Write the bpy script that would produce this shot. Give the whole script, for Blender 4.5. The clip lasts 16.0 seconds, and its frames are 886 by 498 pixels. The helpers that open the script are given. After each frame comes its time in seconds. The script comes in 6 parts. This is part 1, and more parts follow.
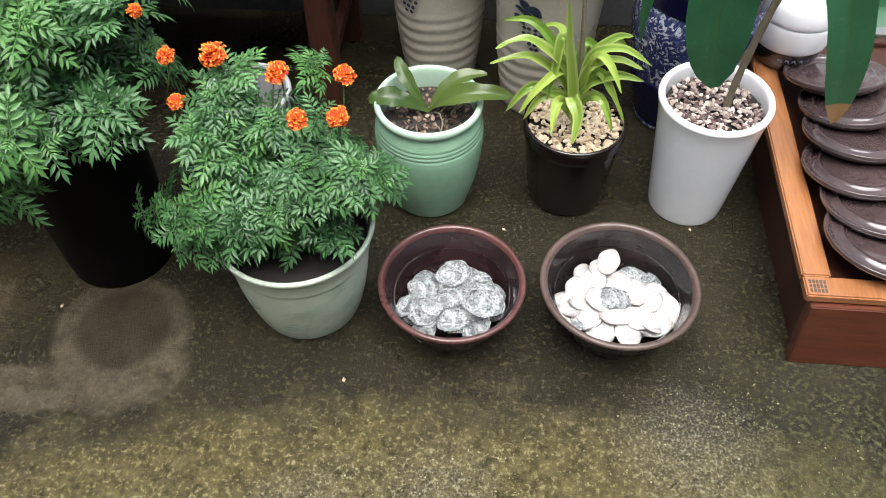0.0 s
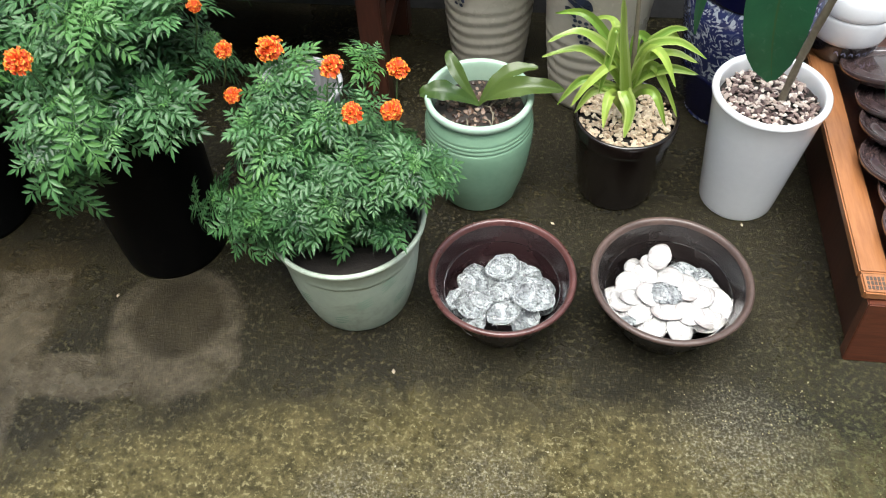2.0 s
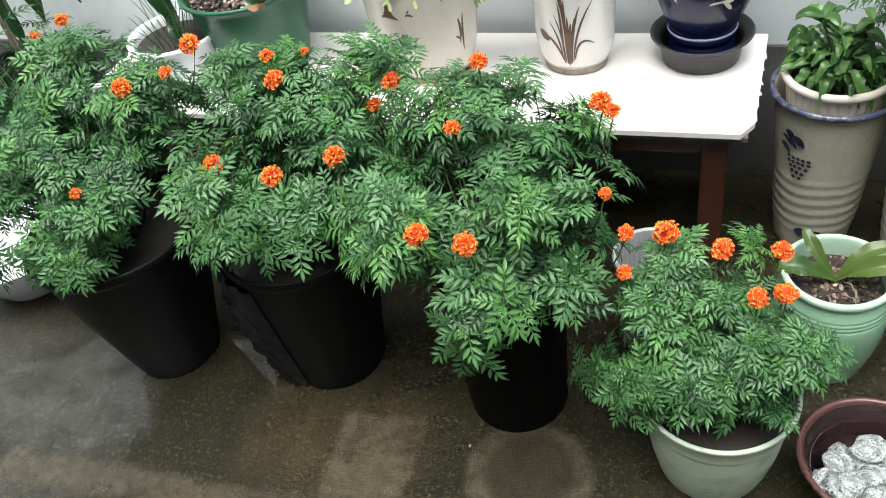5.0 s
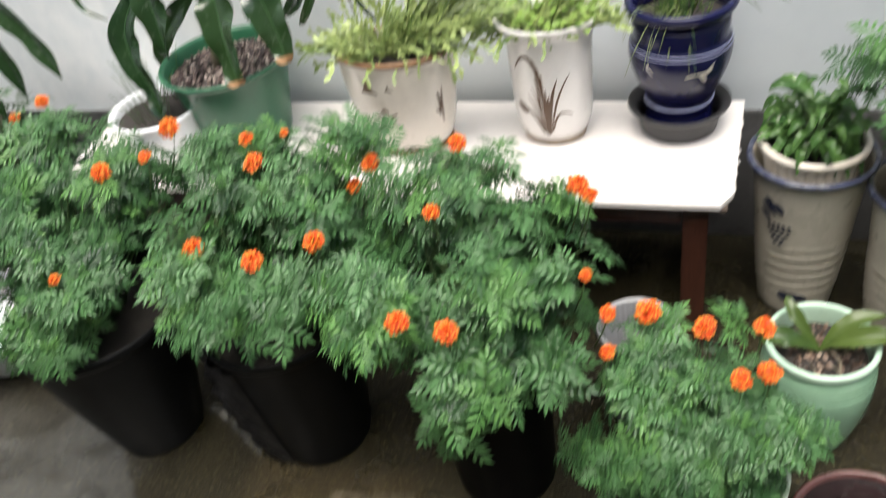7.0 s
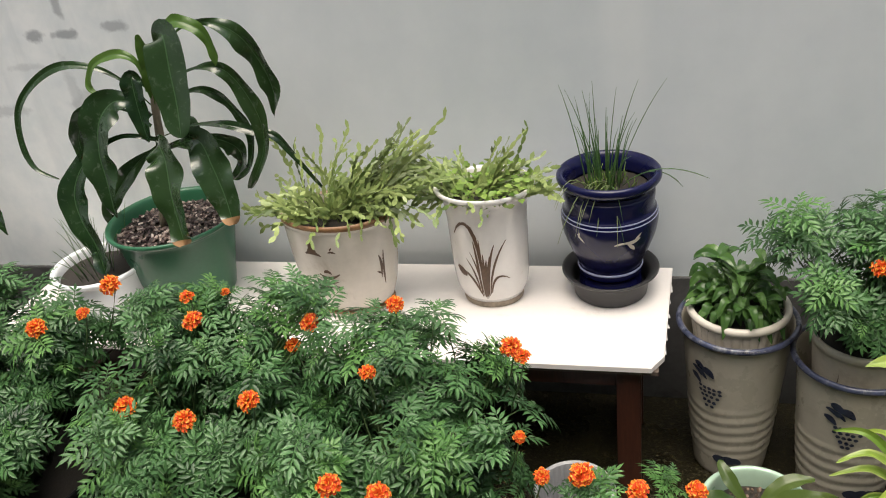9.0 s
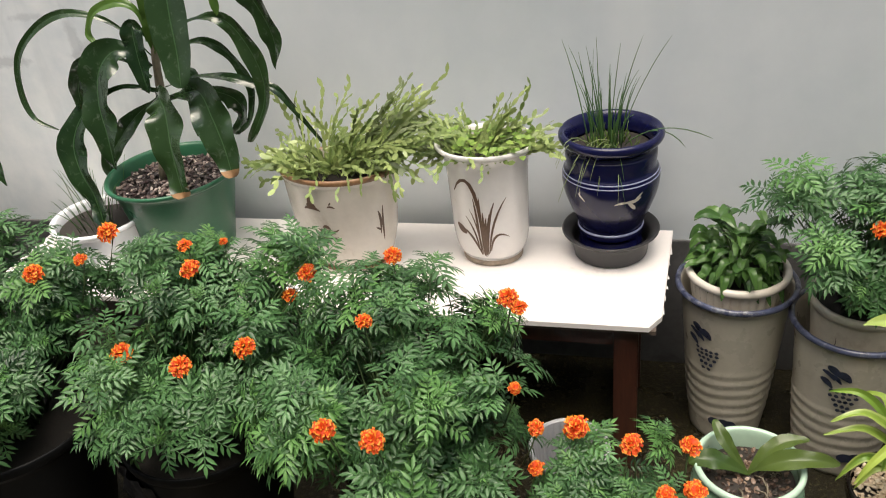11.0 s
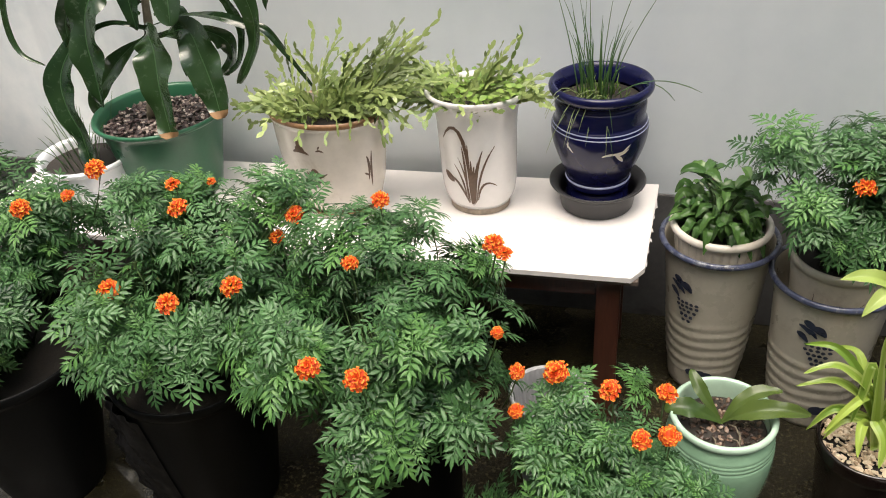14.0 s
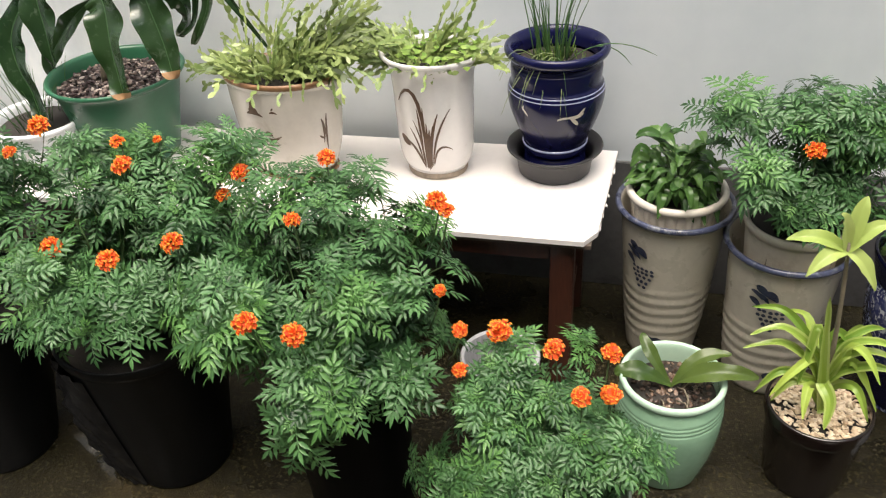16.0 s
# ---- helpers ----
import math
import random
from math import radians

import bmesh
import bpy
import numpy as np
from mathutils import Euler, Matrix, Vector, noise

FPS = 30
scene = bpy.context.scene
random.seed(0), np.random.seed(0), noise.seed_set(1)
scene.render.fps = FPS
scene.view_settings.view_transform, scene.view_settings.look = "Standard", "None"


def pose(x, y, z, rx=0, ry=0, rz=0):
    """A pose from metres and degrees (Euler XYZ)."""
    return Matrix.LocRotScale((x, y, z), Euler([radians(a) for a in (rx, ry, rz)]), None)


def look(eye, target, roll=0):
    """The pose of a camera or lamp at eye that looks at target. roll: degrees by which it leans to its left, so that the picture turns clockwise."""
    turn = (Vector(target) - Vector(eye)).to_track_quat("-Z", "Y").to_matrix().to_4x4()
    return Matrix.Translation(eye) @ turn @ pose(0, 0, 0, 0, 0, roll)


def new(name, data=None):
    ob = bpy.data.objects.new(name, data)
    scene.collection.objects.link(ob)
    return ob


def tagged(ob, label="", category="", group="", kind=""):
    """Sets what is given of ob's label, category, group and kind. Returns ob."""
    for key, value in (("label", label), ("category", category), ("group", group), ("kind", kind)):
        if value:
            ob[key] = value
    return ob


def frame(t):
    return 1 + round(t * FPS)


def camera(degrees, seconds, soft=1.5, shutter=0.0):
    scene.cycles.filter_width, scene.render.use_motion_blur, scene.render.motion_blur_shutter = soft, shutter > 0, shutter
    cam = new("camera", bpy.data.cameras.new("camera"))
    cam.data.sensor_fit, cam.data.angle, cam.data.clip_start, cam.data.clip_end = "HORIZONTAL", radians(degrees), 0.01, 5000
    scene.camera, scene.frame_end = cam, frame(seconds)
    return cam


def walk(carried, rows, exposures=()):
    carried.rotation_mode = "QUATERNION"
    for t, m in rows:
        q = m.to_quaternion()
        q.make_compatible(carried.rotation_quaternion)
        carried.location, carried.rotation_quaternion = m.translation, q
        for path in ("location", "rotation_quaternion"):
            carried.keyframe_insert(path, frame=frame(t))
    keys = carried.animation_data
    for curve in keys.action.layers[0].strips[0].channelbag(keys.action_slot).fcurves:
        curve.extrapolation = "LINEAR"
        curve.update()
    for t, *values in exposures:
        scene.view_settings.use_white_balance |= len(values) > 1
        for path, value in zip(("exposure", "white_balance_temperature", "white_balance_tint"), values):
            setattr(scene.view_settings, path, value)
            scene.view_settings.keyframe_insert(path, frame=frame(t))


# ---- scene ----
cam = camera(55.8, 16.0, soft=1.0, shutter=0.5)
PATH = [
    (0, (0.175, 0.244, 1.396), (0.063, 1.494, -0.162), -0.6),
    (0.5, (0.169, 0.228, 1.396), (0.044, 1.482, -0.157), -1.0),
    (1, (0.142, 0.219, 1.398), (-0.019, 1.466, -0.157), -1.7),
    (1.5, (0.139, 0.227, 1.392), (-0.041, 1.471, -0.164), -2.2),
    (2, (0.147, 0.239, 1.4), (-0.048, 1.468, -0.166), -3.2),
    (2.5, (0.084, 0.254, 1.438), (-0.174, 1.487, -0.116), -4.7),
    (3, (0.067, 0.258, 1.443), (-0.256, 1.509, -0.084), -5.7),
    (3.5, (0.001, 0.243, 1.455), (-0.362, 1.51, -0.048), -6.2),
    (4, (-0.107, 0.192, 1.506), (-0.542, 1.509, 0.065), -7.1),
    (4.5, (-0.194, 0.183, 1.537), (-0.766, 1.528, 0.172), -11.0),
    (4.7, (-0.216, 0.173, 1.546), (-0.816, 1.535, 0.209), -11.3),
    (6.8, (-0.217, 0.217, 1.584), (-0.829, 1.597, 0.271), -12.7),
    (7, (-0.207, 0.235, 1.61), (-0.801, 1.666, 0.345), -11.8),
    (7.5, (-0.181, 0.239, 1.652), (-0.675, 1.915, 0.679), -8.9),
    (8, (-0.152, 0.213, 1.662), (-0.631, 1.912, 0.722), -8.4),
    (8.5, (-0.162, 0.216, 1.639), (-0.643, 1.907, 0.685), -7.9),
    (9, (-0.174, 0.216, 1.63), (-0.664, 1.893, 0.657), -7.5),
    (11.3, (-0.165, 0.192, 1.581), (-0.652, 1.831, 0.542), -6.4),
    (11.5, (-0.162, 0.185, 1.579), (-0.639, 1.817, 0.526), -6.1),
    (12, (-0.164, 0.187, 1.578), (-0.628, 1.804, 0.496), -5.6),
    (12.5, (-0.164, 0.193, 1.573), (-0.624, 1.8, 0.475), -5.3),
    (13, (-0.16, 0.181, 1.579), (-0.617, 1.785, 0.474), -5.0),
    (13.5, (-0.163, 0.181, 1.58), (-0.62, 1.78, 0.469), -4.8),
    (14, (-0.164, 0.18, 1.579), (-0.621, 1.775, 0.463), -4.7),
    (14.5, (-0.163, 0.179, 1.577), (-0.621, 1.771, 0.457), -4.7),
    (15, (-0.153, 0.182, 1.57), (-0.608, 1.771, 0.444), -4.6),
    (15.5, (-0.118, 0.182, 1.547), (-0.563, 1.77, 0.415), -4.5),
    (16, (-0.083, 0.182, 1.527), (-0.512, 1.762, 0.378), -3.9),
]
walk(cam, [(t, look(eye, target, roll)) for t, eye, target, roll in PATH], [(0, 0.53, 6200, 7), (2.5, 0.52, 6110, 3), (3.5, 0.48, 6090, 2), (4.7, 0.46, 6190, 1), (6.8, 0.44, 6400, 5), (7.5, 0.14, 6890, 8), (8.1, -0.06, 6890, 7), (9.2, -0.06, 6890, 7), (11.3, 0.08, 6930, 8), (13, 0.16, 6930, 8), (15, 0.25, 6880, 8), (16, 0.37, 6880, 8)])

# ---- light: an overcast sky over an open courtyard ----
world = bpy.data.worlds.new("overcast_sky")
scene.world = world
world.use_nodes = True
wn = world.node_tree.nodes
sky = wn.new("ShaderNodeTexSky")
sky.sky_type, sky.sun_disc = "NISHITA", False
sky.sun_elevation, sky.sun_rotation = radians(76), radians(195)
sky.air_density, sky.dust_density, sky.ozone_density = 1.0, 6.0, 1.0
wn["Background"].inputs["Strength"].default_value = 0.17
world.node_tree.links.new(sky.outputs[0], wn["Background"].inputs["Color"])
sun = new("sun", bpy.data.lights.new("sun", "SUN"))
sun.data.energy, sun.data.angle, sun.data.color = 3.2, radians(50), (1.0, 0.97, 0.94)
sun.matrix_world = look((0.3, -0.45, 4.0), (0.0, 0.35, 0.0))

rng = random.Random(7)
nrg = np.random.default_rng(7)


# ---- materials ----
def tree(name):
    m = bpy.data.materials.new(name)
    m.use_nodes = True
    return m, m.node_tree.nodes, m.node_tree.links, m.node_tree.nodes["Principled BSDF"]


def ramp(nodes, links, src, stops):
    r = nodes.new("ShaderNodeValToRGB")
    el = r.color_ramp.elements
    while len(el) < len(stops):
        el.new(0.5)
    for e, (p, c) in zip(el, stops):
        e.position, e.color = p, (*c, 1) if len(c) == 3 else c
    links.new(src, r.inputs[0])
    return r.outputs[0]


def noise_tex(nodes, links, scale, detail=4.0, rough=0.55, coord="Object", distort=0.0, stretch=None):
    tc = nodes.new("ShaderNodeTexCoord")
    n = nodes.new("ShaderNodeTexNoise")
    n.inputs["Scale"].default_value, n.inputs["Detail"].default_value = scale, detail
    n.inputs["Roughness"].default_value, n.inputs["Distortion"].default_value = rough, distort
    if stretch:
        mp = nodes.new("ShaderNodeMapping")
        mp.inputs["Scale"].default_value = stretch
        links.new(tc.outputs[coord], mp.inputs[0])
        links.new(mp.outputs[0], n.inputs["Vector"])
    else:
        links.new(tc.outputs[coord], n.inputs["Vector"])
    return n.outputs[0]


def mixed(nodes, links, fac, a, b, mode="MIX"):
    mx = nodes.new("ShaderNodeMix")
    mx.data_type, mx.blend_type = "RGBA", mode
    for sock, v in ((mx.inputs[0], fac), (mx.inputs[6], a), (mx.inputs[7], b)):
        if isinstance(v, (int, float)):
            sock.default_value = v
        elif isinstance(v, tuple):
            sock.default_value = (*v, 1)
        else:
            links.new(v, sock)
    return mx.outputs[2]


def bumped(nodes, links, bsdf, height, strength, distance=0.002):
    b = nodes.new("ShaderNodeBump")
    b.inputs["Strength"].default_value, b.inputs["Distance"].default_value = strength, distance
    links.new(height, b.inputs["Height"])
    links.new(b.outputs[0], bsdf.inputs["Normal"])


def plain(name, c, rough=0.5, var=0.2, scale=9.0, fine=90.0, bump=0.15, coat=0.0, spec=0.5, rough_var=0.15, stretch=None, dirt=None, dirt_amount=0.3):
    """A surface with mottling at two scales, fine relief and, where named, dirt in blotches."""
    m, nd, lk, b = tree(name)
    big = noise_tex(nd, lk, scale, 5.0, 0.6, stretch=stretch)
    small = noise_tex(nd, lk, fine, 3.0, 0.6, stretch=stretch)
    lo, hi = tuple(v * (1 - var) for v in c), tuple(min(1, v * (1 + var * 0.7)) for v in c)
    col = ramp(nd, lk, big, [(0.3, lo), (0.7, hi)])
    col = mixed(nd, lk, 0.35, col, ramp(nd, lk, small, [(0.3, lo), (0.7, hi)]))
    if dirt:
        d = noise_tex(nd, lk, scale * 1.7, 6.0, 0.7, distort=0.4)
        col = mixed(nd, lk, ramp(nd, lk, d, [(0.62 - dirt_amount * 0.5, (0, 0, 0)), (0.78, (0.8, 0.8, 0.8))]), col, dirt)
    lk.new(col, b.inputs["Base Color"])
    r = nd.new("ShaderNodeMapRange")
    r.inputs["To Min"].default_value, r.inputs["To Max"].default_value = max(0.02, rough - rough_var), min(1, rough + rough_var)
    lk.new(big, r.inputs["Value"])
    lk.new(r.outputs[0], b.inputs["Roughness"])
    b.inputs["Specular IOR Level"].default_value = spec
    b.inputs["Coat Weight"].default_value, b.inputs["Coat Roughness"].default_value = coat, 0.06
    bumped(nd, lk, b, small, bump, 0.001)
    return m


def leafy(name, dark, light, rough=0.45, glow=0.25, dust=0.0, per_island=True, scale=14.0, coat=0.0):
    """Leaf: two greens by piece and in blotches, some light passing through."""
    m, nd, lk, b = tree(name)
    if per_island:
        rnd = nd.new("ShaderNodeNewGeometry").outputs["Random Per Island"]
    else:
        rnd = nd.new("ShaderNodeObjectInfo").outputs["Random"]
    col = ramp(nd, lk, rnd, [(0.0, dark), (1.0, light)])
    big = noise_tex(nd, lk, scale, 4.0)
    mid = tuple((p + q) * 0.55 for p, q in zip(dark, light))
    col = mixed(nd, lk, ramp(nd, lk, big, [(0.42, (0, 0, 0)), (0.68, (0.75, 0.75, 0.75))]), col, mid)
    if dust:
        spots = noise_tex(nd, lk, 60.0, 5.0, 0.7, distort=0.5)
        col = mixed(nd, lk, ramp(nd, lk, spots, [(0.56, (0, 0, 0)), (0.72, (dust, dust, dust))]), col, (0.22, 0.27, 0.20))
    lk.new(col, b.inputs["Base Color"])
    b.inputs["Roughness"].default_value = rough
    b.inputs["Specular IOR Level"].default_value = 0.42
    bumped(nd, lk, b, noise_tex(nd, lk, 160.0, 2.0), 0.2, 0.001)
    b.inputs["Coat Weight"].default_value, b.inputs["Coat Roughness"].default_value = coat, 0.10
    tr = nd.new("ShaderNodeBsdfTranslucent")
    lk.new(mixed(nd, lk, 0.5, col, tuple(min(1, v * 1.6) for v in light)), tr.inputs["Color"])
    mx = nd.new("ShaderNodeMixShader")
    mx.inputs[0].default_value = glow
    lk.new(b.outputs[0], mx.inputs[1])
    lk.new(tr.outputs[0], mx.inputs[2])
    lk.new(mx.outputs[0], nd["Material Output"].inputs[0])
    return m


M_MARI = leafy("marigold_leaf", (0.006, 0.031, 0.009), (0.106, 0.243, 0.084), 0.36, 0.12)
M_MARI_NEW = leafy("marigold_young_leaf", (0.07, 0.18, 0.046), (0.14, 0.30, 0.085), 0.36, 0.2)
M_STEM = plain("green_stem", (0.07, 0.12, 0.04), 0.5, 0.3)
M_PETAL = leafy("marigold_petal", (0.55, 0.036, 0.006), (0.86, 0.120, 0.015), 0.55, 0.18)
M_PETAL_EDGE = leafy("marigold_petal_edge", (0.84, 0.20, 0.016), (0.94, 0.50, 0.065), 0.55, 0.22)
M_PETAL_PALE = leafy("marigold_pale_edge", (0.84, 0.24, 0.020), (0.93, 0.50, 0.080), 0.55, 0.22)
M_CORN = leafy("corn_plant_leaf", (0.009, 0.030, 0.010), (0.034, 0.072, 0.022), 0.24, 0.10, 0.36, per_island=False, coat=0.8)
M_CORN_LIGHT = leafy("corn_plant_light_leaf", (0.045, 0.10, 0.02), (0.09, 0.17, 0.035), 0.2, 0.18, per_island=False)
M_BIGLEAF = leafy("broad_green_leaf", (0.018, 0.082, 0.038), (0.036, 0.13, 0.058), 0.3, 0.15, 0.2, per_island=False)
M_RIB = leafy("pale_leaf_midrib", (0.032, 0.080, 0.030), (0.055, 0.115, 0.042), 0.35, 0.15, per_island=False)
M_LIME = leafy("lime_leaf", (0.12, 0.25, 0.030), (0.40, 0.51, 0.10), 0.3, 0.18, per_island=False)
M_LIME_STRIPE = leafy("pale_leaf_margin", (0.30, 0.41, 0.09), (0.48, 0.56, 0.20), 0.3, 0.2, per_island=False)
M_ORCHID = leafy("dull_olive_leaf", (0.030, 0.062, 0.013), (0.085, 0.125, 0.030), 0.26, 0.08, per_island=False)
M_CACTUS = leafy("holiday_cactus_joint", (0.10, 0.165, 0.042), (0.40, 0.48, 0.18), 0.30, 0.14, per_island=False, scale=30.0)
M_CACTUS_OLD = leafy("old_cactus_joint", (0.06, 0.09, 0.035), (0.17, 0.21, 0.09), 0.45, 0.08, per_island=False, scale=30.0)
M_GLOSSY = leafy("glossy_leaf", (0.028, 0.080, 0.022), (0.105, 0.205, 0.052), 0.24, 0.14, per_island=False)
M_STRAW = leafy("limp_blade", (0.14, 0.20, 0.07), (0.30, 0.36, 0.17), 0.5, 0.1)
M_CHIVE = leafy("chive_blade", (0.035, 0.10, 0.03), (0.10, 0.20, 0.06), 0.4, 0.1)
M_MOSS = leafy("clover_leaf", (0.10, 0.21, 0.03), (0.28, 0.40, 0.085), 0.5, 0.2)
M_TIP = plain("dry_leaf_tip", (0.30, 0.17, 0.075), 0.7, 0.35)
M_CANE = plain("ringed_cane", (0.20, 0.17, 0.12), 0.75, 0.4, 30, 160, 0.6)
M_SOIL = plain("wet_soil", (0.025, 0.020, 0.016), 0.75, 0.5, 40, 200, 0.9)
M_BLACK = plain("black_plastic", (0.004, 0.004, 0.0042), 0.36, 0.25, 7, 120, 0.12, spec=0.05, rough_var=0.1, dirt=(0.012, 0.011, 0.010), dirt_amount=0.1)
M_DARKPOT = plain("dark_brown_glaze", (0.011, 0.007, 0.006), 0.2, 0.3, 8, 90, 0.1, coat=0.3, rough_var=0.08)
M_GREYBLACK = plain("dusty_black_plastic", (0.007, 0.0075, 0.008), 0.42, 0.35, 6, 120, 0.2, spec=0.10, dirt=(0.014, 0.014, 0.015), dirt_amount=0.1)
M_BAG = plain("dusty_black_film", (0.010, 0.010, 0.011), 0.38, 0.5, 14, 60, 0.3, spec=0.15, dirt=(0.035, 0.035, 0.036), dirt_amount=0.2)
M_CELADON = plain("celadon_glaze", (0.29, 0.49, 0.33), 0.16, 0.14, 7, 60, 0.05, coat=0.6, rough_var=0.06)
M_CELADON_RIM = plain("pale_celadon_rim", (0.47, 0.65, 0.51), 0.2, 0.1, 9, 60, 0.05, coat=0.5, rough_var=0.06)
M_PALE = plain("pale_green_plastic", (0.50, 0.58, 0.47), 0.45, 0.14, 8, 110, 0.1, dirt=(0.22, 0.24, 0.17), dirt_amount=0.2)
M_WHITEGLAZE = plain("white_glaze", (0.90, 0.92, 0.95), 0.16, 0.05, 5, 70, 0.04, coat=0.4, rough_var=0.05)
M_CREAM = plain("cream_glaze", (0.68, 0.63, 0.56), 0.25, 0.10, 7, 60, 0.08, coat=0.4, rough_var=0.08, dirt=(0.45, 0.38, 0.30), dirt_amount=0.05)
M_CREAM_RIM = plain("brown_glazed_rim", (0.26, 0.14, 0.07), 0.35, 0.4, 30, 120, 0.2)
M_WHITEPOT = plain("stained_white_glaze", (0.76, 0.74, 0.72), 0.2, 0.06, 6, 60, 0.05, coat=0.4, rough_var=0.06, dirt=(0.55, 0.48, 0.40), dirt_amount=0.02)
M_STAIN = plain("earth_stain", (0.32, 0.26, 0.20), 0.8, 0.4, 30, 120, 0.4)
M_COBALT = plain("cobalt_glaze", (0.006, 0.007, 0.046), 0.22, 0.2, 6, 60, 0.05, coat=0.15, spec=0.3, rough_var=0.06)
M_COBALT_LIGHT = plain("light_blue_line", (0.36, 0.38, 0.56), 0.2, 0.2, 30, 120, 0.05, coat=0.5)
M_SAUCER = plain("dark_grey_plastic", (0.035, 0.034, 0.036), 0.38, 0.2, 8, 120, 0.1)
M_STONEWARE = plain("grey_stoneware_glaze", (0.50, 0.465, 0.39), 0.28, 0.12, 8, 70, 0.1, coat=0.3, rough_var=0.08, dirt=(0.36, 0.32, 0.25), dirt_amount=0.12)
M_BLUEBAND = plain("blue_slip", (0.055, 0.065, 0.12), 0.3, 0.7, 25, 140, 0.1, coat=0.3, dirt=(0.40, 0.41, 0.44), dirt_amount=0.2)
M_INK = plain("dark_blue_slip", (0.030, 0.037, 0.068), 0.3, 0.6, 30, 120, 0.05, coat=0.3)
M_BRUSH = plain("brown_brushwork", (0.115, 0.068, 0.042), 0.35, 0.4, 40, 160, 0.05)
M_CRACKLE = plain("crackled_cream", (0.62, 0.57, 0.47), 0.35, 0.15, 8, 60, 0.1, dirt=(0.30, 0.24, 0.17), dirt_amount=0.2)
M_GREENTUB = plain("green_plastic", (0.030, 0.135, 0.070), 0.3, 0.15, 6, 90, 0.08, rough_var=0.1)
M_RIBBED = plain("grey_plastic", (0.36, 0.36, 0.37), 0.45, 0.15, 8, 90, 0.1)
M_BOWL = plain("brown_salt_glaze", (0.026, 0.012, 0.013), 0.26, 0.4, 10, 80, 0.12, coat=0.5, rough_var=0.1)
M_BOWLRIM = plain("red_brown_glaze", (0.10, 0.038, 0.034), 0.3, 0.35, 22, 110, 0.15, coat=0.4)
M_BOWLDARK = plain("black_brown_glaze", (0.018, 0.013, 0.012), 0.26, 0.4, 10, 80, 0.12, coat=0.5, rough_var=0.1)
M_BOWLRIM2 = plain("worn_brown_rim", (0.095, 0.062, 0.052), 0.4, 0.4, 22, 110, 0.2, coat=0.2)
M_LID = plain("tenmoku_glaze", (0.070, 0.047, 0.047), 0.12, 0.4, 9, 70, 0.25, coat=0.8, rough_var=0.1)
M_LAMINATE = plain("white_laminate", (0.80, 0.76, 0.74), 0.35, 0.05, 5, 60, 0.05, rough_var=0.1, dirt=(0.62, 0.55, 0.50), dirt_amount=0.0)
M_BOARD = plain("chipped_board_edge", (0.10, 0.075, 0.06), 0.8, 0.5, 30, 160, 0.6)


def wood(name, dark, light, rough, stretch, coat=0.2):
    m, nd, lk, b = tree(name)
    g = noise_tex(nd, lk, 8.0, 6.0, 0.65, distort=0.8, stretch=stretch)
    f = noise_tex(nd, lk, 60.0, 3.0, 0.6, stretch=stretch)
    col = ramp(nd, lk, g, [(0.28, dark), (0.5, tuple((p + q) / 2 for p, q in zip(dark, light))), (0.72, light)])
    col = mixed(nd, lk, 0.3, col, ramp(nd, lk, f, [(0.35, dark), (0.65, light)]))
    lk.new(col, b.inputs["Base Color"])
    b.inputs["Roughness"].default_value, b.inputs["Coat Weight"].default_value = rough, coat
    bumped(nd, lk, b, f, 0.25, 0.001)
    return m


M_WOOD_RED = wood("red_brown_varnish", (0.028, 0.010, 0.007), (0.085, 0.030, 0.018), 0.35, (3, 3, 0.3))
M_WOOD_FRONT = wood("dark_red_wood", (0.055, 0.015, 0.009), (0.16, 0.05, 0.026), 0.3, (0.35, 3, 3), 0.4)
M_WOOD_ORANGE = wood("orange_wood", (0.23, 0.085, 0.030), (0.45, 0.20, 0.08), 0.3, (3, 0.3, 3), 0.4)


def gravel(name, stops):
    m, nd, lk, b = tree(name)
    rnd = nd.new("ShaderNodeNewGeometry").outputs["Random Per Island"]
    lk.new(ramp(nd, lk, rnd, stops), b.inputs["Base Color"])
    b.inputs["Roughness"].default_value = 0.45
    bumped(nd, lk, b, noise_tex(nd, lk, 140.0, 3.0), 0.4, 0.001)
    return m


M_CHIPS = gravel("cream_stone_chips", [(0.0, (0.30, 0.21, 0.13)), (0.3, (0.62, 0.48, 0.33)), (0.7, (0.75, 0.64, 0.48)), (1.0, (0.45, 0.34, 0.24))])
M_MIXED = gravel("mixed_stone_chips", [(0.0, (0.018, 0.011, 0.011)), (0.55, (0.07, 0.042, 0.040)), (0.80, (0.24, 0.18, 0.15)), (1.0, (0.58, 0.50, 0.45))])
M_PINKCHIPS = gravel("pink_white_stone_chips", [(0.0, (0.05, 0.03, 0.03)), (0.3, (0.17, 0.11, 0.10)), (0.6, (0.45, 0.36, 0.31)), (1.0, (0.74, 0.67, 0.60))])
M_GRIT = gravel("pale_grit", [(0.0, (0.04, 0.036, 0.014)), (0.35, (0.13, 0.115, 0.045)), (0.75, (0.27, 0.24, 0.11)), (0.95, (0.34, 0.31, 0.18)), (1.0, (0.46, 0.43, 0.31))])
M_HUSK = gravel("bark_and_root_litter", [(0.0, (0.018, 0.012, 0.009)), (0.6, (0.055, 0.03, 0.02)), (0.85, (0.15, 0.09, 0.06)), (1.0, (0.38, 0.29, 0.22))])


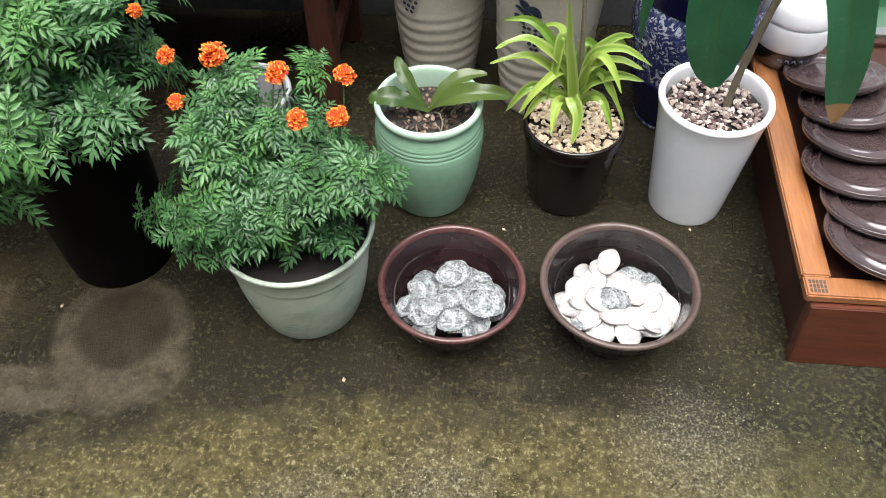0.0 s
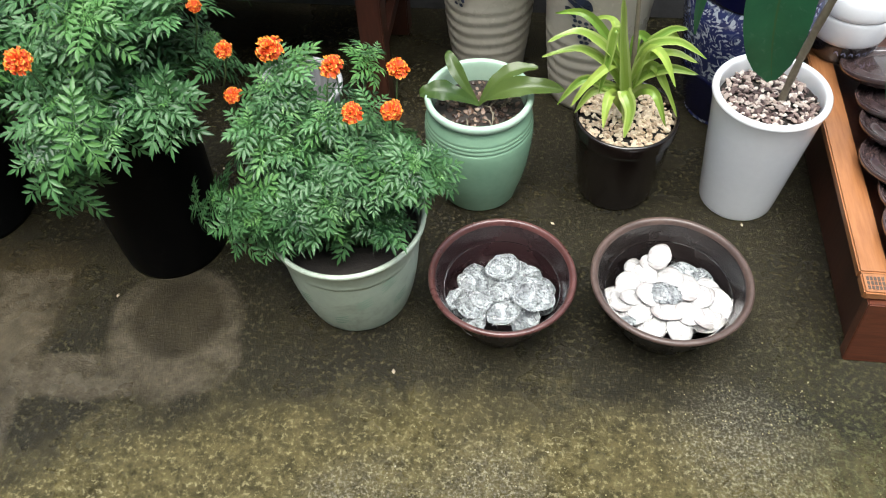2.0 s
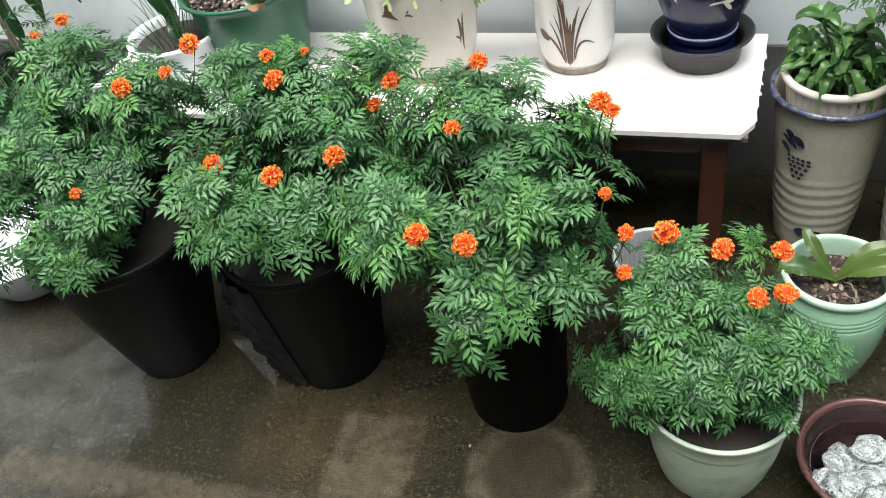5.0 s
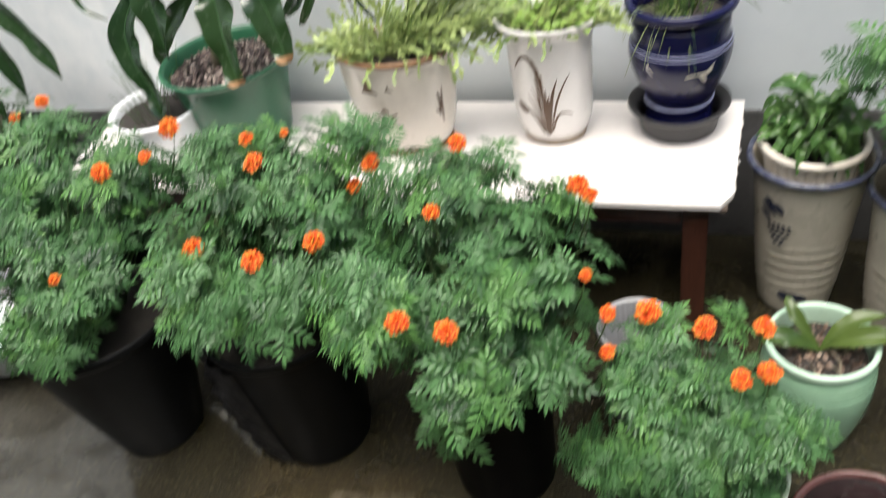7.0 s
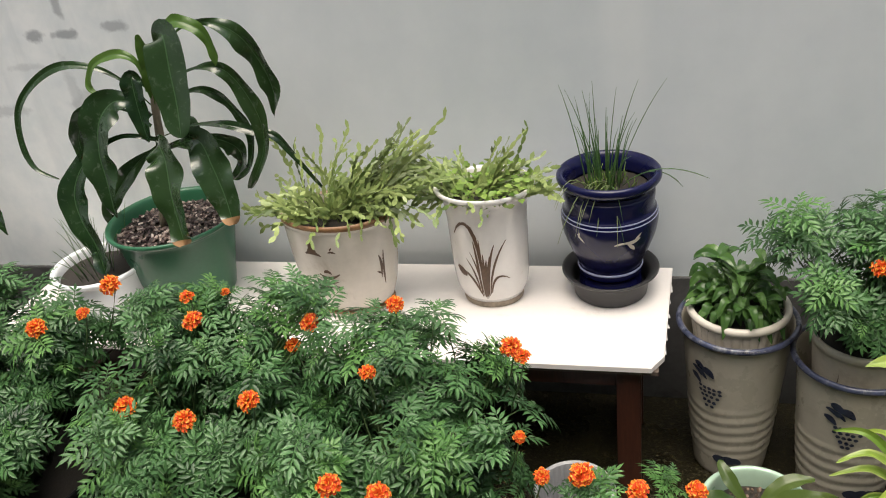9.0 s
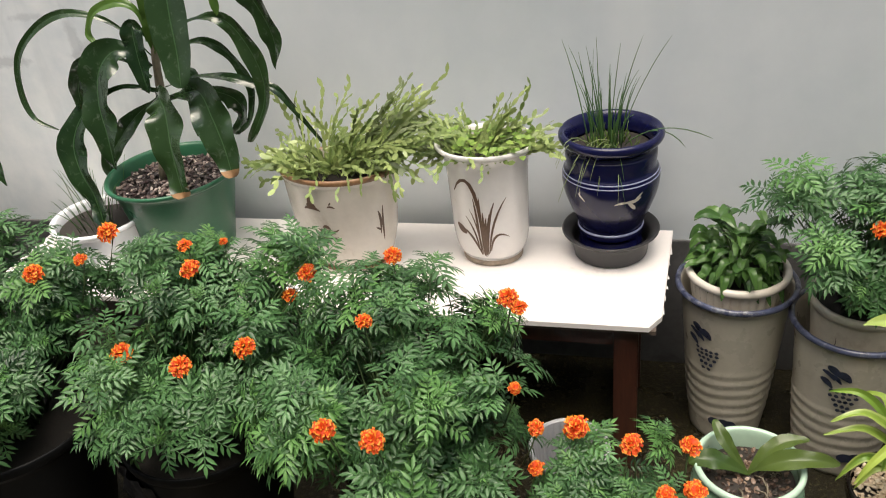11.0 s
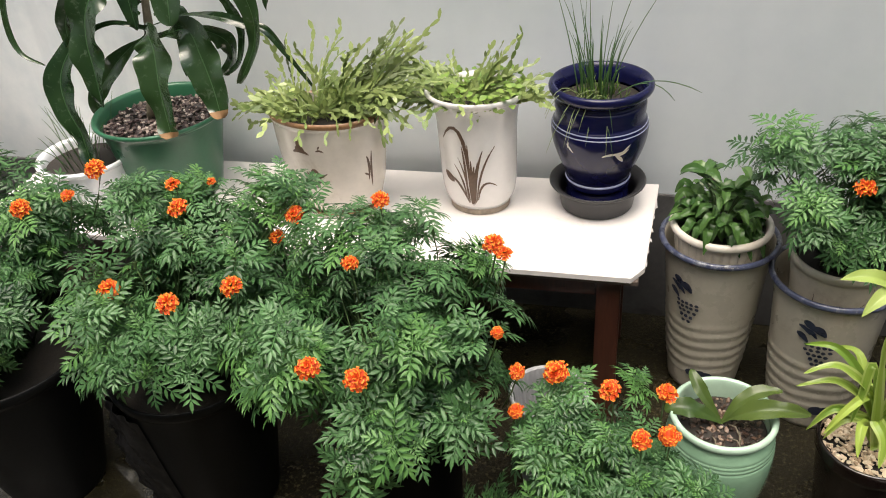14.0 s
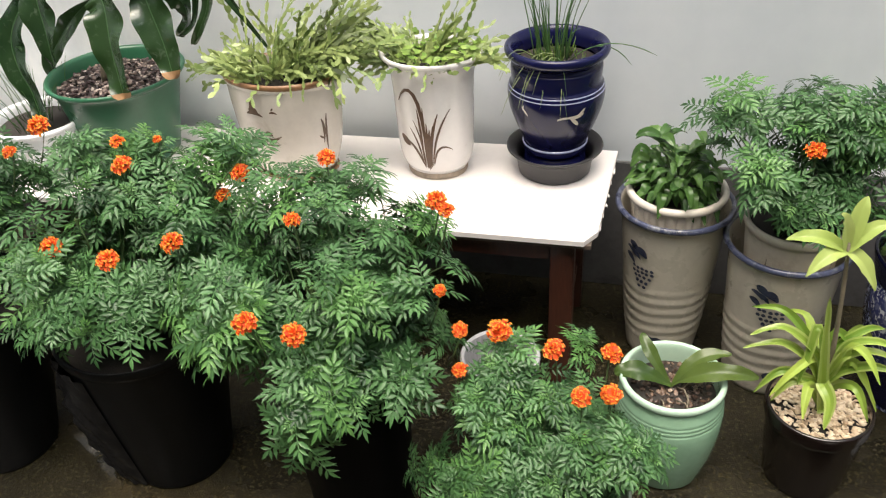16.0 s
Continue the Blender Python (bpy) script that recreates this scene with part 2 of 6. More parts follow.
def porcelain():
    """White porcelain closely painted in cobalt scrolls."""
    m, nd, lk, b = tree("blue_painted_porcelain")
    n = noise_tex(nd, lk, 48.0, 2.0, 0.5, distort=2.2)
    big = noise_tex(nd, lk, 24.0, 2.0, 0.5, distort=1.2)
    col = ramp(nd, lk, n, [(0.52, (0.030, 0.038, 0.13)), (0.57, (0.48, 0.52, 0.62))])
    col = mixed(nd, lk, ramp(nd, lk, big, [(0.52, (0, 0, 0)), (0.57, (0.85, 0.85, 0.85))]), col, (0.03, 0.04, 0.15))
    lk.new(col, b.inputs["Base Color"])
    b.inputs["Roughness"].default_value, b.inputs["Coat Weight"].default_value = 0.15, 0.5
    return m


M_PORCELAIN = porcelain()


def glass_water():
    m, nd, lk, b = tree("still_water")
    b.inputs["Base Color"].default_value = (0.97, 0.98, 0.97, 1)
    b.inputs["Roughness"].default_value, b.inputs["IOR"].default_value = 0.02, 1.33
    b.inputs["Transmission Weight"].default_value = 1.0
    w = nd.new("ShaderNodeTexWave")
    w.wave_type, w.rings_direction = "RINGS", "Z"
    w.inputs["Scale"].default_value, w.inputs["Distortion"].default_value = 11.0, 2.5
    w.inputs["Detail"].default_value = 2.0
    lk.new(nd.new("ShaderNodeTexCoord").outputs["Object"], w.inputs["Vector"])
    bumped(nd, lk, b, w.outputs["Fac"], 0.3, 0.006)
    return m


M_WATER = glass_water()


def band(nd, lk, vec_sock, centre, radius, soft, wobble):
    """1 inside a disc of that radius round a place on the ground, with a wavering edge."""
    d = nd.new("ShaderNodeVectorMath")
    d.operation = "DISTANCE"
    d.inputs[1].default_value = centre
    lk.new(vec_sock, d.inputs[0])
    add = nd.new("ShaderNodeMath")
    add.operation = "MULTIPLY_ADD"
    add.inputs[1].default_value = wobble
    lk.new(noise_tex(nd, lk, 9.0, 4.0, 0.6), add.inputs[0])
    lk.new(d.outputs["Value"], add.inputs[2])
    r = nd.new("ShaderNodeMapRange")
    r.inputs["From Min"].default_value, r.inputs["From Max"].default_value = radius + wobble * 0.5 + soft, radius + wobble * 0.5 - soft
    lk.new(add.outputs[0], r.inputs["Value"])
    return r.outputs[0]


def slab(nd, lk, vec_sock, centre, half, soft, wobble, turn=0.0, axes=("X", "Y"), scale=7.0):
    """1 inside an oblong on the ground or the wall, with a wavering edge."""
    mp = nd.new("ShaderNodeMapping")
    mp.vector_type = "TEXTURE"
    mp.inputs["Location"].default_value = (centre[0], centre[1], 0) if axes[1] == "Y" else (centre[0], 0, centre[1])
    mp.inputs["Rotation"].default_value = (0, 0, math.radians(turn))
    lk.new(vec_sock, mp.inputs["Vector"])
    sep = nd.new("ShaderNodeSeparateXYZ")
    lk.new(mp.outputs[0], sep.inputs[0])
    wave = noise_tex(nd, lk, scale, 5.0, 0.65)
    sides = []
    for axis, size in zip(axes, half):
        ab = nd.new("ShaderNodeMath")
        ab.operation = "ABSOLUTE"
        lk.new(sep.outputs[axis], ab.inputs[0])
        add = nd.new("ShaderNodeMath")
        add.operation = "MULTIPLY_ADD"
        add.inputs[1].default_value = wobble
        lk.new(wave, add.inputs[0])
        lk.new(ab.outputs[0], add.inputs[2])
        r = nd.new("ShaderNodeMapRange")
        r.inputs["From Min"].default_value, r.inputs["From Max"].default_value = size + wobble * 0.5 + soft, size + wobble * 0.5 - soft
        lk.new(add.outputs[0], r.inputs["Value"])
        sides.append(r.outputs[0])
    return times(nd, lk, sides[0], sides[1])


def blot_mask(nd, lk, vec_sock, x, z, w, h):
    """1 inside a ragged oval on a wall."""
    mp = nd.new("ShaderNodeMapping")
    mp.vector_type = "TEXTURE"
    mp.inputs["Location"].default_value, mp.inputs["Scale"].default_value = (x, 0, z), (w, 1, h)
    lk.new(vec_sock, mp.inputs["Vector"])
    ln = nd.new("ShaderNodeVectorMath")
    ln.operation = "LENGTH"
    lk.new(mp.outputs[0], ln.inputs[0])
    add = nd.new("ShaderNodeMath")
    add.operation = "MULTIPLY_ADD"
    add.inputs[1].default_value = 2.2
    lk.new(noise_tex(nd, lk, 26.0, 4.0, 0.6), add.inputs[0])
    lk.new(ln.outputs["Value"], add.inputs[2])
    r = nd.new("ShaderNodeMapRange")
    r.inputs["From Min"].default_value, r.inputs["From Max"].default_value = 2.3, 1.7
    lk.new(add.outputs[0], r.inputs["Value"])
    return r.outputs[0]


def times(nd, lk, a, b, op="MULTIPLY"):
    m = nd.new("ShaderNodeMath")
    m.operation, m.use_clamp = op, True
    for sock, v in zip(m.inputs, (a, b)):
        if isinstance(v, (int, float)):
            sock.default_value = v
        else:
            lk.new(v, sock)
    return m.outputs[0]


def pearl():
    """Pearly shell with dark growth lines round its boss and pitted grey between them."""
    m, nd, lk, b = tree("ridged_pearly_shell")
    tc = nd.new("ShaderNodeTexCoord").outputs["Object"]
    ln = nd.new("ShaderNodeVectorMath")
    ln.operation = "LENGTH"
    boss = nd.new("ShaderNodeVectorMath")
    boss.inputs[1].default_value = (0.5, 0.15, 0.0)
    lk.new(tc, boss.inputs[0])
    lk.new(boss.outputs["Vector"], ln.inputs[0])
    ma = nd.new("ShaderNodeMath")
    ma.operation = "MULTIPLY_ADD"
    ma.inputs[1].default_value = 0.25
    lk.new(noise_tex(nd, lk, 2.2, 4.0, 0.6), ma.inputs[0])
    lk.new(ln.outputs["Value"], ma.inputs[2])
    s = nd.new("ShaderNodeMath")
    s.operation = "SINE"
    k = nd.new("ShaderNodeMath")
    k.operation = "MULTIPLY"
    k.inputs[1].default_value = 12.0
    lk.new(ma.outputs[0], k.inputs[0])
    lk.new(k.outputs[0], s.inputs[0])
    rings = times(nd, lk, ramp(nd, lk, s.outputs[0], [(0.0, (0, 0, 0)), (0.35, (1, 1, 1))]), ramp(nd, lk, noise_tex(nd, lk, 2.6, 2.0), [(0.5, (0, 0, 0)), (0.66, (1, 1, 1))]), "MAXIMUM")
    pits = noise_tex(nd, lk, 7.0, 5.0, 0.7)
    col = ramp(nd, lk, pits, [(0.36, (0.08, 0.083, 0.087)), (0.46, (0.42, 0.44, 0.45)), (0.62, (0.76, 0.78, 0.79))])
    col = mixed(nd, lk, rings, mixed(nd, lk, 0.62, col, (0.07, 0.072, 0.075)), col)
    lk.new(col, b.inputs["Base Color"])
    b.inputs["Roughness"].default_value, b.inputs["Coat Weight"].default_value = 0.22, 0.6
    h = times(nd, lk, rings, pits)
    bumped(nd, lk, b, h, 0.6, 0.05)
    return m


M_ABALONE = pearl()


def bleached():
    """Smooth bleached shell with thin brownish growth lines towards its edge."""
    m, nd, lk, b = tree("bleached_shell")
    tc = nd.new("ShaderNodeTexCoord").outputs["Object"]
    ln = nd.new("ShaderNodeVectorMath")
    ln.operation = "LENGTH"
    lk.new(tc, ln.inputs[0])
    wob = nd.new("ShaderNodeMath")
    wob.operation = "MULTIPLY_ADD"
    wob.inputs[1].default_value = 0.12
    lk.new(noise_tex(nd, lk, 2.0, 3.0, 0.6), wob.inputs[0])
    lk.new(ln.outputs["Value"], wob.inputs[2])
    lines = ramp(nd, lk, wob.outputs[0], [(0.52, (0, 0, 0)), (0.56, (0.10, 0.10, 0.10)), (0.60, (0, 0, 0)), (0.78, (0.0, 0.0, 0.0)), (0.82, (0.22, 0.22, 0.22)), (0.87, (0.05, 0.05, 0.05)), (0.98, (0.6, 0.6, 0.6))])
    base = ramp(nd, lk, noise_tex(nd, lk, 3.0, 5.0, 0.65), [(0.35, (0.42, 0.395, 0.385)), (0.62, (0.58, 0.555, 0.545))])
    col = mixed(nd, lk, lines, base, (0.22, 0.185, 0.165))
    lk.new(col, b.inputs["Base Color"])
    b.inputs["Roughness"].default_value, b.inputs["Coat Weight"].default_value = 0.32, 0.3
    bumped(nd, lk, b, lines, 0.4, 0.03)
    return m


M_SHELL = bleached()


def concrete():
    """Wet, mossy concrete: olive algae in clumps, worn pale slabs, a ring where a pot stood, a film of rainwater."""
    m, nd, lk, b = tree("wet_mossy_concrete")
    tc = nd.new("ShaderNodeTexCoord").outputs["Object"]
    big = noise_tex(nd, lk, 2.6, 6.0, 0.65, distort=0.5)
    mid = noise_tex(nd, lk, 11.0, 6.0, 0.72, distort=0.3)
    blot = noise_tex(nd, lk, 30.0, 6.0, 0.74)
    clot = noise_tex(nd, lk, 95.0, 5.0, 0.70)
    fine = noise_tex(nd, lk, 190.0, 4.0, 0.7)

    def two(noise, lo, hi, a=0.36, z=0.64):
        return ramp(nd, lk, noise, [(a, lo), (z, hi)])

    def gate(noise, a, z, top=1.0):
        return ramp(nd, lk, noise, [(a, (0, 0, 0)), (z, (top, top, top))])

    col = ramp(nd, lk, big, [(0.30, (0.0085, 0.007, 0.003)), (0.50, (0.018, 0.0148, 0.0066)), (0.70, (0.036, 0.030, 0.0135))])
    col = mixed(nd, lk, gate(mid, 0.40, 0.62, 0.7), col, (0.011, 0.0092, 0.0044))
    # brown film on the slab before the buckets
    col = mixed(nd, lk, times(nd, lk, slab(nd, lk, tc, (-1.0, 1.12), (0.21, 0.14), 0.03, 0.05), 0.75), col, two(mid, (0.022, 0.016, 0.0065), (0.050, 0.037, 0.016)))
    # grey base further along, with the sky's reflection put into its colour
    col = mixed(nd, lk, times(nd, lk, slab(nd, lk, tc, (-2.0, 1.05), (0.46, 0.28), 0.05, 0.16), 0.7), col, two(mid, (0.032, 0.031, 0.027), (0.082, 0.079, 0.069)))
    # algae in yellow-olive clumps along the walked front, darker between them
    front = band(nd, lk, tc, (0.22, -1.53, 0), 2.50, 0.07, 0.24)
    green = band(nd, lk, tc, (0.85, 0.80, 0), 0.28, 0.16, 0.2)
    col = mixed(nd, lk, times(nd, lk, front, 0.80), col, two(blot, (0.052, 0.043, 0.0165), (0.170, 0.141, 0.058), 0.36, 0.64))
    col = mixed(nd, lk, times(nd, lk, times(nd, lk, front, 0.22, "MAXIMUM"), gate(clot, 0.53, 0.62, 0.8)), col, two(mid, (0.19, 0.163, 0.075), (0.36, 0.32, 0.17)))
    col = mixed(nd, lk, times(nd, lk, times(nd, lk, front, 0.3, "MAXIMUM"), ramp(nd, lk, clot, [(0.34, (0.6, 0.6, 0.6)), (0.45, (0, 0, 0))])), col, (0.016, 0.0135, 0.0055))
    col = mixed(nd, lk, times(nd, lk, green, gate(clot, 0.45, 0.62, 0.7)), col, two(mid, (0.045, 0.052, 0.014), (0.115, 0.125, 0.055)))
    # bare grey grit where feet have worn the algae off
    bare = times(nd, lk, band(nd, lk, tc, (-0.10, 0.72, 0), 0.11, 0.05, 0.16), band(nd, lk, tc, (0.10, 0.80, 0), 0.09, 0.05, 0.14), "MAXIMUM")
    bare = times(nd, lk, bare, band(nd, lk, tc, (0.56, 0.93, 0), 0.10, 0.07, 0.16), "MAXIMUM")
    col = mixed(nd, lk, times(nd, lk, bare, gate(fine, 0.46, 0.62, 0.6)), col, two(clot, (0.11, 0.10, 0.075), (0.34, 0.32, 0.27)))
    # worn pale cement: a strip along the slab's joint, one across it, a patch, and the ring
    worn = times(nd, lk, slab(nd, lk, tc, (-0.885, 0.93), (0.095, 0.27), 0.008, 0.04, 4.0), slab(nd, lk, tc, (-1.30, 0.915), (0.50, 0.042), 0.012, 0.035, 1.0), "MAXIMUM")
    worn = times(nd, lk, worn, times(nd, lk, slab(nd, lk, tc, (-0.94, 0.77), (0.15, 0.11), 0.012, 0.08, 4.0), 1.25), "MAXIMUM")
    patch = times(nd, lk, slab(nd, lk, tc, (-0.69, 0.965), (0.13, 0.050), 0.006, 0.05, 5.0), band(nd, lk, tc, (-0.515, 1.035, 0), 0.112, 0.008, 0.07), "MAXIMUM")
    ring = times(nd, lk, band(nd, lk, tc, (-0.545, 1.10, 0), 0.138, 0.008, 0.03), patch, "MAXIMUM")
    pale = times(nd, lk, times(nd, lk, worn, 0.56), times(nd, lk, ring, 0.56), "MAXIMUM")
    col = mixed(nd, lk, times(nd, lk, pale, gate(mid, 0.26, 0.52)), col, two(blot, (0.052, 0.041, 0.025), (0.140, 0.116, 0.079)))
    disc_mark = band(nd, lk, tc, (-0.545, 1.115, 0), 0.094, 0.010, 0.02)
    col = mixed(nd, lk, times(nd, lk, disc_mark, 0.85), col, two(mid, (0.015, 0.0115, 0.0055), (0.033, 0.026, 0.0125)))
    col = mixed(nd, lk, gate(fine, 0.68, 0.76, 0.35), col, (0.24, 0.22, 0.16))
    lk.new(col, b.inputs["Base Color"])
    wet = noise_tex(nd, lk, 3.1, 4.0, 0.6)
    lk.new(ramp(nd, lk, wet, [(0.35, (0.16, 0.16, 0.16)), (0.65, (0.45, 0.45, 0.45))]), b.inputs["Roughness"])
    # rainwater stands as a film round the buckets
    film = slab(nd, lk, tc, (-1.80, 1.22), (0.70, 0.26), 0.10, 0.22)
    lk.new(times(nd, lk, times(nd, lk, film, gate(mid, 0.30, 0.50)), 0.05, "MAXIMUM"), b.inputs["Coat Weight"])
    b.inputs["Coat Roughness"].default_value = 0.06
    b.inputs["Specular IOR Level"].default_value = 0.20
    h = nd.new("ShaderNodeMath")
    h.operation = "MULTIPLY_ADD"
    lk.new(fine, h.inputs[0])
    lk.new(times(nd, lk, clot, times(nd, lk, front, 0.4, "MAXIMUM")), h.inputs[2])
    h.inputs[1].default_value = 0.35
    bumped(nd, lk, b, h.outputs[0], 0.8, 0.007)
    return m


def wall_paint():
    """Grey-white washed wall: whiter towards one end, faint upright streaks, damp blots where the paint has flaked."""
    m, nd, lk, b = tree("grey_white_wall_paint")
    tc = nd.new("ShaderNodeTexCoord").outputs["Object"]
    big = noise_tex(nd, lk, 2.4, 4.0, 0.5, stretch=(1, 1, 0.22))
    mid = noise_tex(nd, lk, 9.0, 5.0, 0.6)
    col = ramp(nd, lk, big, [(0.3, (0.62, 0.675, 0.715)), (0.7, (0.76, 0.80, 0.835))])
    white = slab(nd, lk, tc, (-2.75, 1.0), (1.42, 2.0), 0.16, 0.5, 0.0, ("X", "Z"), 2.0)
    col = mixed(nd, lk, times(nd, lk, white, 0.9), col, ramp(nd, lk, mid, [(0.35, (0.80, 0.85, 0.87)), (0.65, (0.92, 0.94, 0.945))]))
    col = mixed(nd, lk, 0.2, col, ramp(nd, lk, mid, [(0.3, (0.58, 0.63, 0.67)), (0.7, (0.82, 0.85, 0.87))]))
    col = mixed(nd, lk, times(nd, lk, slab(nd, lk, tc, (-0.245, 0.6), (0.05, 2.0), 0.02, 0.02, 0.0, ("X", "Z")), 0.35), col, (0.82, 0.85, 0.87))
    streaks = noise_tex(nd, lk, 6.0, 5.0, 0.6, stretch=(1, 1, 0.10))
    col = mixed(nd, lk, times(nd, lk, white, ramp(nd, lk, streaks, [(0.55, (0, 0, 0)), (0.72, (0.45, 0.45, 0.45))])), col, (0.55, 0.60, 0.63))
    for x, z, w, h, strong in ((-1.833, 1.145, 0.028, 0.011, 0.85), (-1.731, 1.146, 0.034, 0.009, 0.85), (-1.572, 1.160, 0.034, 0.010, 0.7), (-1.73, 1.235, 0.012, 0.03, 0.7), (-1.66, 1.27, 0.04, 0.012, 0.7), (-1.764, 0.985, 0.016, 0.055, 0.35), (-1.72, 0.94, 0.05, 0.03, 0.3), (-2.02, 0.935, 0.06, 0.012, 0.4), (-1.88, 1.06, 0.05, 0.008, 0.3)):
        col = mixed(nd, lk, times(nd, lk, blot_mask(nd, lk, tc, x, z, w * 1.25, h * 1.5), strong), col, (0.34, 0.365, 0.39))
    lk.new(col, b.inputs["Base Color"])
    b.inputs["Roughness"].default_value = 0.55
    bumped(nd, lk, b, mid, 0.2, 0.003)
    return m


M_FLOOR, M_WALL = concrete(), wall_paint()
M_DARK_BAND = plain("dark_grey_band", (0.120, 0.118, 0.120), 0.7, 0.3, 5, 70, 0.4, dirt=(0.03, 0.032, 0.026), dirt_amount=0.2)
M_SKY_SCREEN = plain("dull_grey_sky_screen", (0.22, 0.215, 0.205), 0.8, 0.2, 3, 60, 0.3)


# ---- mesh helpers ----
def link_mesh(name, verts, faces, mats, parent=None, label="", smooth=True, idx=None):
    me = bpy.data.meshes.new(name)
    me.from_pydata([tuple(v) for v in verts] if not isinstance(verts, np.ndarray) else verts.tolist(), [], faces)
    for m in mats if isinstance(mats, (list, tuple)) else [mats]:
        me.materials.append(m)
    if idx is not None:
        me.polygons.foreach_set("material_index", idx)
    if smooth:
        me.polygons.foreach_set("use_smooth", [True] * len(me.polygons))
    me.update()
    ob = new(name, me)
    if parent:
        ob.parent = parent
    if label:
        tagged(ob, label)
    return ob


def thing(name, place, label, category, group="", turn=0):
    ob = new(name)
    ob.empty_display_size = 0.05
    ob.matrix_basis = pose(*place, 0, 0, turn)
    return tagged(ob, label, category, group)


def part(name, bm, material, parent, label="", smooth=False):
    me = bpy.data.meshes.new(name)
    bm.to_mesh(me)
    bm.free()
    me.materials.append(material)
    if smooth:
        me.polygons.foreach_set("use_smooth", [True] * len(me.polygons))
    ob = new(name, me)
    ob.parent = parent
    if label:
        tagged(ob, label)
    return ob


def box(x0, x1, y0, y1, z0, z1, bevel=0.004):
    bm = bmesh.new()
    bmesh.ops.create_cube(bm, size=1)
    for v in bm.verts:
        v.co = Vector(((x0 + x1) / 2 + v.co.x * (x1 - x0), (y0 + y1) / 2 + v.co.y * (y1 - y0), (z0 + z1) / 2 + v.co.z * (z1 - z0)))
    if bevel:
        bmesh.ops.bevel(bm, geom=bm.edges[:], offset=bevel, segments=2, affect="EDGES")
    return bm


def smooth_profile(pts, steps=4):
    """Catmull-Rom through (r, z) points; a point given twice stays a corner."""
    out = []
    n = len(pts)
    for i in range(n - 1):
        a, b = pts[i], pts[i + 1]
        if a == b:
            continue
        p = pts[i - 1] if i else a
        q = pts[i + 2] if i + 2 < n else b
        for k in range(steps):
            t = k / steps
            out.append(tuple(0.5 * (2 * a[j] + (b[j] - p[j]) * t + (2 * p[j] - 5 * a[j] + 4 * b[j] - q[j]) * t * t + (3 * a[j] - p[j] - 3 * b[j] + q[j]) * t ** 3) for j in (0, 1)))
    return out + [pts[-1]]


def lathe(name, pts, mat, parent, label="", seg=56, steps=4, wave=None, wob=0.0):
    """A turned shape. wave(angle, r, z) may change the radius; wob: hand-made unevenness."""
    prof = smooth_profile(pts, steps) if steps > 1 else pts
    ph = rng.uniform(0, 6.28)
    verts, faces = [], []
    for r, z in prof:
        for k in range(seg):
            a = 2 * math.pi * k / seg
            rr = r * (1 + wob * math.sin(2 * a + ph) + wob * 0.5 * math.sin(3 * a + z * 30))
            if wave:
                rr = wave(a, rr, z)
            verts.append((rr * math.cos(a), rr * math.sin(a), z))
    for i in range(len(prof) - 1):
        for k in range(seg):
            k2 = (k + 1) % seg
            faces.append((i * seg + k, i * seg + k2, (i + 1) * seg + k2, (i + 1) * seg + k))
    if prof[0][1] <= 0.0101:
        faces.append(tuple(range(seg - 1, -1, -1)))
    return link_mesh(name, verts, faces, mat, parent, label)


def radius_of(prof):
    """Radius of a turned outside at a height, from its outline."""
    zs, rs = [], []
    for r, z in smooth_profile(prof, 6):
        if zs and z <= zs[-1]:
            if z < zs[-1] - 0.002:
                break
            continue
        zs.append(z)
        rs.append(r)
    return lambda z: float(np.interp(z, zs, rs))


def tube_data(pts, radii, sides=6):
    verts, faces = [], []
    up = Vector((0.3, 0.2, 1)).normalized()
    for i, p in enumerate(pts):
        p = Vector(p)
        t = (Vector(pts[min(i + 1, len(pts) - 1)]) - Vector(pts[max(i - 1, 0)])).normalized()
        s = t.cross(up)
        if s.length < 0.05:
            s = t.cross(Vector((1, 0, 0)))
        s.normalize()
        n = s.cross(t)
        for k in range(sides):
            a = 2 * math.pi * k / sides
            verts.append(tuple(p + (s * math.cos(a) + n * math.sin(a)) * radii[i]))
    for i in range(len(pts) - 1):
        for k in range(sides):
            k2 = (k + 1) % sides
            faces.append((i * sides + k, i * sides + k2, (i + 1) * sides + k2, (i + 1) * sides + k))
    faces.append(tuple(range(sides - 1, -1, -1)))
    faces.append(tuple((len(pts) - 1) * sides + k for k in range(sides)))
    return verts, faces


class Heap:
    """Collects many small pieces into one mesh."""

    def __init__(self):
        self.v, self.f, self.i, self.n = [], [], [], 0

    def add(self, verts, faces, idx=0):
        verts = np.asarray(verts, dtype=float)
        self.v.append(verts)
        self.f += [tuple(a + self.n for a in f) for f in faces]
        self.i += idx if isinstance(idx, list) else [idx] * len(faces)
        self.n += len(verts)

    def link(self, name, mats, parent, label="", smooth=True, kind=""):
        ob = link_mesh(name, np.concatenate(self.v), self.f, mats, parent, label, smooth, self.i)
        return tagged(ob, kind=kind) if kind else ob


def bezier(pts, n):
    pts = [Vector(p) for p in pts]
    out = []
    for k in range(n + 1):
        q = list(pts)
        t = k / n
        while len(q) > 1:
            q = [a.lerp(b, t) for a, b in zip(q, q[1:])]
        out.append(q[0])
    return out


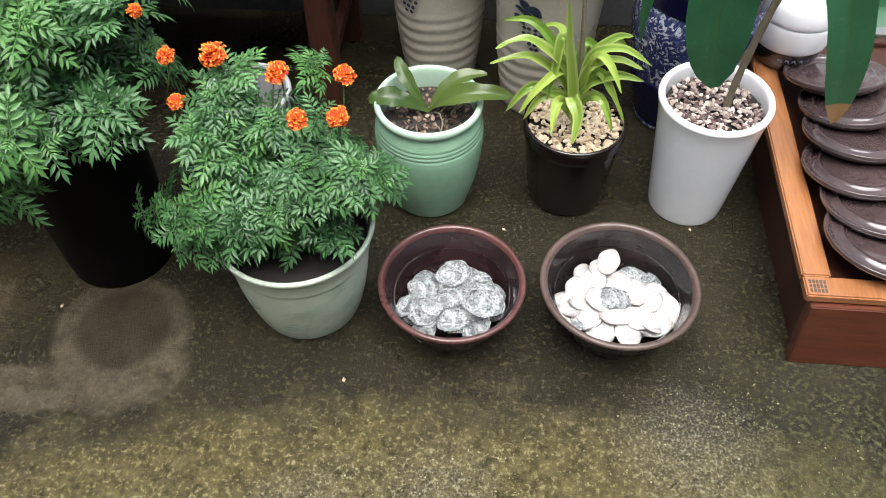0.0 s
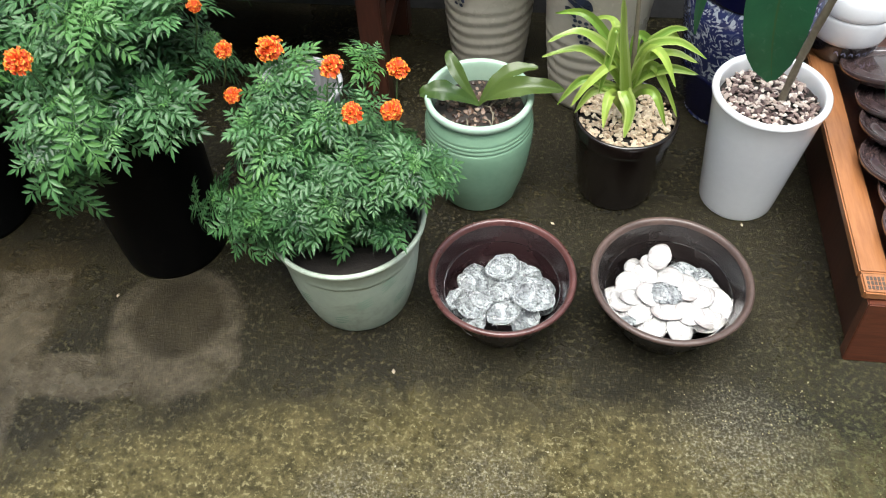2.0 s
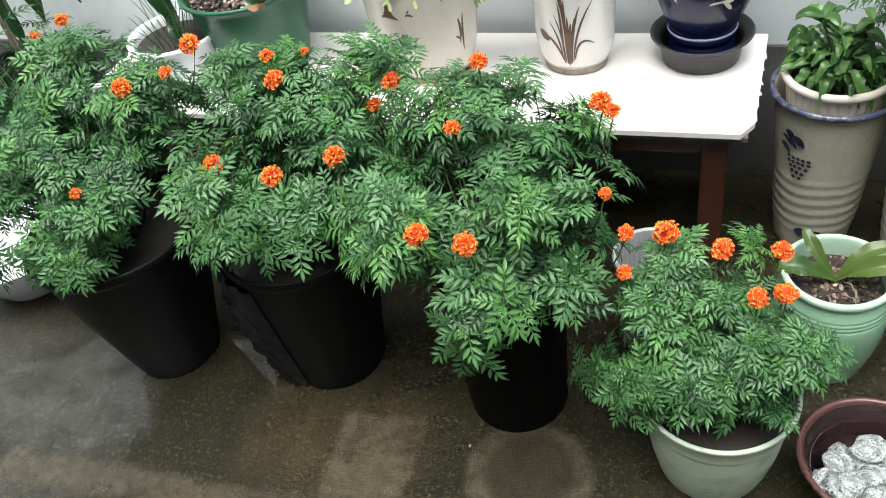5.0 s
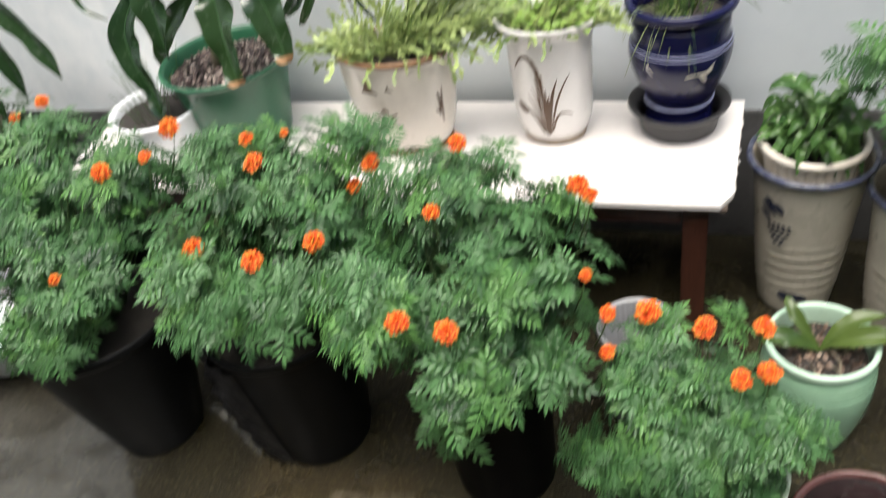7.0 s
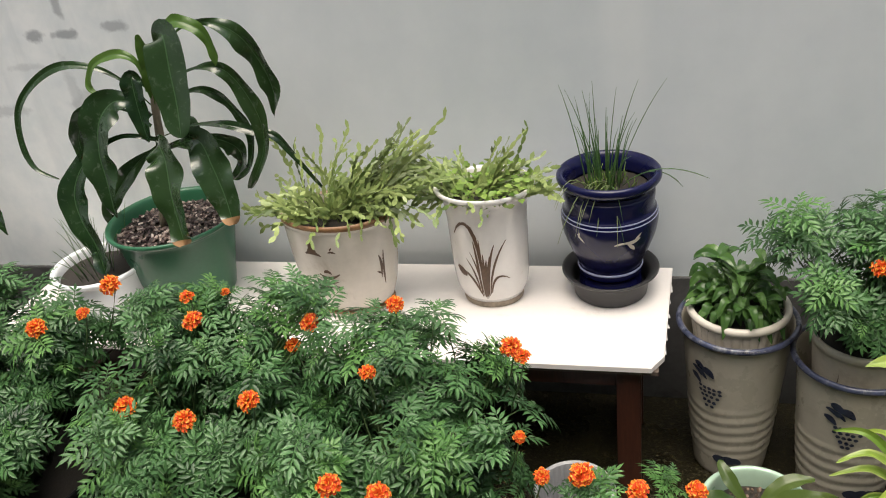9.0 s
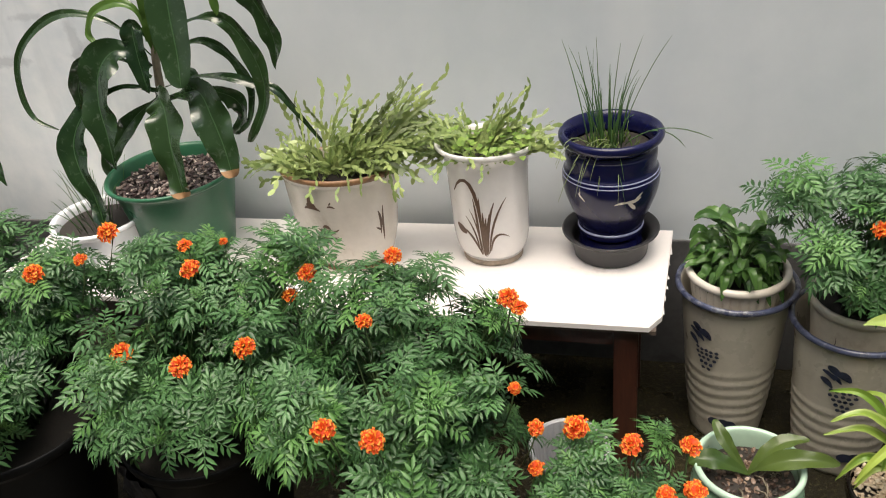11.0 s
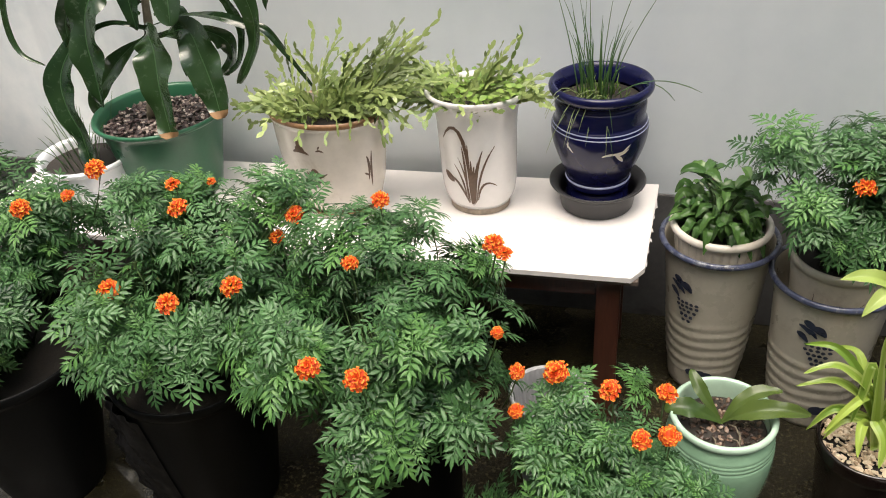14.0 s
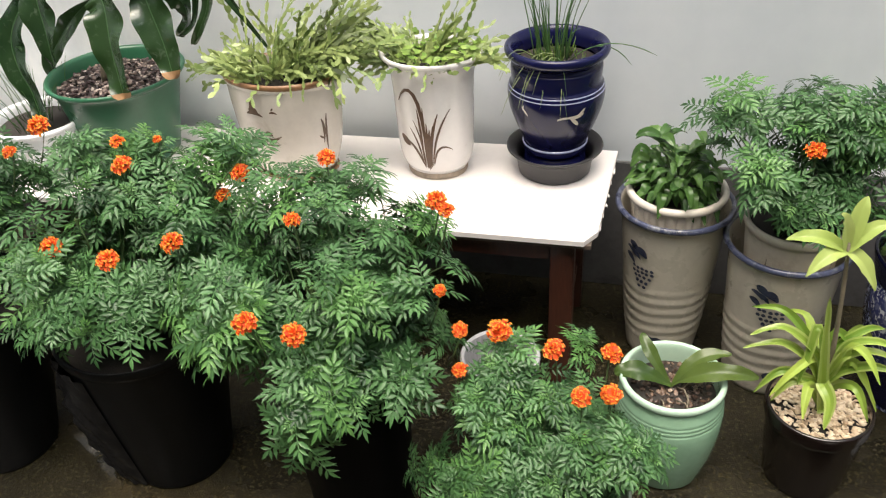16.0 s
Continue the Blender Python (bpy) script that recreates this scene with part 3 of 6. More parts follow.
def spline(pts, n):
    """Catmull-Rom through the points, n steps in all."""
    pts = [Vector(p) for p in pts]
    out = []
    for k in range(n + 1):
        u = k / n * (len(pts) - 1)
        i = min(int(u), len(pts) - 2)
        t = u - i
        a, b = pts[i], pts[i + 1]
        p, q = pts[max(i - 1, 0)], pts[min(i + 2, len(pts) - 1)]
        out.append(0.5 * (2 * a + (b - p) * t + (2 * p - 5 * a + 4 * b - q) * t * t + (3 * a - p - 3 * b + q) * t ** 3))
    return out


def strap(name, pts, width, face, mats, parent, label="", fold=0.25, wave=0.06, n=16, blunt=0.55, twist=0.0, tip=0.0, margin=False, foot=0.0, line=None, lance=False):
    """A long leaf along a curve: midrib fold, waved margins, tapered ends; mats: blade, then tip or margin."""
    line = line or bezier(pts, n)
    face = Vector(face).normalized()
    ph = rng.uniform(0, 6)
    verts, faces, idx = [], [], []
    cols = (-1.0, -0.62, -0.3, -0.035, 0.035, 0.3, 0.62, 1.0)
    for i, p in enumerate(line):
        t = i / n
        d = (line[min(i + 1, n)] - line[max(i - 1, 0)]).normalized()
        s = d.cross(face)
        if s.length < 0.05:
            s = d.cross(Vector((0, 1, 0.2)))
        s.normalize()
        if twist:
            s = Matrix.Rotation(twist * t, 3, d) @ s
        up = s.cross(d).normalized()
        w = width * 0.5 * (max(0.15, min(1.0, 0.15 + 3.2 * (t - foot))) if foot else min(1.0, 0.16 + 1.7 * t)) * max(0.03, (1 - t ** (2 / (1.05 - blunt)))) ** 0.6
        if lance:
            w = width * 0.5 * max(0.05, math.sin(math.pi * min(1.0, 0.14 + 0.86 * t)) ** 0.8)
        for c in cols:
            lift = abs(c) * fold * w + wave * width * (math.sin(t * 17 + ph + c * 1.3) + 0.6 * math.sin(t * 31 + ph * 2 - c)) * abs(c) ** 1.5 * min(1, t * 3)
            verts.append(tuple(p + s * (c * w) + up * lift))
    m = len(cols)
    for i in range(n):
        for k in range(m - 1):
            faces.append((i * m + k, i * m + k + 1, (i + 1) * m + k + 1, (i + 1) * m + k))
            idx.append(1 if (tip and i >= n * (1 - tip)) or (margin and k in (0, 6)) else 2 if k == 3 and len(mats) > 2 else 0)
    return link_mesh(name, verts, faces, mats, parent, label, True, idx)


def pebbles(name, parent, mat, radius, z, count, size, dome=0.012, label=""):
    """Loose chips heaped on the soil inside a pot."""
    base = bmesh.new()
    bmesh.ops.create_icosphere(base, subdivisions=1, radius=1)
    bv = np.array([v.co[:] for v in base.verts])
    bf = [tuple(v.index for v in f.verts) for f in base.faces]
    base.free()
    h = Heap()
    for _ in range(count):
        r = radius * math.sqrt(rng.random())
        a = rng.uniform(0, 6.2832)
        s = size * rng.uniform(0.6, 1.3)
        rot = np.array(Euler((rng.uniform(-0.6, 0.6), rng.uniform(-0.6, 0.6), rng.uniform(0, 6.28))).to_matrix())
        v = (bv * (1 + nrg.uniform(-0.22, 0.22, (len(bv), 1)))) * np.array((s, s * rng.uniform(0.55, 0.9), s * rng.uniform(0.3, 0.5)))
        h.add(v @ rot.T + np.array((r * math.cos(a), r * math.sin(a), z + dome * (1 - (r / radius) ** 2) + rng.uniform(0, size * 0.5))), bf)
    return h.link(name, mat, parent, label, False, "stuff")


def disc(name, parent, mat, radius, z, label="", dome=0.006):
    pts = [(radius, z), (radius * 0.7, z + dome * 0.5), (radius * 0.35, z + dome), (0.00005, z + dome)]
    return lathe(name, pts, mat, parent, label, 40, 1)


# ---- marigolds ----
def leaf_template(droop, seed):
    """A pinnate leaf one unit long: rachis, four pairs of toothed lance leaflets and one at the end, all in one piece."""
    r = random.Random(seed)
    verts, faces = [], []

    def drop(p):
        return (p[0], p[1], p[2] - droop * p[0] * p[0])

    pairs = 4
    xs = [0.0] + [0.20 + 0.56 * k / (pairs - 1) for k in range(pairs)] + [0.80]
    for x in xs:
        for y, z in ((0.013, 0), (-0.013, 0), (0, -0.02)):
            verts.append(drop((x, y, z)))
    for a in range(0, 3 * (len(xs) - 1), 3):
        for k in range(3):
            faces.append((a + k, a + (k + 1) % 3, a + 3 + (k + 1) % 3, a + 3 + k))

    def leaflet(root, x, y, ang, ln, w):
        i = len(verts)
        ca, sa = math.cos(ang), math.sin(ang)
        tilt, curl = r.uniform(-0.16, 0.12), r.uniform(0.0, 0.14)
        for u, v, z in ((0.0, 0.10, 0), (0.20, 0.72, 0.05), (0.38, 1.0, 0.05), (0.47, 0.84, 0.045), (0.62, 0.92, 0.04), (0.74, 0.52, 0.02), (1.0, 0.02, -0.04)):
            for side in (1, 0, -1):
                verts.append(drop((x + (u * ca - side * v * w * sa) * ln, y + (u * sa + side * v * w * ca) * ln, ((z if side else z - 0.055) + u * tilt - curl * u * u) * ln)))
        for k in range(6):
            q = i + k * 3
            faces.extend([(q, q + 1, q + 4, q + 3), (q + 1, q + 2, q + 5, q + 4)])
        faces.append((root, i, i + 1))

    for k in range(pairs):
        ln = 0.365 * (0.78 + 0.32 * math.sin(math.pi * (k + 0.9) / pairs)) * r.uniform(0.88, 1.1)
        for n, side in enumerate((1, -1)):
            leaflet(3 * (k + 1) + n, xs[k + 1] + r.uniform(-0.012, 0.012), side * 0.012, side * (1.18 - 0.13 * k + r.uniform(-0.12, 0.12)), ln, 0.150)
    leaflet(3 * (pairs + 1), 0.80, 0, r.uniform(-0.12, 0.12), 0.36, 0.16)
    return np.array(verts), faces


LEAVES = [leaf_template(d, s) for s, d in enumerate((0.06, 0.15, 0.26, 0.38, 0.10, 0.32))]
LEAF_MESH = []
for lv, lf in LEAVES:
    tmp = link_mesh("leaf", lv, lf, M_MARI)
    LEAF_MESH.append(tmp.data)
    bpy.data.objects.remove(tmp)


def basis(d, nrm):
    d = d / np.linalg.norm(d)
    s = np.cross(nrm, d)
    s = s / max(1e-6, np.linalg.norm(s))
    return np.stack((d, s, np.cross(d, s)), 1)


def flower_mesh(seed):
    """A double marigold head: four whorls of ruffled petals on a green cup."""
    r = random.Random(seed)
    h = Heap()
    for ring, (count, rad, lift, pitch) in enumerate(((22, 1.0, 0.14, 0.22), (21, 0.84, 0.27, 0.50), (18, 0.64, 0.38, 0.85), (14, 0.42, 0.46, 1.15), (10, 0.22, 0.50, 1.4), (7, 0.07, 0.46, 1.6))):
        for k in range(count):
            a = 6.2832 * (k + 0.5 * (ring % 2)) / count + r.uniform(-0.15, 0.15)
            p = pitch + r.uniform(-0.45, 0.45)
            ln, w = 0.52 * r.uniform(0.6, 1.15), 0.155 * r.uniform(0.6, 1.3)
            c, s = math.cos(a), math.sin(a)
            base_r = rad * 0.48
            verts = []
            for t, ww in ((0, 0.35), (0.55, 0.95), (0.86, 1.1), (1.0, 0.9)):
                bend = p - 0.75 * t
                x = base_r + ln * t * math.cos(bend)
                z = lift * 0.8 + ln * t * math.sin(max(-0.5, bend)) * 0.8
                for q in (-1, 0, 1):
                    ruff = (0.07 if q else -0.06) * t + (r.uniform(-0.13, 0.13) if t > 0.8 else r.uniform(-0.03, 0.03))
                    y = q * w * ww * 0.8
                    verts.append((x * c - y * s, x * s + y * c, z + ruff))
            faces, idx = [], []
            for i in range(3):
                for q in (0, 1):
                    faces.append((i * 3 + q, i * 3 + q + 1, (i + 1) * 3 + q + 1, (i + 1) * 3 + q))
                    idx.append(1 if i == 2 else 0)
            h.add(verts, faces, idx)
    ob = h.link("flower", [M_PETAL, M_PETAL_EDGE] if seed < 2 else [M_PETAL, M_PETAL_PALE], None)
    me = ob.data
    bpy.data.objects.remove(ob)
    return me


FLOWERS = [flower_mesh(s) for s in range(3)]


def cup_mesh():
    ob = lathe("calyx", [(0.05, -0.75), (0.16, -0.62), (0.30, -0.3), (0.42, 0.05), (0.46, 0.18), (0.3, 0.2)], M_STEM, None, "", 12, 2)
    me = ob.data
    bpy.data.objects.remove(ob)
    return me


CUP = cup_mesh()


def bloom(root, origin, place, size, lean=None):
    """One flower head on its stalk, at a place in the courtyard."""
    p = Vector(place) - Vector(origin)
    ob = new("flower", FLOWERS[rng.randrange(3)])
    ob.parent = root
    d = Vector(lean or (rng.uniform(-0.25, 0.25), -0.35 + rng.uniform(-0.2, 0.2), 1.0)).normalized()
    q = d.to_track_quat("Z", "Y").to_matrix().to_4x4()
    ob.matrix_basis = Matrix.Translation(p) @ q @ Matrix.Rotation(rng.uniform(0, 6.28), 4, "Z") @ Matrix.Scale(size * 0.94, 4)
    cup = new("calyx", CUP)
    cup.parent = ob
    a = p - d * size * 0.7
    b = a + Vector((-a.x * 0.12, -a.y * 0.12, -0.09))
    v, f = tube_data([a, a.lerp(b, 0.5) + Vector((0.003, 0, 0)), b], [0.0016, 0.0015, 0.0018], 5)
    link_mesh("flower_stalk", v, f, M_STEM, root)


def bud(root, origin, place):
    """An unopened flower on a thin stalk."""
    p = Vector(place) - Vector(origin)
    ob = new("bud", CUP)
    ob.parent = root
    ob.matrix_basis = Matrix.Translation(p) @ Matrix.Rotation(rng.uniform(-0.3, 0.3), 4, "X") @ Matrix.Diagonal((0.011, 0.011, 0.017, 1))
    v, f = tube_data([p + Vector((0, 0, -0.010)), p + Vector((0.004, 0.002, -0.05)), p + Vector((0, 0.004, -0.13))], [0.0012, 0.0013, 0.0016], 5)
    link_mesh("flower_stalk", v, f, M_STEM, root)


OPEN = np.array((0.0, -0.64, 0.77))


def shades(p, f):
    """Whether a leaf at p would lie over the flower at f: heads stand clear of the leaves, towards the light."""
    w = p - f
    s = float(w @ OPEN)
    return -0.012 < s < 0.22 and float(w @ w) - s * s < 0.036 ** 2


def marigold(root, soil_z, lobes, shoots, leaf_len=0.083, seed=1, singles=36, floor_z=0.0, blooms=()):
    """Bushy foliage: shoots from the soil to the surface of some lobes (centre, radii), leaves along their outer half."""
    r = random.Random(seed)
    joined, stems = Heap(), Heap()
    total = sum(l[1][0] * l[1][1] + l[1][2] ** 2 for l in lobes)
    placed = []
    for centre, radii in lobes:
        share = (radii[0] * radii[1] + radii[2] ** 2) / total
        count = int(shoots * share)
        heads = [(r.uniform(-0.5, 1.0), r.uniform(0, 6.2832), r.uniform(0.86, 1.12)) for _ in range(max(3, count // 4))]
        for _ in range(count):
            u, a, far = r.choice(heads)
            u = min(1.0, max(-0.55, u + r.gauss(0, 0.13)))
            a += r.gauss(0, 0.22)
            s = math.sqrt(1 - u * u)
            out = np.array((s * math.cos(a), s * math.sin(a), u))
            k = far * r.uniform(0.55, 1.12 + 0.20 * max(0.0, u)) * (1 + 0.13 * math.sin(a * 3 + seed) + 0.09 * math.sin(a * 7 + u * 5))
            end = np.array(centre) + out * (np.array(radii) * k + 0.022)
            if end[2] < floor_z + 0.02:
                continue
            start = np.array((r.uniform(-0.05, 0.05), r.uniform(-0.05, 0.05), soil_z))
            mid = start * 0.45 + end * 0.55 + np.array((0, 0, 0.05))
            curve = [start * (1 - t) ** 2 + 2 * mid * t * (1 - t) + end * t * t for t in (0, 0.35, 0.65, 0.85, 1)]
            v, f = tube_data(curve, [0.0032, 0.0026, 0.002, 0.0014, 0.0008], 3)
            stems.add(v, f)
            # a rosette of spreading leaves round the tip, a few young ones in its middle, others lower down
            axis = out * 0.75 + np.array((0, -0.10, 0.65)) + nrg.normal(0, 0.16, 3)
            axis = axis / np.linalg.norm(axis)
            u1 = np.cross(axis, np.array((0.31, 0.93, 0.2)))
            u1 = u1 / np.linalg.norm(u1)
            u2 = np.cross(axis, u1)
            spin, big = r.uniform(0, 6.28), r.randint(5, 6)
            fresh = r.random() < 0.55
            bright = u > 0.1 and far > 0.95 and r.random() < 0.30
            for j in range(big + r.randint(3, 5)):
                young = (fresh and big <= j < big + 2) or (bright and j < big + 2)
                ang = spin + j * 6.2832 / big + r.uniform(-0.25, 0.25)
                side = u1 * math.cos(ang) + u2 * math.sin(ang)
                t = 1.0 if j < big + 2 else r.uniform(0.55, 0.88)
                p = start * (1 - t) ** 2 + 2 * mid * t * (1 - t) + end * t * t
                d = side + axis * (r.uniform(0.05, 0.40) if j < big else 0.9 if j < big + 2 else 0.15)
                nrm = axis + nrg.normal(0, 0.14, 3)
                ln = leaf_len * (r.uniform(0.78, 1.15) if j < big else r.uniform(0.40, 0.60) if j < big + 2 else r.uniform(0.7, 1.1))
                bb, kind = basis(d, nrm), r.randrange(6)
                if p[2] + bb[2, 0] * ln - (0.06, 0.15, 0.26, 0.38, 0.10, 0.32)[kind] * ln * abs(bb[2, 2]) < floor_z:
                    continue
                tipp = p + bb[:, 0] * ln * 0.5
                if any(shades(tipp, f) for f in blooms):
                    continue
                placed.append((p, bb, ln, kind, young))
    r.shuffle(placed)
    placed.sort(key=lambda q: q[0][1] * 1.0 - q[0][2] * 0.8 + (1 if q[4] else 0))
    for i, (p, b, ln, k, young) in enumerate(placed):
        if i < singles * 3 and i % 2 == 0 and not young:
            ob = new("leaf", LEAF_MESH[k])
            ob.parent = root
            m = Matrix([list(row) for row in b]).to_4x4()
            ob.matrix_basis = Matrix.Translation(Vector(p)) @ m @ Matrix.Scale(ln, 4)
        else:
            lv, lf = LEAVES[k]
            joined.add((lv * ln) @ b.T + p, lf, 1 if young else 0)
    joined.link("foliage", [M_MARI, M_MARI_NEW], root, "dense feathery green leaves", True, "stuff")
    stems.link("shoot_growth", M_STEM, root, "", True, "stuff")


# ---- the courtyard ----
WALL_Y = 2.19


def structure(name, bm, mat, label, category):
    me = bpy.data.meshes.new(name)
    bm.to_mesh(me)
    bm.free()
    me.materials.append(mat)
    return tagged(new(name, me), label, category, "", "structure")


structure("floor", box(-4.0, 3.6, -1.1, WALL_Y, -0.12, 0.0, 0), M_FLOOR, "wet mossy concrete courtyard floor with pale grit", "floor")
wall = structure("wall_north", box(-4.0, 3.6, 0.0, 0.2, -0.12, 2.3, 0), M_WALL, "smooth grey-white painted wall with damp flaked spots", "wall")
wall.location = (0, WALL_Y, 0)
# thin dark grey band before the wall, up to 0.41 m
structure("baseboard", box(-4.0, 0.70, WALL_Y - 0.012, WALL_Y - 0.0005, 0.0, 0.41, 0.002), M_DARK_BAND, "dark grey band along the foot of the wall", "baseboard")
# both side walls stand out of view, added to limit the open sky
structure("unseen_wall_west", box(-4.2, -4.0, -1.3, WALL_Y + 0.2, -0.12, 3.4, 0), M_WALL, "unseen plain grey-white wall, added to close off the sky", "wall")
structure("unseen_wall_east", box(3.6, 3.8, -1.3, WALL_Y + 0.2, -0.12, 3.4, 0), M_WALL, "unseen plain grey-white wall, added to close off the sky", "wall")
# the south wall is unseen, added and made tall to block low skylight
structure("unseen_wall_south", box(-4.2, 3.8, -1.3, -1.1, -0.12, 3.7, 0), M_SKY_SCREEN, "unseen dull grey wall, added to hold back low skylight", "wall")


# ---- the low table ----
def low_table():
    x0, x1, y0, y1, top = -1.92, -0.15, 1.715, 2.14, 0.465
    t = thing("low_table", (0, 0, 0), "low brown wooden table with a peeling white laminate top", "table")
    bm = bmesh.new()
    c = 0.028
    ring = [(x0, y0), (x1 - c, y0), (x1, y0 + c * 1.6), (x1 + 0.022, y1), (x0, y1)]
    lo = [bm.verts.new((x, y, top - 0.014)) for x, y in ring]
    hi = [bm.verts.new((x, y, top)) for x, y in ring]
    bm.faces.new(hi)
    bm.faces.new(lo[::-1])
    for i in range(5):
        bm.faces.new((lo[i], lo[(i + 1) % 5], hi[(i + 1) % 5], hi[i]))
    bmesh.ops.bevel(bm, geom=[e for e in bm.edges if abs(e.verts[0].co.z - e.verts[1].co.z) < 1e-5 and e.verts[0].co.z > top - 0.001], offset=0.0015, segments=1, affect="EDGES")
    part("tabletop", bm, M_LAMINATE, t, "white laminate sheet, blown bright by the sky")
    part("core_board", box(x0 + 0.004, x1 - 0.012, y0 + 0.006, y1 - 0.004, top - 0.026, top - 0.015, 0.001), M_BOARD, t, "dark chipped edge of the board")
    # torn slivers of laminate along the short edge
    for k in range(7):
        y = y0 + 0.07 + k * 0.05 + rng.uniform(-0.008, 0.008)
        w, d = rng.uniform(0.015, 0.05), rng.uniform(0.003, 0.010)
        x = x1 - 0.002 + (y - y0) * 0.05
        z = top - 0.010
        link_mesh("laminate_sliver", [(x, y, z), (x + d, y + w * 0.2, z - 0.003), (x + d * 0.7, y + w, z - 0.005), (x, y + w, z), (x, y, z - 0.003), (x + d, y + w * 0.2, z - 0.006), (x + d * 0.7, y + w, z - 0.008), (x, y + w, z - 0.003)],
              [(0, 1, 2, 3), (7, 6, 5, 4), (0, 4, 5, 1), (1, 5, 6, 2), (2, 6, 7, 3), (3, 7, 4, 0)], M_LAMINATE, t, "ragged peeled sliver", False)
    zt = top - 0.028
    for x in (x0 + 0.03, x1 - 0.105):
        for y in (y0 + 0.03, y1 - 0.085):
            part("leg", box(x, x + 0.055, y, y + 0.055, 0, zt, 0.003), M_WOOD_RED, t)
    part("apron", box(x0 + 0.087, x1 - 0.107, y0 + 0.036, y0 + 0.056, zt - 0.055, zt, 0.002), M_WOOD_RED, t)
    part("apron", box(x0 + 0.087, x1 - 0.107, y1 - 0.07, y1 - 0.05, zt - 0.055, zt, 0.002), M_WOOD_RED, t)
    for x in (x0 + 0.045, x1 - 0.085):
        part("apron", box(x, x + 0.02, y0 + 0.087, y1 - 0.087, zt - 0.055, zt, 0.002), M_WOOD_RED, t)
        part("stretcher", box(x, x + 0.022, y0 + 0.087, y1 - 0.087, 0.13, 0.165, 0.002), M_WOOD_RED, t)
    part("stretcher", box(x0 + 0.087, x1 - 0.107, y1 - 0.068, y1 - 0.044, 0.22, 0.27, 0.002), M_WOOD_FRONT, t)


low_table()


# ---- pots ----
def flower_motif(parent, mat, r_at, strokes, name="brush_stroke", label=""):
    """Brush strokes laid 1 mm proud on a turned pot: each a bent line of (angle, z) with a width."""
    for pts, w in strokes:
        line = bezier([(a, z, 0) for a, z in pts], 8)
        vs = []
        for i, p in enumerate(line):
            d = (line[min(i + 1, 8)] - line[max(i - 1, 0)])
            r = r_at(p.y)
            du, dv = d.x * r, d.y
            ln = math.hypot(du, dv) or 1
            ww = w * math.sin(math.pi * (0.12 + 0.80 * i / 8)) * 0.5
            for s in (1, -1):
                a, z = p.x + s * (-dv / ln) * ww / r, p.y + s * (du / ln) * ww
                rr = r_at(z) + 0.0011
                vs.append((rr * math.cos(a), rr * math.sin(a), z))
        link_mesh(name, vs, [(2 * i, 2 * i + 1, 2 * i + 3, 2 * i + 2) for i in range(8)], mat, parent, label)


def green_pot():
    t = thing("potted_orchid", (0.033, 1.535, 0), "celadon green glazed pot with a broad-leaved plant in bark", "potted plant")
    g = lambda a, r, z: r - 0.0011 * sum(math.exp(-((z - c) / 0.0028) ** 2) for c in (0.198, 0.208, 0.218))
    lathe("pot", [(0.080, 0), (0.087, 0.004), (0.092, 0.02), (0.106, 0.08), (0.114, 0.14), (0.1155, 0.175), (0.1145, 0.192), (0.114, 0.198), (0.1135, 0.204), (0.113, 0.21), (0.112, 0.216), (0.111, 0.222), (0.104, 0.243), (0.101, 0.250), (0.101, 0.250), (0.0965, 0.250), (0.0965, 0.22)], M_CELADON, t, "", 64, 5, g, 0.004)
    lathe("rim", [(0.0985, 0.246), (0.105, 0.249), (0.1105, 0.257), (0.111, 0.264), (0.108, 0.269), (0.103, 0.270), (0.0985, 0.266), (0.096, 0.25), (0.0945, 0.215)], M_CELADON_RIM, t, "paler rolled celadon rim", 64, 4, None, 0.004)
    disc("soil", t, M_SOIL, 0.0935, 0.222)
    pebbles("bark", t, M_HUSK, 0.086, 0.222, 260, 0.0068, 0.008, "loose bark and dead roots")
    for k in range(9):
        a = rng.uniform(0, 6.28)
        p = Vector((rng.uniform(-0.05, 0.05), rng.uniform(-0.05, 0.05), 0.238))
        q = p + Vector((math.cos(a) * 0.05, math.sin(a) * 0.05, 0.0))
        v, f = tube_data([p, p.lerp(q, 0.5) + Vector((0, 0, 0.016)), q], [0.0016, 0.0018, 0.0012], 5)
        link_mesh("dead_root", v, f, M_CANE, t)
    L = lambda pts, w, face, **k: strap("leaf", pts, w, face, [M_ORCHID, M_TIP], t, "", **k)
    L([(0.0, 0, 0.235), (0.06, -0.02, 0.325), (0.17, 0.0, 0.285)], 0.044, (-0.2, -0.5, 1), fold=0.4, foot=0.12)
    L([(0.0, 0, 0.235), (0.04, 0.03, 0.32), (0.115, 0.04, 0.305)], 0.036, (-0.2, -0.3, 1), fold=0.3)
    L([(0.0, 0.0, 0.235), (-0.06, 0.03, 0.31), (-0.07, 0.07, 0.315)], 0.030, (0.3, -0.9, 0.4))
    L([(0.0, 0, 0.235), (-0.08, -0.01, 0.30), (-0.12, -0.01, 0.262)], 0.045, (-0.2, -0.5, 1))


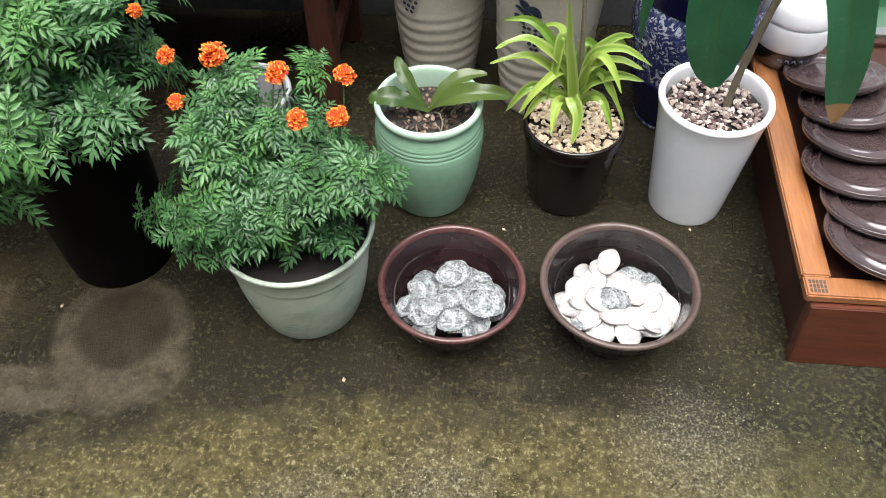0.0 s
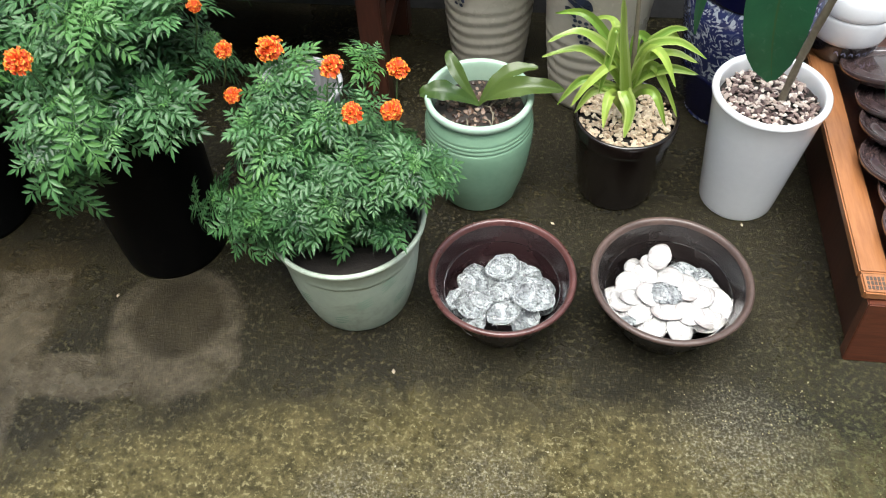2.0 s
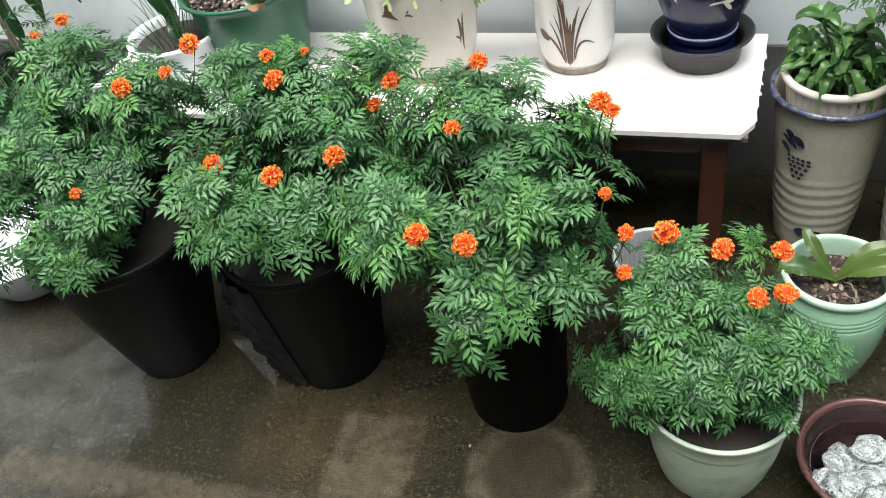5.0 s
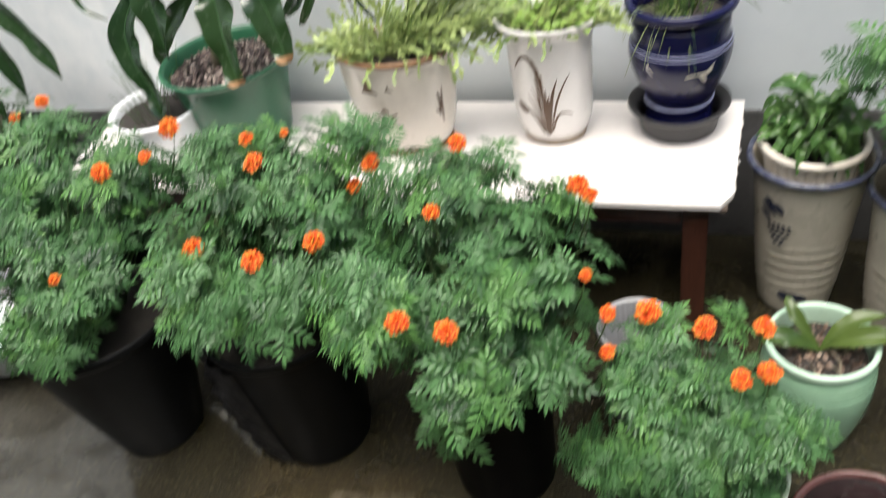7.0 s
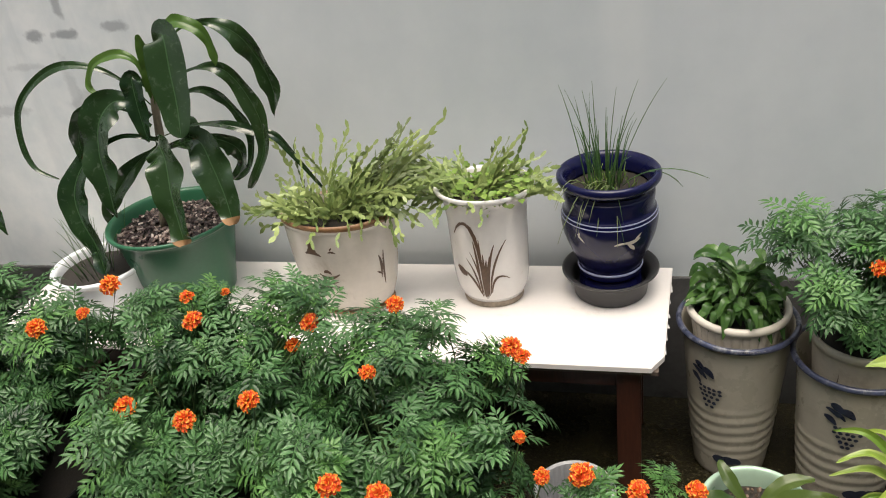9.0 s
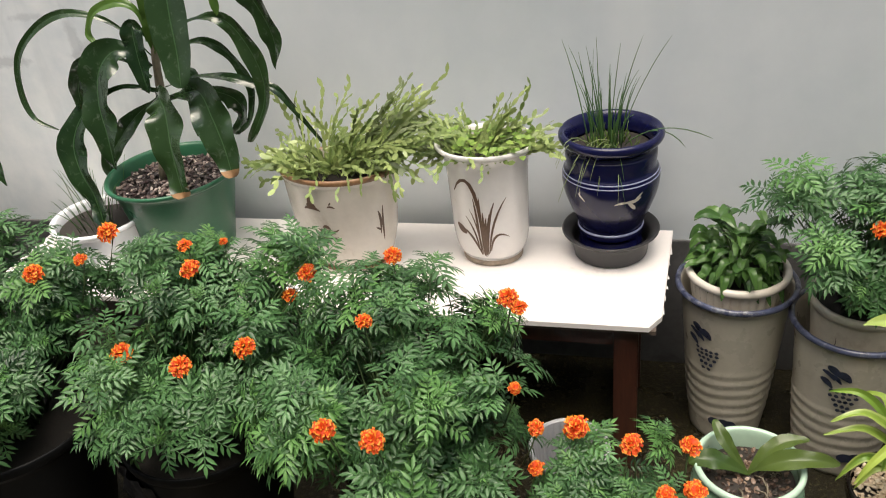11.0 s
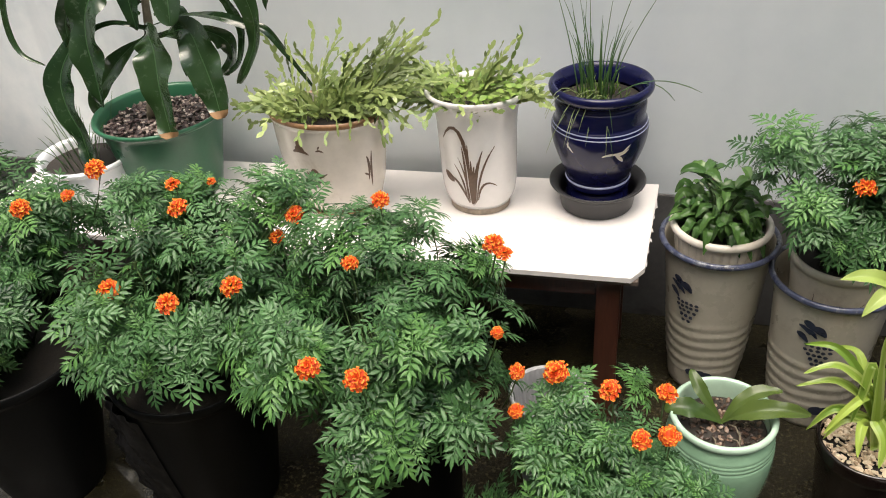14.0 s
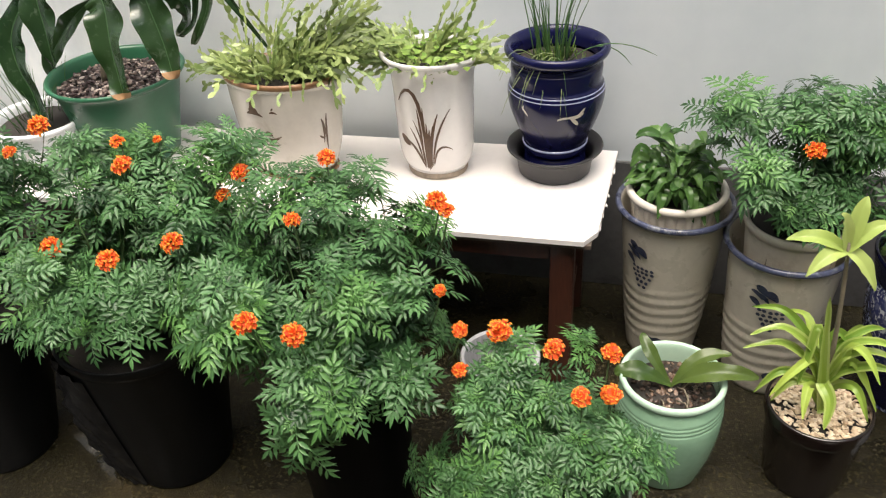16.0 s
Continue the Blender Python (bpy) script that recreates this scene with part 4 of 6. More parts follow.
def black_pot():
    t = thing("potted_dracaena", (0.335, 1.555, 0), "dark brown glazed pot of cream gravel with a lime-yellow dracaena", "potted plant")
    lathe("pot", [(0.074, 0), (0.080, 0.004), (0.084, 0.02), (0.096, 0.12), (0.101, 0.185), (0.101, 0.185), (0.1065, 0.187), (0.1075, 0.193), (0.1075, 0.212), (0.105, 0.217), (0.100, 0.216), (0.098, 0.2), (0.095, 0.17)], M_DARKPOT, t, "", 56, 4)
    disc("soil", t, M_SOIL, 0.095, 0.188)
    pebbles("gravel", t, M_CHIPS, 0.094, 0.196, 640, 0.0072, 0.008, "cream and tan stone chips")
    foot = Vector((-0.005, -0.01, 0.19))
    v, f = tube_data(bezier([foot, (0.0, -0.02, 0.35), (-0.02, -0.01, 0.55), (-0.03, -0.01, 0.63)], 8), [0.006, 0.006, 0.0055, 0.005, 0.0045, 0.004, 0.004, 0.0035, 0.003], 8)
    link_mesh("cane", v, f, M_CANE, t, "thin ringed cane")
    at = Vector((0.335, 1.555, 0))
    blades = (((0.335, 1.54, 0.212), (0.304, 1.52, 0.394), (0.285, 1.50, 0.538), 0.036), ((0.292, 1.527, 0.376), (0.221, 1.513, 0.442), (0.162, 1.50, 0.427), 0.030), ((0.285, 1.527, 0.351), (0.224, 1.513, 0.404), (0.154, 1.50, 0.393), 0.028),
              ((0.282, 1.567, 0.38), (0.23, 1.583, 0.432), (0.173, 1.60, 0.419), 0.026), ((0.289, 1.527, 0.308), (0.234, 1.513, 0.332), (0.19, 1.50, 0.277), 0.030), ((0.295, 1.527, 0.302), (0.255, 1.513, 0.304), (0.226, 1.50, 0.258), 0.028),
              ((0.335, 1.567, 0.346), (0.386, 1.583, 0.399), (0.428, 1.60, 0.395), 0.028), ((0.341, 1.527, 0.367), (0.387, 1.513, 0.404), (0.44, 1.50, 0.394), 0.030), ((0.349, 1.527, 0.337), (0.397, 1.513, 0.369), (0.445, 1.50, 0.368), 0.030),
              ((0.356, 1.527, 0.362), (0.388, 1.513, 0.332), (0.424, 1.50, 0.262), 0.026), ((0.342, 1.527, 0.396), (0.396, 1.513, 0.43), (0.453, 1.50, 0.404), 0.026), ((0.318, 1.51, 0.311), (0.331, 1.48, 0.293), (0.324, 1.45, 0.245), 0.040),
              ((0.295, 1.51, 0.303), (0.285, 1.48, 0.297), (0.281, 1.45, 0.268), 0.030), ((0.329, 1.567, 0.394), (0.366, 1.583, 0.371), (0.391, 1.60, 0.372), 0.026), ((0.288, 1.527, 0.44), (0.278, 1.513, 0.374), (0.268, 1.50, 0.31), 0.026), ((0.346, 1.51, 0.319), (0.372, 1.48, 0.334), (0.397, 1.45, 0.280), 0.030),
              ((0.31, 1.60, 0.33), (0.29, 1.65, 0.37), (0.25, 1.68, 0.35), 0.028), ((0.36, 1.60, 0.34), (0.40, 1.65, 0.35), (0.44, 1.67, 0.30), 0.028), ((0.30, 1.53, 0.36), (0.25, 1.49, 0.35), (0.215, 1.47, 0.30), 0.026), ((0.35, 1.52, 0.40), (0.375, 1.49, 0.41), (0.40, 1.46, 0.37), 0.026))
    for p, q, e, w in blades:
        b = foot + Vector((0, 0, rng.uniform(0.03, 0.10)))
        x = e[0] - p[0]
        strap("leaf", None, w * 0.70, (x * 0.6, -0.55, 0.9) if e[2] > 0.3 else (x * 0.4, -1, 0.6), [M_LIME, M_LIME_STRIPE], t, "", fold=0.5, wave=0.06, n=18, blunt=0.2, margin=rng.random() < 0.4, lance=True, twist=rng.uniform(-0.6, 0.6), line=spline([b] + [Vector(c) - at for c in (p, q, e)], 18))
    top = Vector((-0.03, -0.01, 0.61))
    for x, y, z, w in ((-0.11, -0.01, 0.02, 0.03), (-0.07, -0.05, -0.03, 0.03), (0.06, -0.02, -0.07, 0.03), (0.02, 0.03, 0.10, 0.03), (0.07, 0.02, 0.05, 0.028), (-0.03, -0.02, 0.09, 0.026)):
        e = top + Vector((x, y, z))
        strap("leaf", [top, top.lerp(e, 0.5) + Vector((0, 0, 0.035)), e], w, (0, -0.6, 1), [M_LIME_STRIPE, M_LIME], t, "", fold=0.35, n=10, lance=True)


def white_pot():
    t = thing("potted_broadleaf", (0.602, 1.548, 0), "tall tapered white ceramic pot with a broad-leaved cane plant", "potted plant")
    lathe("pot", [(0.070, 0), (0.078, 0.003), (0.081, 0.012), (0.092, 0.12), (0.105, 0.25), (0.1115, 0.288), (0.1135, 0.296), (0.111, 0.302), (0.104, 0.303), (0.099, 0.298), (0.097, 0.28), (0.096, 0.26)], M_WHITEGLAZE, t, "", 64, 4)
    disc("soil", t, M_SOIL, 0.0965, 0.268)
    pebbles("gravel", t, M_PINKCHIPS, 0.092, 0.272, 520, 0.0068, 0.008, "purple-brown and white stone chips")
    cane = bezier([(0.022, -0.005, 0.265), (0.022, -0.005, 0.36), (0.034, -0.02, 0.52), (0.058, -0.04, 0.66)], 12)
    v, f = tube_data(cane, [0.0066 + 0.0012 * (k % 2) for k in range(13)], 9)
    link_mesh("cane", v, f, M_CANE, t, "grey ringed cane")
    B = lambda pts, w, face, **k: strap("leaf", pts, w, face, [M_BIGLEAF, M_TIP, M_RIB], t, "", n=18, wave=0.035, **k)
    B([(0.055, -0.04, 0.63), (-0.08, -0.09, 0.80), (-0.10, -0.10, 0.60), (-0.042, -0.10, 0.405)], 0.125, (0.05, -1, 0.25), blunt=0.74)
    B([(0.06, -0.04, 0.62), (0.08, -0.09, 0.74), (0.145, -0.10, 0.62), (0.190, -0.10, 0.335)], 0.082, (0.0, -1, 0.3), blunt=0.78, tip=0.07, foot=0.25)
    B([(0.06, -0.04, 0.65), (0.12, -0.06, 0.55), (0.22, -0.05, 0.50), (0.36, -0.03, 0.62)], 0.07, (0.1, -0.8, 0.6))
    B([(0.05, -0.03, 0.58), (-0.08, 0.0, 0.72), (-0.19, 0.02, 0.66), (-0.165, 0.03, 0.40)], 0.034, (-0.2, -1, 0.2))
    B([(0.06, -0.04, 0.66), (0.0, 0.06, 0.80), (-0.10, 0.20, 0.80)], 0.07, (0, -0.5, 1))
    B([(0.06, -0.04, 0.66), (0.14, 0.08, 0.82), (0.24, 0.16, 0.72)], 0.07, (0, -0.5, 1))


def pale_pot():
    o = (-0.184, 1.212, 0)
    t = thing("potted_marigold", o, "pale green plastic pot with a bushy orange marigold, on the floor", "potted plant", "potted marigolds")
    lathe("pot", [(0.090, 0), (0.098, 0.003), (0.103, 0.012), (0.113, 0.05), (0.124, 0.11), (0.130, 0.165), (0.1315, 0.186), (0.1315, 0.186), (0.135, 0.19), (0.137, 0.205), (0.1425, 0.228), (0.146, 0.234), (0.147, 0.240), (0.144, 0.243), (0.138, 0.241), (0.133, 0.22), (0.128, 0.19)], M_PALE, t, "", 64, 4, None, 0.006)
    disc("soil", t, M_SOIL, 0.130, 0.204)
    rr = radius_of([(0.103, 0.012), (0.113, 0.05), (0.124, 0.11), (0.130, 0.165), (0.1315, 0.186)])
    marks = []
    for a0, z0 in ((-2.3, 0.10), (-1.75, 0.05), (-1.35, 0.11), (-0.95, 0.15), (-0.75, 0.08), (-2.75, 0.05)):
        marks += [([(a0, z0 + 0.008 * k), (a0 + 0.13, z0 + 0.008 * k + 0.009), (a0 + 0.26, z0 + 0.008 * k + 0.016)], 0.0032) for k in range(4)]
    flower_motif(t, M_CELADON_RIM, rr, marks, "raised_mark", "raised basketwork line")
    heads = (((-0.198, 1.326, 0.490), 0.025), ((-0.09, 1.273, 0.447), 0.022), ((-0.095, 1.373, 0.455), 0.024), ((-0.088, 1.250, 0.468), 0.021), ((-0.138, 1.200, 0.505), 0.021), ((-0.295, 1.315, 0.530), 0.027))
    marigold(t, 0.205, [((-0.01, 0.03, 0.335), (0.145, 0.13, 0.10)), ((-0.03, -0.06, 0.305), (0.13, 0.07, 0.06)), ((0.075, 0.0, 0.335), (0.07, 0.09, 0.07)), ((-0.02, 0.11, 0.425), (0.12, 0.07, 0.06)), ((-0.13, -0.01, 0.335), (0.085, 0.09, 0.07)), ((-0.09, 0.10, 0.405), (0.09, 0.06, 0.06)), ((0.01, -0.095, 0.285), (0.10, 0.05, 0.045))], 200, 0.052, 3, 80, 0.234, [np.array(p) - np.array(o) for p, s in heads])
    for p, s in heads:
        bloom(t, o, p, s)


def tall_bucket(name, o, prof, mat, label, lobes, shoots, seed, blooms, soil, low=0.43, buds=(), clear=()):
    t = thing(name, o, label, "potted plant", "potted marigolds")
    lathe("bucket", prof, mat, t, "", 56, 3, None, 0.006)
    disc("soil", t, M_SOIL, prof[-1][0] + 0.002, soil)
    marigold(t, soil, lobes, int(shoots * 1.05), 0.061, seed, 90, low, [np.array(p) - np.array(o) for p in [q for q, s in blooms] + list(clear)])
    for p, s in blooms:
        bloom(t, o, p, s)
    for p in buds:
        bud(t, o, p)
    return t


def bag_collar(t, prof):
    """A slack black bag hanging open round one side of the bucket, creased and dusty."""
    rad = radius_of(prof)
    seg, rows = 72, 34
    verts, faces = [], []
    for i in range(rows + 1):
        z = 0.004 + 0.37 * i / rows
        for k in range(seg):
            a = math.radians(96) + math.radians(158) * k / (seg - 1)
            side = math.sin(math.pi * k / (seg - 1)) ** 0.7
            belly = 0.060 * side * math.sin(math.pi * min(1.0, 0.16 + 0.62 * z / 0.30)) ** 0.8
            crease = 0.007 * side * (math.sin(z * 95 + 5 * math.sin(a * 6)) + 0.8 * math.sin(a * 23 + z * 60) + 0.6 * math.sin(z * 190 + a * 11))
            r = rad(min(z, 0.38)) + 0.003 + max(0.0, belly + crease)
            verts.append((r * math.cos(a), r * math.sin(a), z))
    for i in range(rows):
        for k in range(seg - 1):
            q = i * seg + k
            faces.append((q, q + 1, q + seg + 1, q + seg))
    link_mesh("plastic_bag", verts, faces, M_BAG, t, "slack creased black plastic bag, dusty")


def marigold_row():
    tall_bucket("potted_marigold", (-0.612, 1.32, 0),
                [(0.104, 0), (0.110, 0.002), (0.113, 0.01), (0.120, 0.2), (0.126, 0.38), (0.133, 0.39), (0.135, 0.41), (0.130, 0.415), (0.124, 0.40), (0.121, 0.36)], M_BLACK,
                "glossy black bucket with a large drooping marigold in bloom", [((-0.04, 0.0, 0.55), (0.21, 0.17, 0.13)), ((-0.06, -0.13, 0.48), (0.15, 0.08, 0.09)), ((0.09, -0.03, 0.50), (0.10, 0.13, 0.12)), ((0.03, 0.13, 0.64), (0.19, 0.10, 0.08)), ((-0.17, -0.02, 0.55), (0.10, 0.13, 0.10)), ((-0.12, 0.13, 0.645), (0.15, 0.09, 0.07)), ((-0.03, -0.15, 0.45), (0.15, 0.06, 0.07)), ((0.10, -0.10, 0.43), (0.08, 0.07, 0.08)), ((0.175, -0.02, 0.50), (0.085, 0.10, 0.13)), ((0.15, -0.09, 0.435), (0.085, 0.07, 0.075)), ((0.02, -0.07, 0.57), (0.10, 0.07, 0.075)), ((0.085, 0.10, 0.655), (0.10, 0.08, 0.06))], 215, 11,
                [((-0.603, 1.130, 0.637), 0.025), ((-0.682, 1.122, 0.659), 0.024), ((-0.667, 1.325, 0.730), 0.018), ((-0.415, 1.384, 0.755), 0.023), ((-0.395, 1.372, 0.745), 0.018), ((-0.660, 1.500, 0.759), 0.022), ((-0.400, 1.311, 0.615), 0.014), ((-0.362, 1.288, 0.547), 0.018), ((-0.364, 1.276, 0.460), 0.019), ((-0.836, 1.477, 0.726), 0.023), ((-0.873, 1.459, 0.681), 0.019)], 0.37, 0.32, ((-0.55, 1.47, 0.715), (-0.48, 1.44, 0.705), (-0.74, 1.45, 0.705), (-0.50, 1.25, 0.665)))
    second = tall_bucket("potted_marigold", (-1.085, 1.365, 0),
                [(0.108, 0), (0.114, 0.002), (0.118, 0.01), (0.146, 0.2), (0.172, 0.39), (0.180, 0.40), (0.183, 0.42), (0.178, 0.425), (0.168, 0.41), (0.160, 0.37)], M_GREYBLACK,
                "scuffed dark grey bucket with a bushy orange marigold", [((0.04, 0.0, 0.575), (0.19, 0.16, 0.10)), ((0.19, -0.03, 0.58), (0.10, 0.12, 0.10)), ((-0.12, -0.06, 0.555), (0.11, 0.12, 0.08)), ((0.04, 0.11, 0.675), (0.18, 0.10, 0.09)), ((0.0, -0.12, 0.525), (0.15, 0.08, 0.06)), ((0.15, 0.14, 0.715), (0.125, 0.07, 0.05)), ((-0.12, 0.12, 0.68), (0.13, 0.09, 0.08))], 212, 12,
                [((-0.879, 1.267, 0.699), 0.024), ((-1.008, 1.245, 0.661), 0.026), ((-1.175, 1.301, 0.634), 0.026), ((-1.066, 1.438, 0.747), 0.025), ((-1.095, 1.482, 0.775), 0.019), ((-1.03, 1.52, 0.765), 0.011)], 0.38, 0.45, ((-0.95, 1.48, 0.745), (-1.12, 1.33, 0.685), (-0.92, 1.36, 0.69)), ((-0.836, 1.477, 0.726), (-0.873, 1.459, 0.681)))
    bag_collar(second, [(0.118, 0.01), (0.146, 0.2), (0.172, 0.39)])
    tall_bucket("potted_marigold", (-1.530, 1.315, 0),
                [(0.100, 0), (0.106, 0.002), (0.110, 0.01), (0.155, 0.2), (0.196, 0.40), (0.204, 0.41), (0.207, 0.43), (0.201, 0.436), (0.190, 0.42), (0.182, 0.37)], M_GREYBLACK,
                "large black tapered bucket with a spreading marigold", [((-0.085, 0.035, 0.585), (0.22, 0.17, 0.10)), ((0.075, -0.005, 0.575), (0.10, 0.13, 0.09)), ((-0.09, -0.13, 0.515), (0.20, 0.10, 0.07)), ((-0.325, 0.035, 0.585), (0.13, 0.15, 0.09)), ((-0.025, 0.165, 0.69), (0.20, 0.10, 0.09)), ((-0.225, 0.205, 0.70), (0.15, 0.09, 0.09)), ((0.12, 0.13, 0.665), (0.12, 0.08, 0.07))], 215, 13,
                [((-1.388, 1.378, 0.758), 0.024), ((-1.286, 1.404, 0.781), 0.017), ((-1.26, 1.474, 0.803), 0.026), ((-1.70, 1.62, 0.78), 0.020), ((-1.45, 1.20, 0.62), 0.015), ((-1.76, 1.58, 0.76), 0.018)], 0.39, 0.43)


def stoneware_jar(o, h, rim, foot, label, seed):
    t = thing("stoneware_jar", o, label, "jar", "stoneware jars")
    k = h / 0.44

    def rad(z):
        return foot + (rim - 0.012 - foot) * (z / h) ** 0.9

    def ribs(a, r, z):
        if z < 0.05 * k or z > 0.25 * k or r < rad(z) - 0.008:
            return r
        c = 0.5 + 0.5 * math.sin((z + 0.005 * math.sin(2 * a + seed) + 0.002 * math.sin(5 * a)) * 2 * math.pi / 0.032)
        fade = min(1, (z / k - 0.05) / 0.03, (0.25 - z / k) / 0.03)
        return r + 0.0021 * c * fade

    outer = [(foot - 0.006, 0), (foot, 0.003), (foot + 0.001, 0.012)]
    outer += [(rad(z * k), z * k) for z in [0.012 + 0.006 * i for i in range(1, 68)]]
    outer += [(rim - 0.011, h - 0.022), (rim - 0.004, h - 0.014), (rim, h - 0.008), (rim, h - 0.002), (rim - 0.005, h), (rim - 0.012, h - 0.003), (rim - 0.015, h - 0.02), (rad(h - 0.16) - 0.014, h - 0.16), (rad(h - 0.25) - 0.014, h - 0.25), (0.0001, h - 0.25)]
    lathe("body", outer, M_STONEWARE, t, "grey stoneware with raked wavy ribs", 72, 1, ribs, 0.003)
    lathe("rim_band", [(rim - 0.003, h - 0.0135), (rim + 0.0012, h - 0.009), (rim + 0.0016, h - 0.004), (rim - 0.002, h + 0.0012), (rim - 0.008, h + 0.0012), (rim - 0.012, h - 0.003)], M_BLUEBAND, t, "blotchy blue-grey glazed rim", 64, 3, None, 0.003)
    # grapes and leaves in dark slip, near the top and the foot
    strokes = []
    fr = -math.pi / 2 - 0.62 + seed * 0.16
    for row, count in enumerate((5, 5, 4, 3, 2)):
        for i in range(count):
            a, z = fr + 0.06 + (i - (count - 1) / 2) * 0.105 + rng.uniform(-0.012, 0.012), h * 0.685 - 0.0135 * row + rng.uniform(-0.002, 0.002)
            strokes.append(([(a - 0.04, z), (a + 0.04, z - 0.002)], 0.0095))
    for da, dz, w in ((-0.16, 0.050, 0.022), (0.02, 0.040, 0.024), (-0.12, 0.030, 0.014), (-0.26, 0.012, 0.018), (-0.24, 0.036, 0.012)):
        strokes.append(([(fr + da - 0.10, h * 0.70 + dz + 0.006), (fr + da, h * 0.70 + dz + 0.010), (fr + da + 0.12, h * 0.70 + dz - 0.012)], w * 0.9))
    for da, w in ((0.30, 0.03), (0.50, 0.03), (0.66, 0.022)):
        strokes.append(([(fr + da - 0.15, 0.070), (fr + da, 0.078), (fr + da + 0.15, 0.062)], w))
    flower_motif(t, M_INK, lambda z: rad(z) + (0.0045 if 0.04 < z < 0.26 * k else 0.0028), strokes, "brush_stroke", "dark blue painted mark")


def ribbed_planter():
    t = thing("potted_foliage", (0.02, 1.96, 0.265), "fluted white planter of glossy green leaves, set in a stoneware jar", "potted plant")
    fl = lambda a, r, z: r - (0.0045 * (1 - abs(math.sin(a * 16))) ** 2 if 0.02 < z < 0.195 and r > 0.085 else 0)
    lathe("planter", [(0.080, 0), (0.085, 0.005), (0.095, 0.08), (0.104, 0.15), (0.110, 0.19), (0.117, 0.197), (0.120, 0.206), (0.116, 0.214), (0.107, 0.214), (0.102, 0.205), (0.100, 0.18)], M_CREAM, t, "", 256, 3, fl)
    disc("soil", t, M_SOIL, 0.1015, 0.190)
    def put(p, d, w, ln, sag):
        p, d = Vector(p), Vector(d).normalized()
        mid = p + d * ln * 0.55
        strap("leaf", None, w, (d.x * 0.3, d.y * 0.3 - 0.35, 1.0), [M_GLOSSY, M_TIP, M_RIB], t, "", fold=0.3, wave=0.05, n=8, blunt=0.25, twist=rng.uniform(-0.9, 0.9), lance=True, line=spline([p, mid, p + d * ln + Vector((0, 0, -sag))], 8))

    for k in range(150):
        a = rng.uniform(0, 6.28)
        rr = 0.085 * math.sqrt(rng.random())
        rise = rng.random()
        p = (rr * math.cos(a), rr * math.sin(a), 0.20 + 0.075 * rise)
        q = a + rng.uniform(-0.7, 0.7)
        put(p, (math.cos(q), math.sin(q), 0.10 + 0.9 * rise * rng.random()), rng.uniform(0.015, 0.026), rng.uniform(0.036, 0.058), rng.uniform(0.012, 0.05))
    for k in range(9):
        a = rng.uniform(0, 6.28)
        top = Vector((0.05 * math.cos(a), 0.05 * math.sin(a), rng.uniform(0.28, 0.345)))
        v, f = tube_data(bezier([(0, 0, 0.19), (top.x * 0.3, top.y * 0.3, 0.25), top], 5), [0.002] * 6, 4)
        link_mesh("stalk", v, f, M_STEM, t)
        for j in range(3):
            put(top, (math.cos(a + j * 2.1), math.sin(a + j * 2.1), 0.35), 0.022, 0.06, 0.02)


def leaf_blade(wd=0.17):
    """One pointed leaf a unit long along x."""
    v, f = [], []
    for t, w in ((0, 0.02), (0.18, 0.6), (0.42, 1.0), (0.68, 0.75), (0.88, 0.3), (1.0, 0.02)):
        for s in (-1, 0, 1):
            v.append((t, s * w * wd, (0.25 * wd * abs(s) * w) - 0.16 * t * t))
    for i in range(5):
        for s in (0, 1):
            f.append((i * 3 + s, i * 3 + s + 1, (i + 1) * 3 + s + 1, (i + 1) * 3 + s))
    return np.array(v), f


def crackled_planter():
    o = (0.285, 1.90, 0.235)
    t = thing("potted_marigold", o, "cracked cream planter of marigold, set in a stoneware jar", "potted plant", "potted marigolds")
    lathe("planter", [(0.085, 0), (0.090, 0.004), (0.10, 0.1), (0.108, 0.19), (0.113, 0.20), (0.116, 0.212), (0.112, 0.219), (0.104, 0.217), (0.100, 0.2), (0.098, 0.17)], M_CRACKLE, t, "", 56, 3, None, 0.006)
    strokes = []
    for k in range(16):
        a, z = -1.57 + rng.uniform(-1.2, 1.0), rng.uniform(0.08, 0.19)
        strokes.append(([(a, z), (a + rng.uniform(-0.12, 0.12), z - 0.03), (a + rng.uniform(-0.3, 0.3), z - rng.uniform(0.02, 0.08))], 0.0022))
    flower_motif(t, M_BOARD, lambda z: 0.090 + 0.018 * z / 0.19 + 0.001, strokes, "crack", "dark crack in the glaze")
    disc("soil", t, M_SOIL, 0.0995, 0.19)
    heads = (((0.272, 1.80, 0.675), 0.025), ((0.50, 1.82, 0.605), 0.020))
    marigold(t, 0.19, [((0.05, 0.0, 0.365), (0.18, 0.12, 0.11)), ((-0.085, 0.03, 0.42), (0.12, 0.08, 0.085)), ((0.13, -0.05, 0.33), (0.12, 0.09, 0.09)), ((0.04, 0.03, 0.46), (0.18, 0.09, 0.05)), ((0.0, -0.06, 0.28), (0.12, 0.06, 0.06)), ((-0.03, -0.05, 0.35), (0.13, 0.08, 0.08))], 128, 0.063, 21, 60, 0.235, [np.array(p) - np.array(o) for p, s in heads])
    for p, s in heads:
        bloom(t, o, p, s)


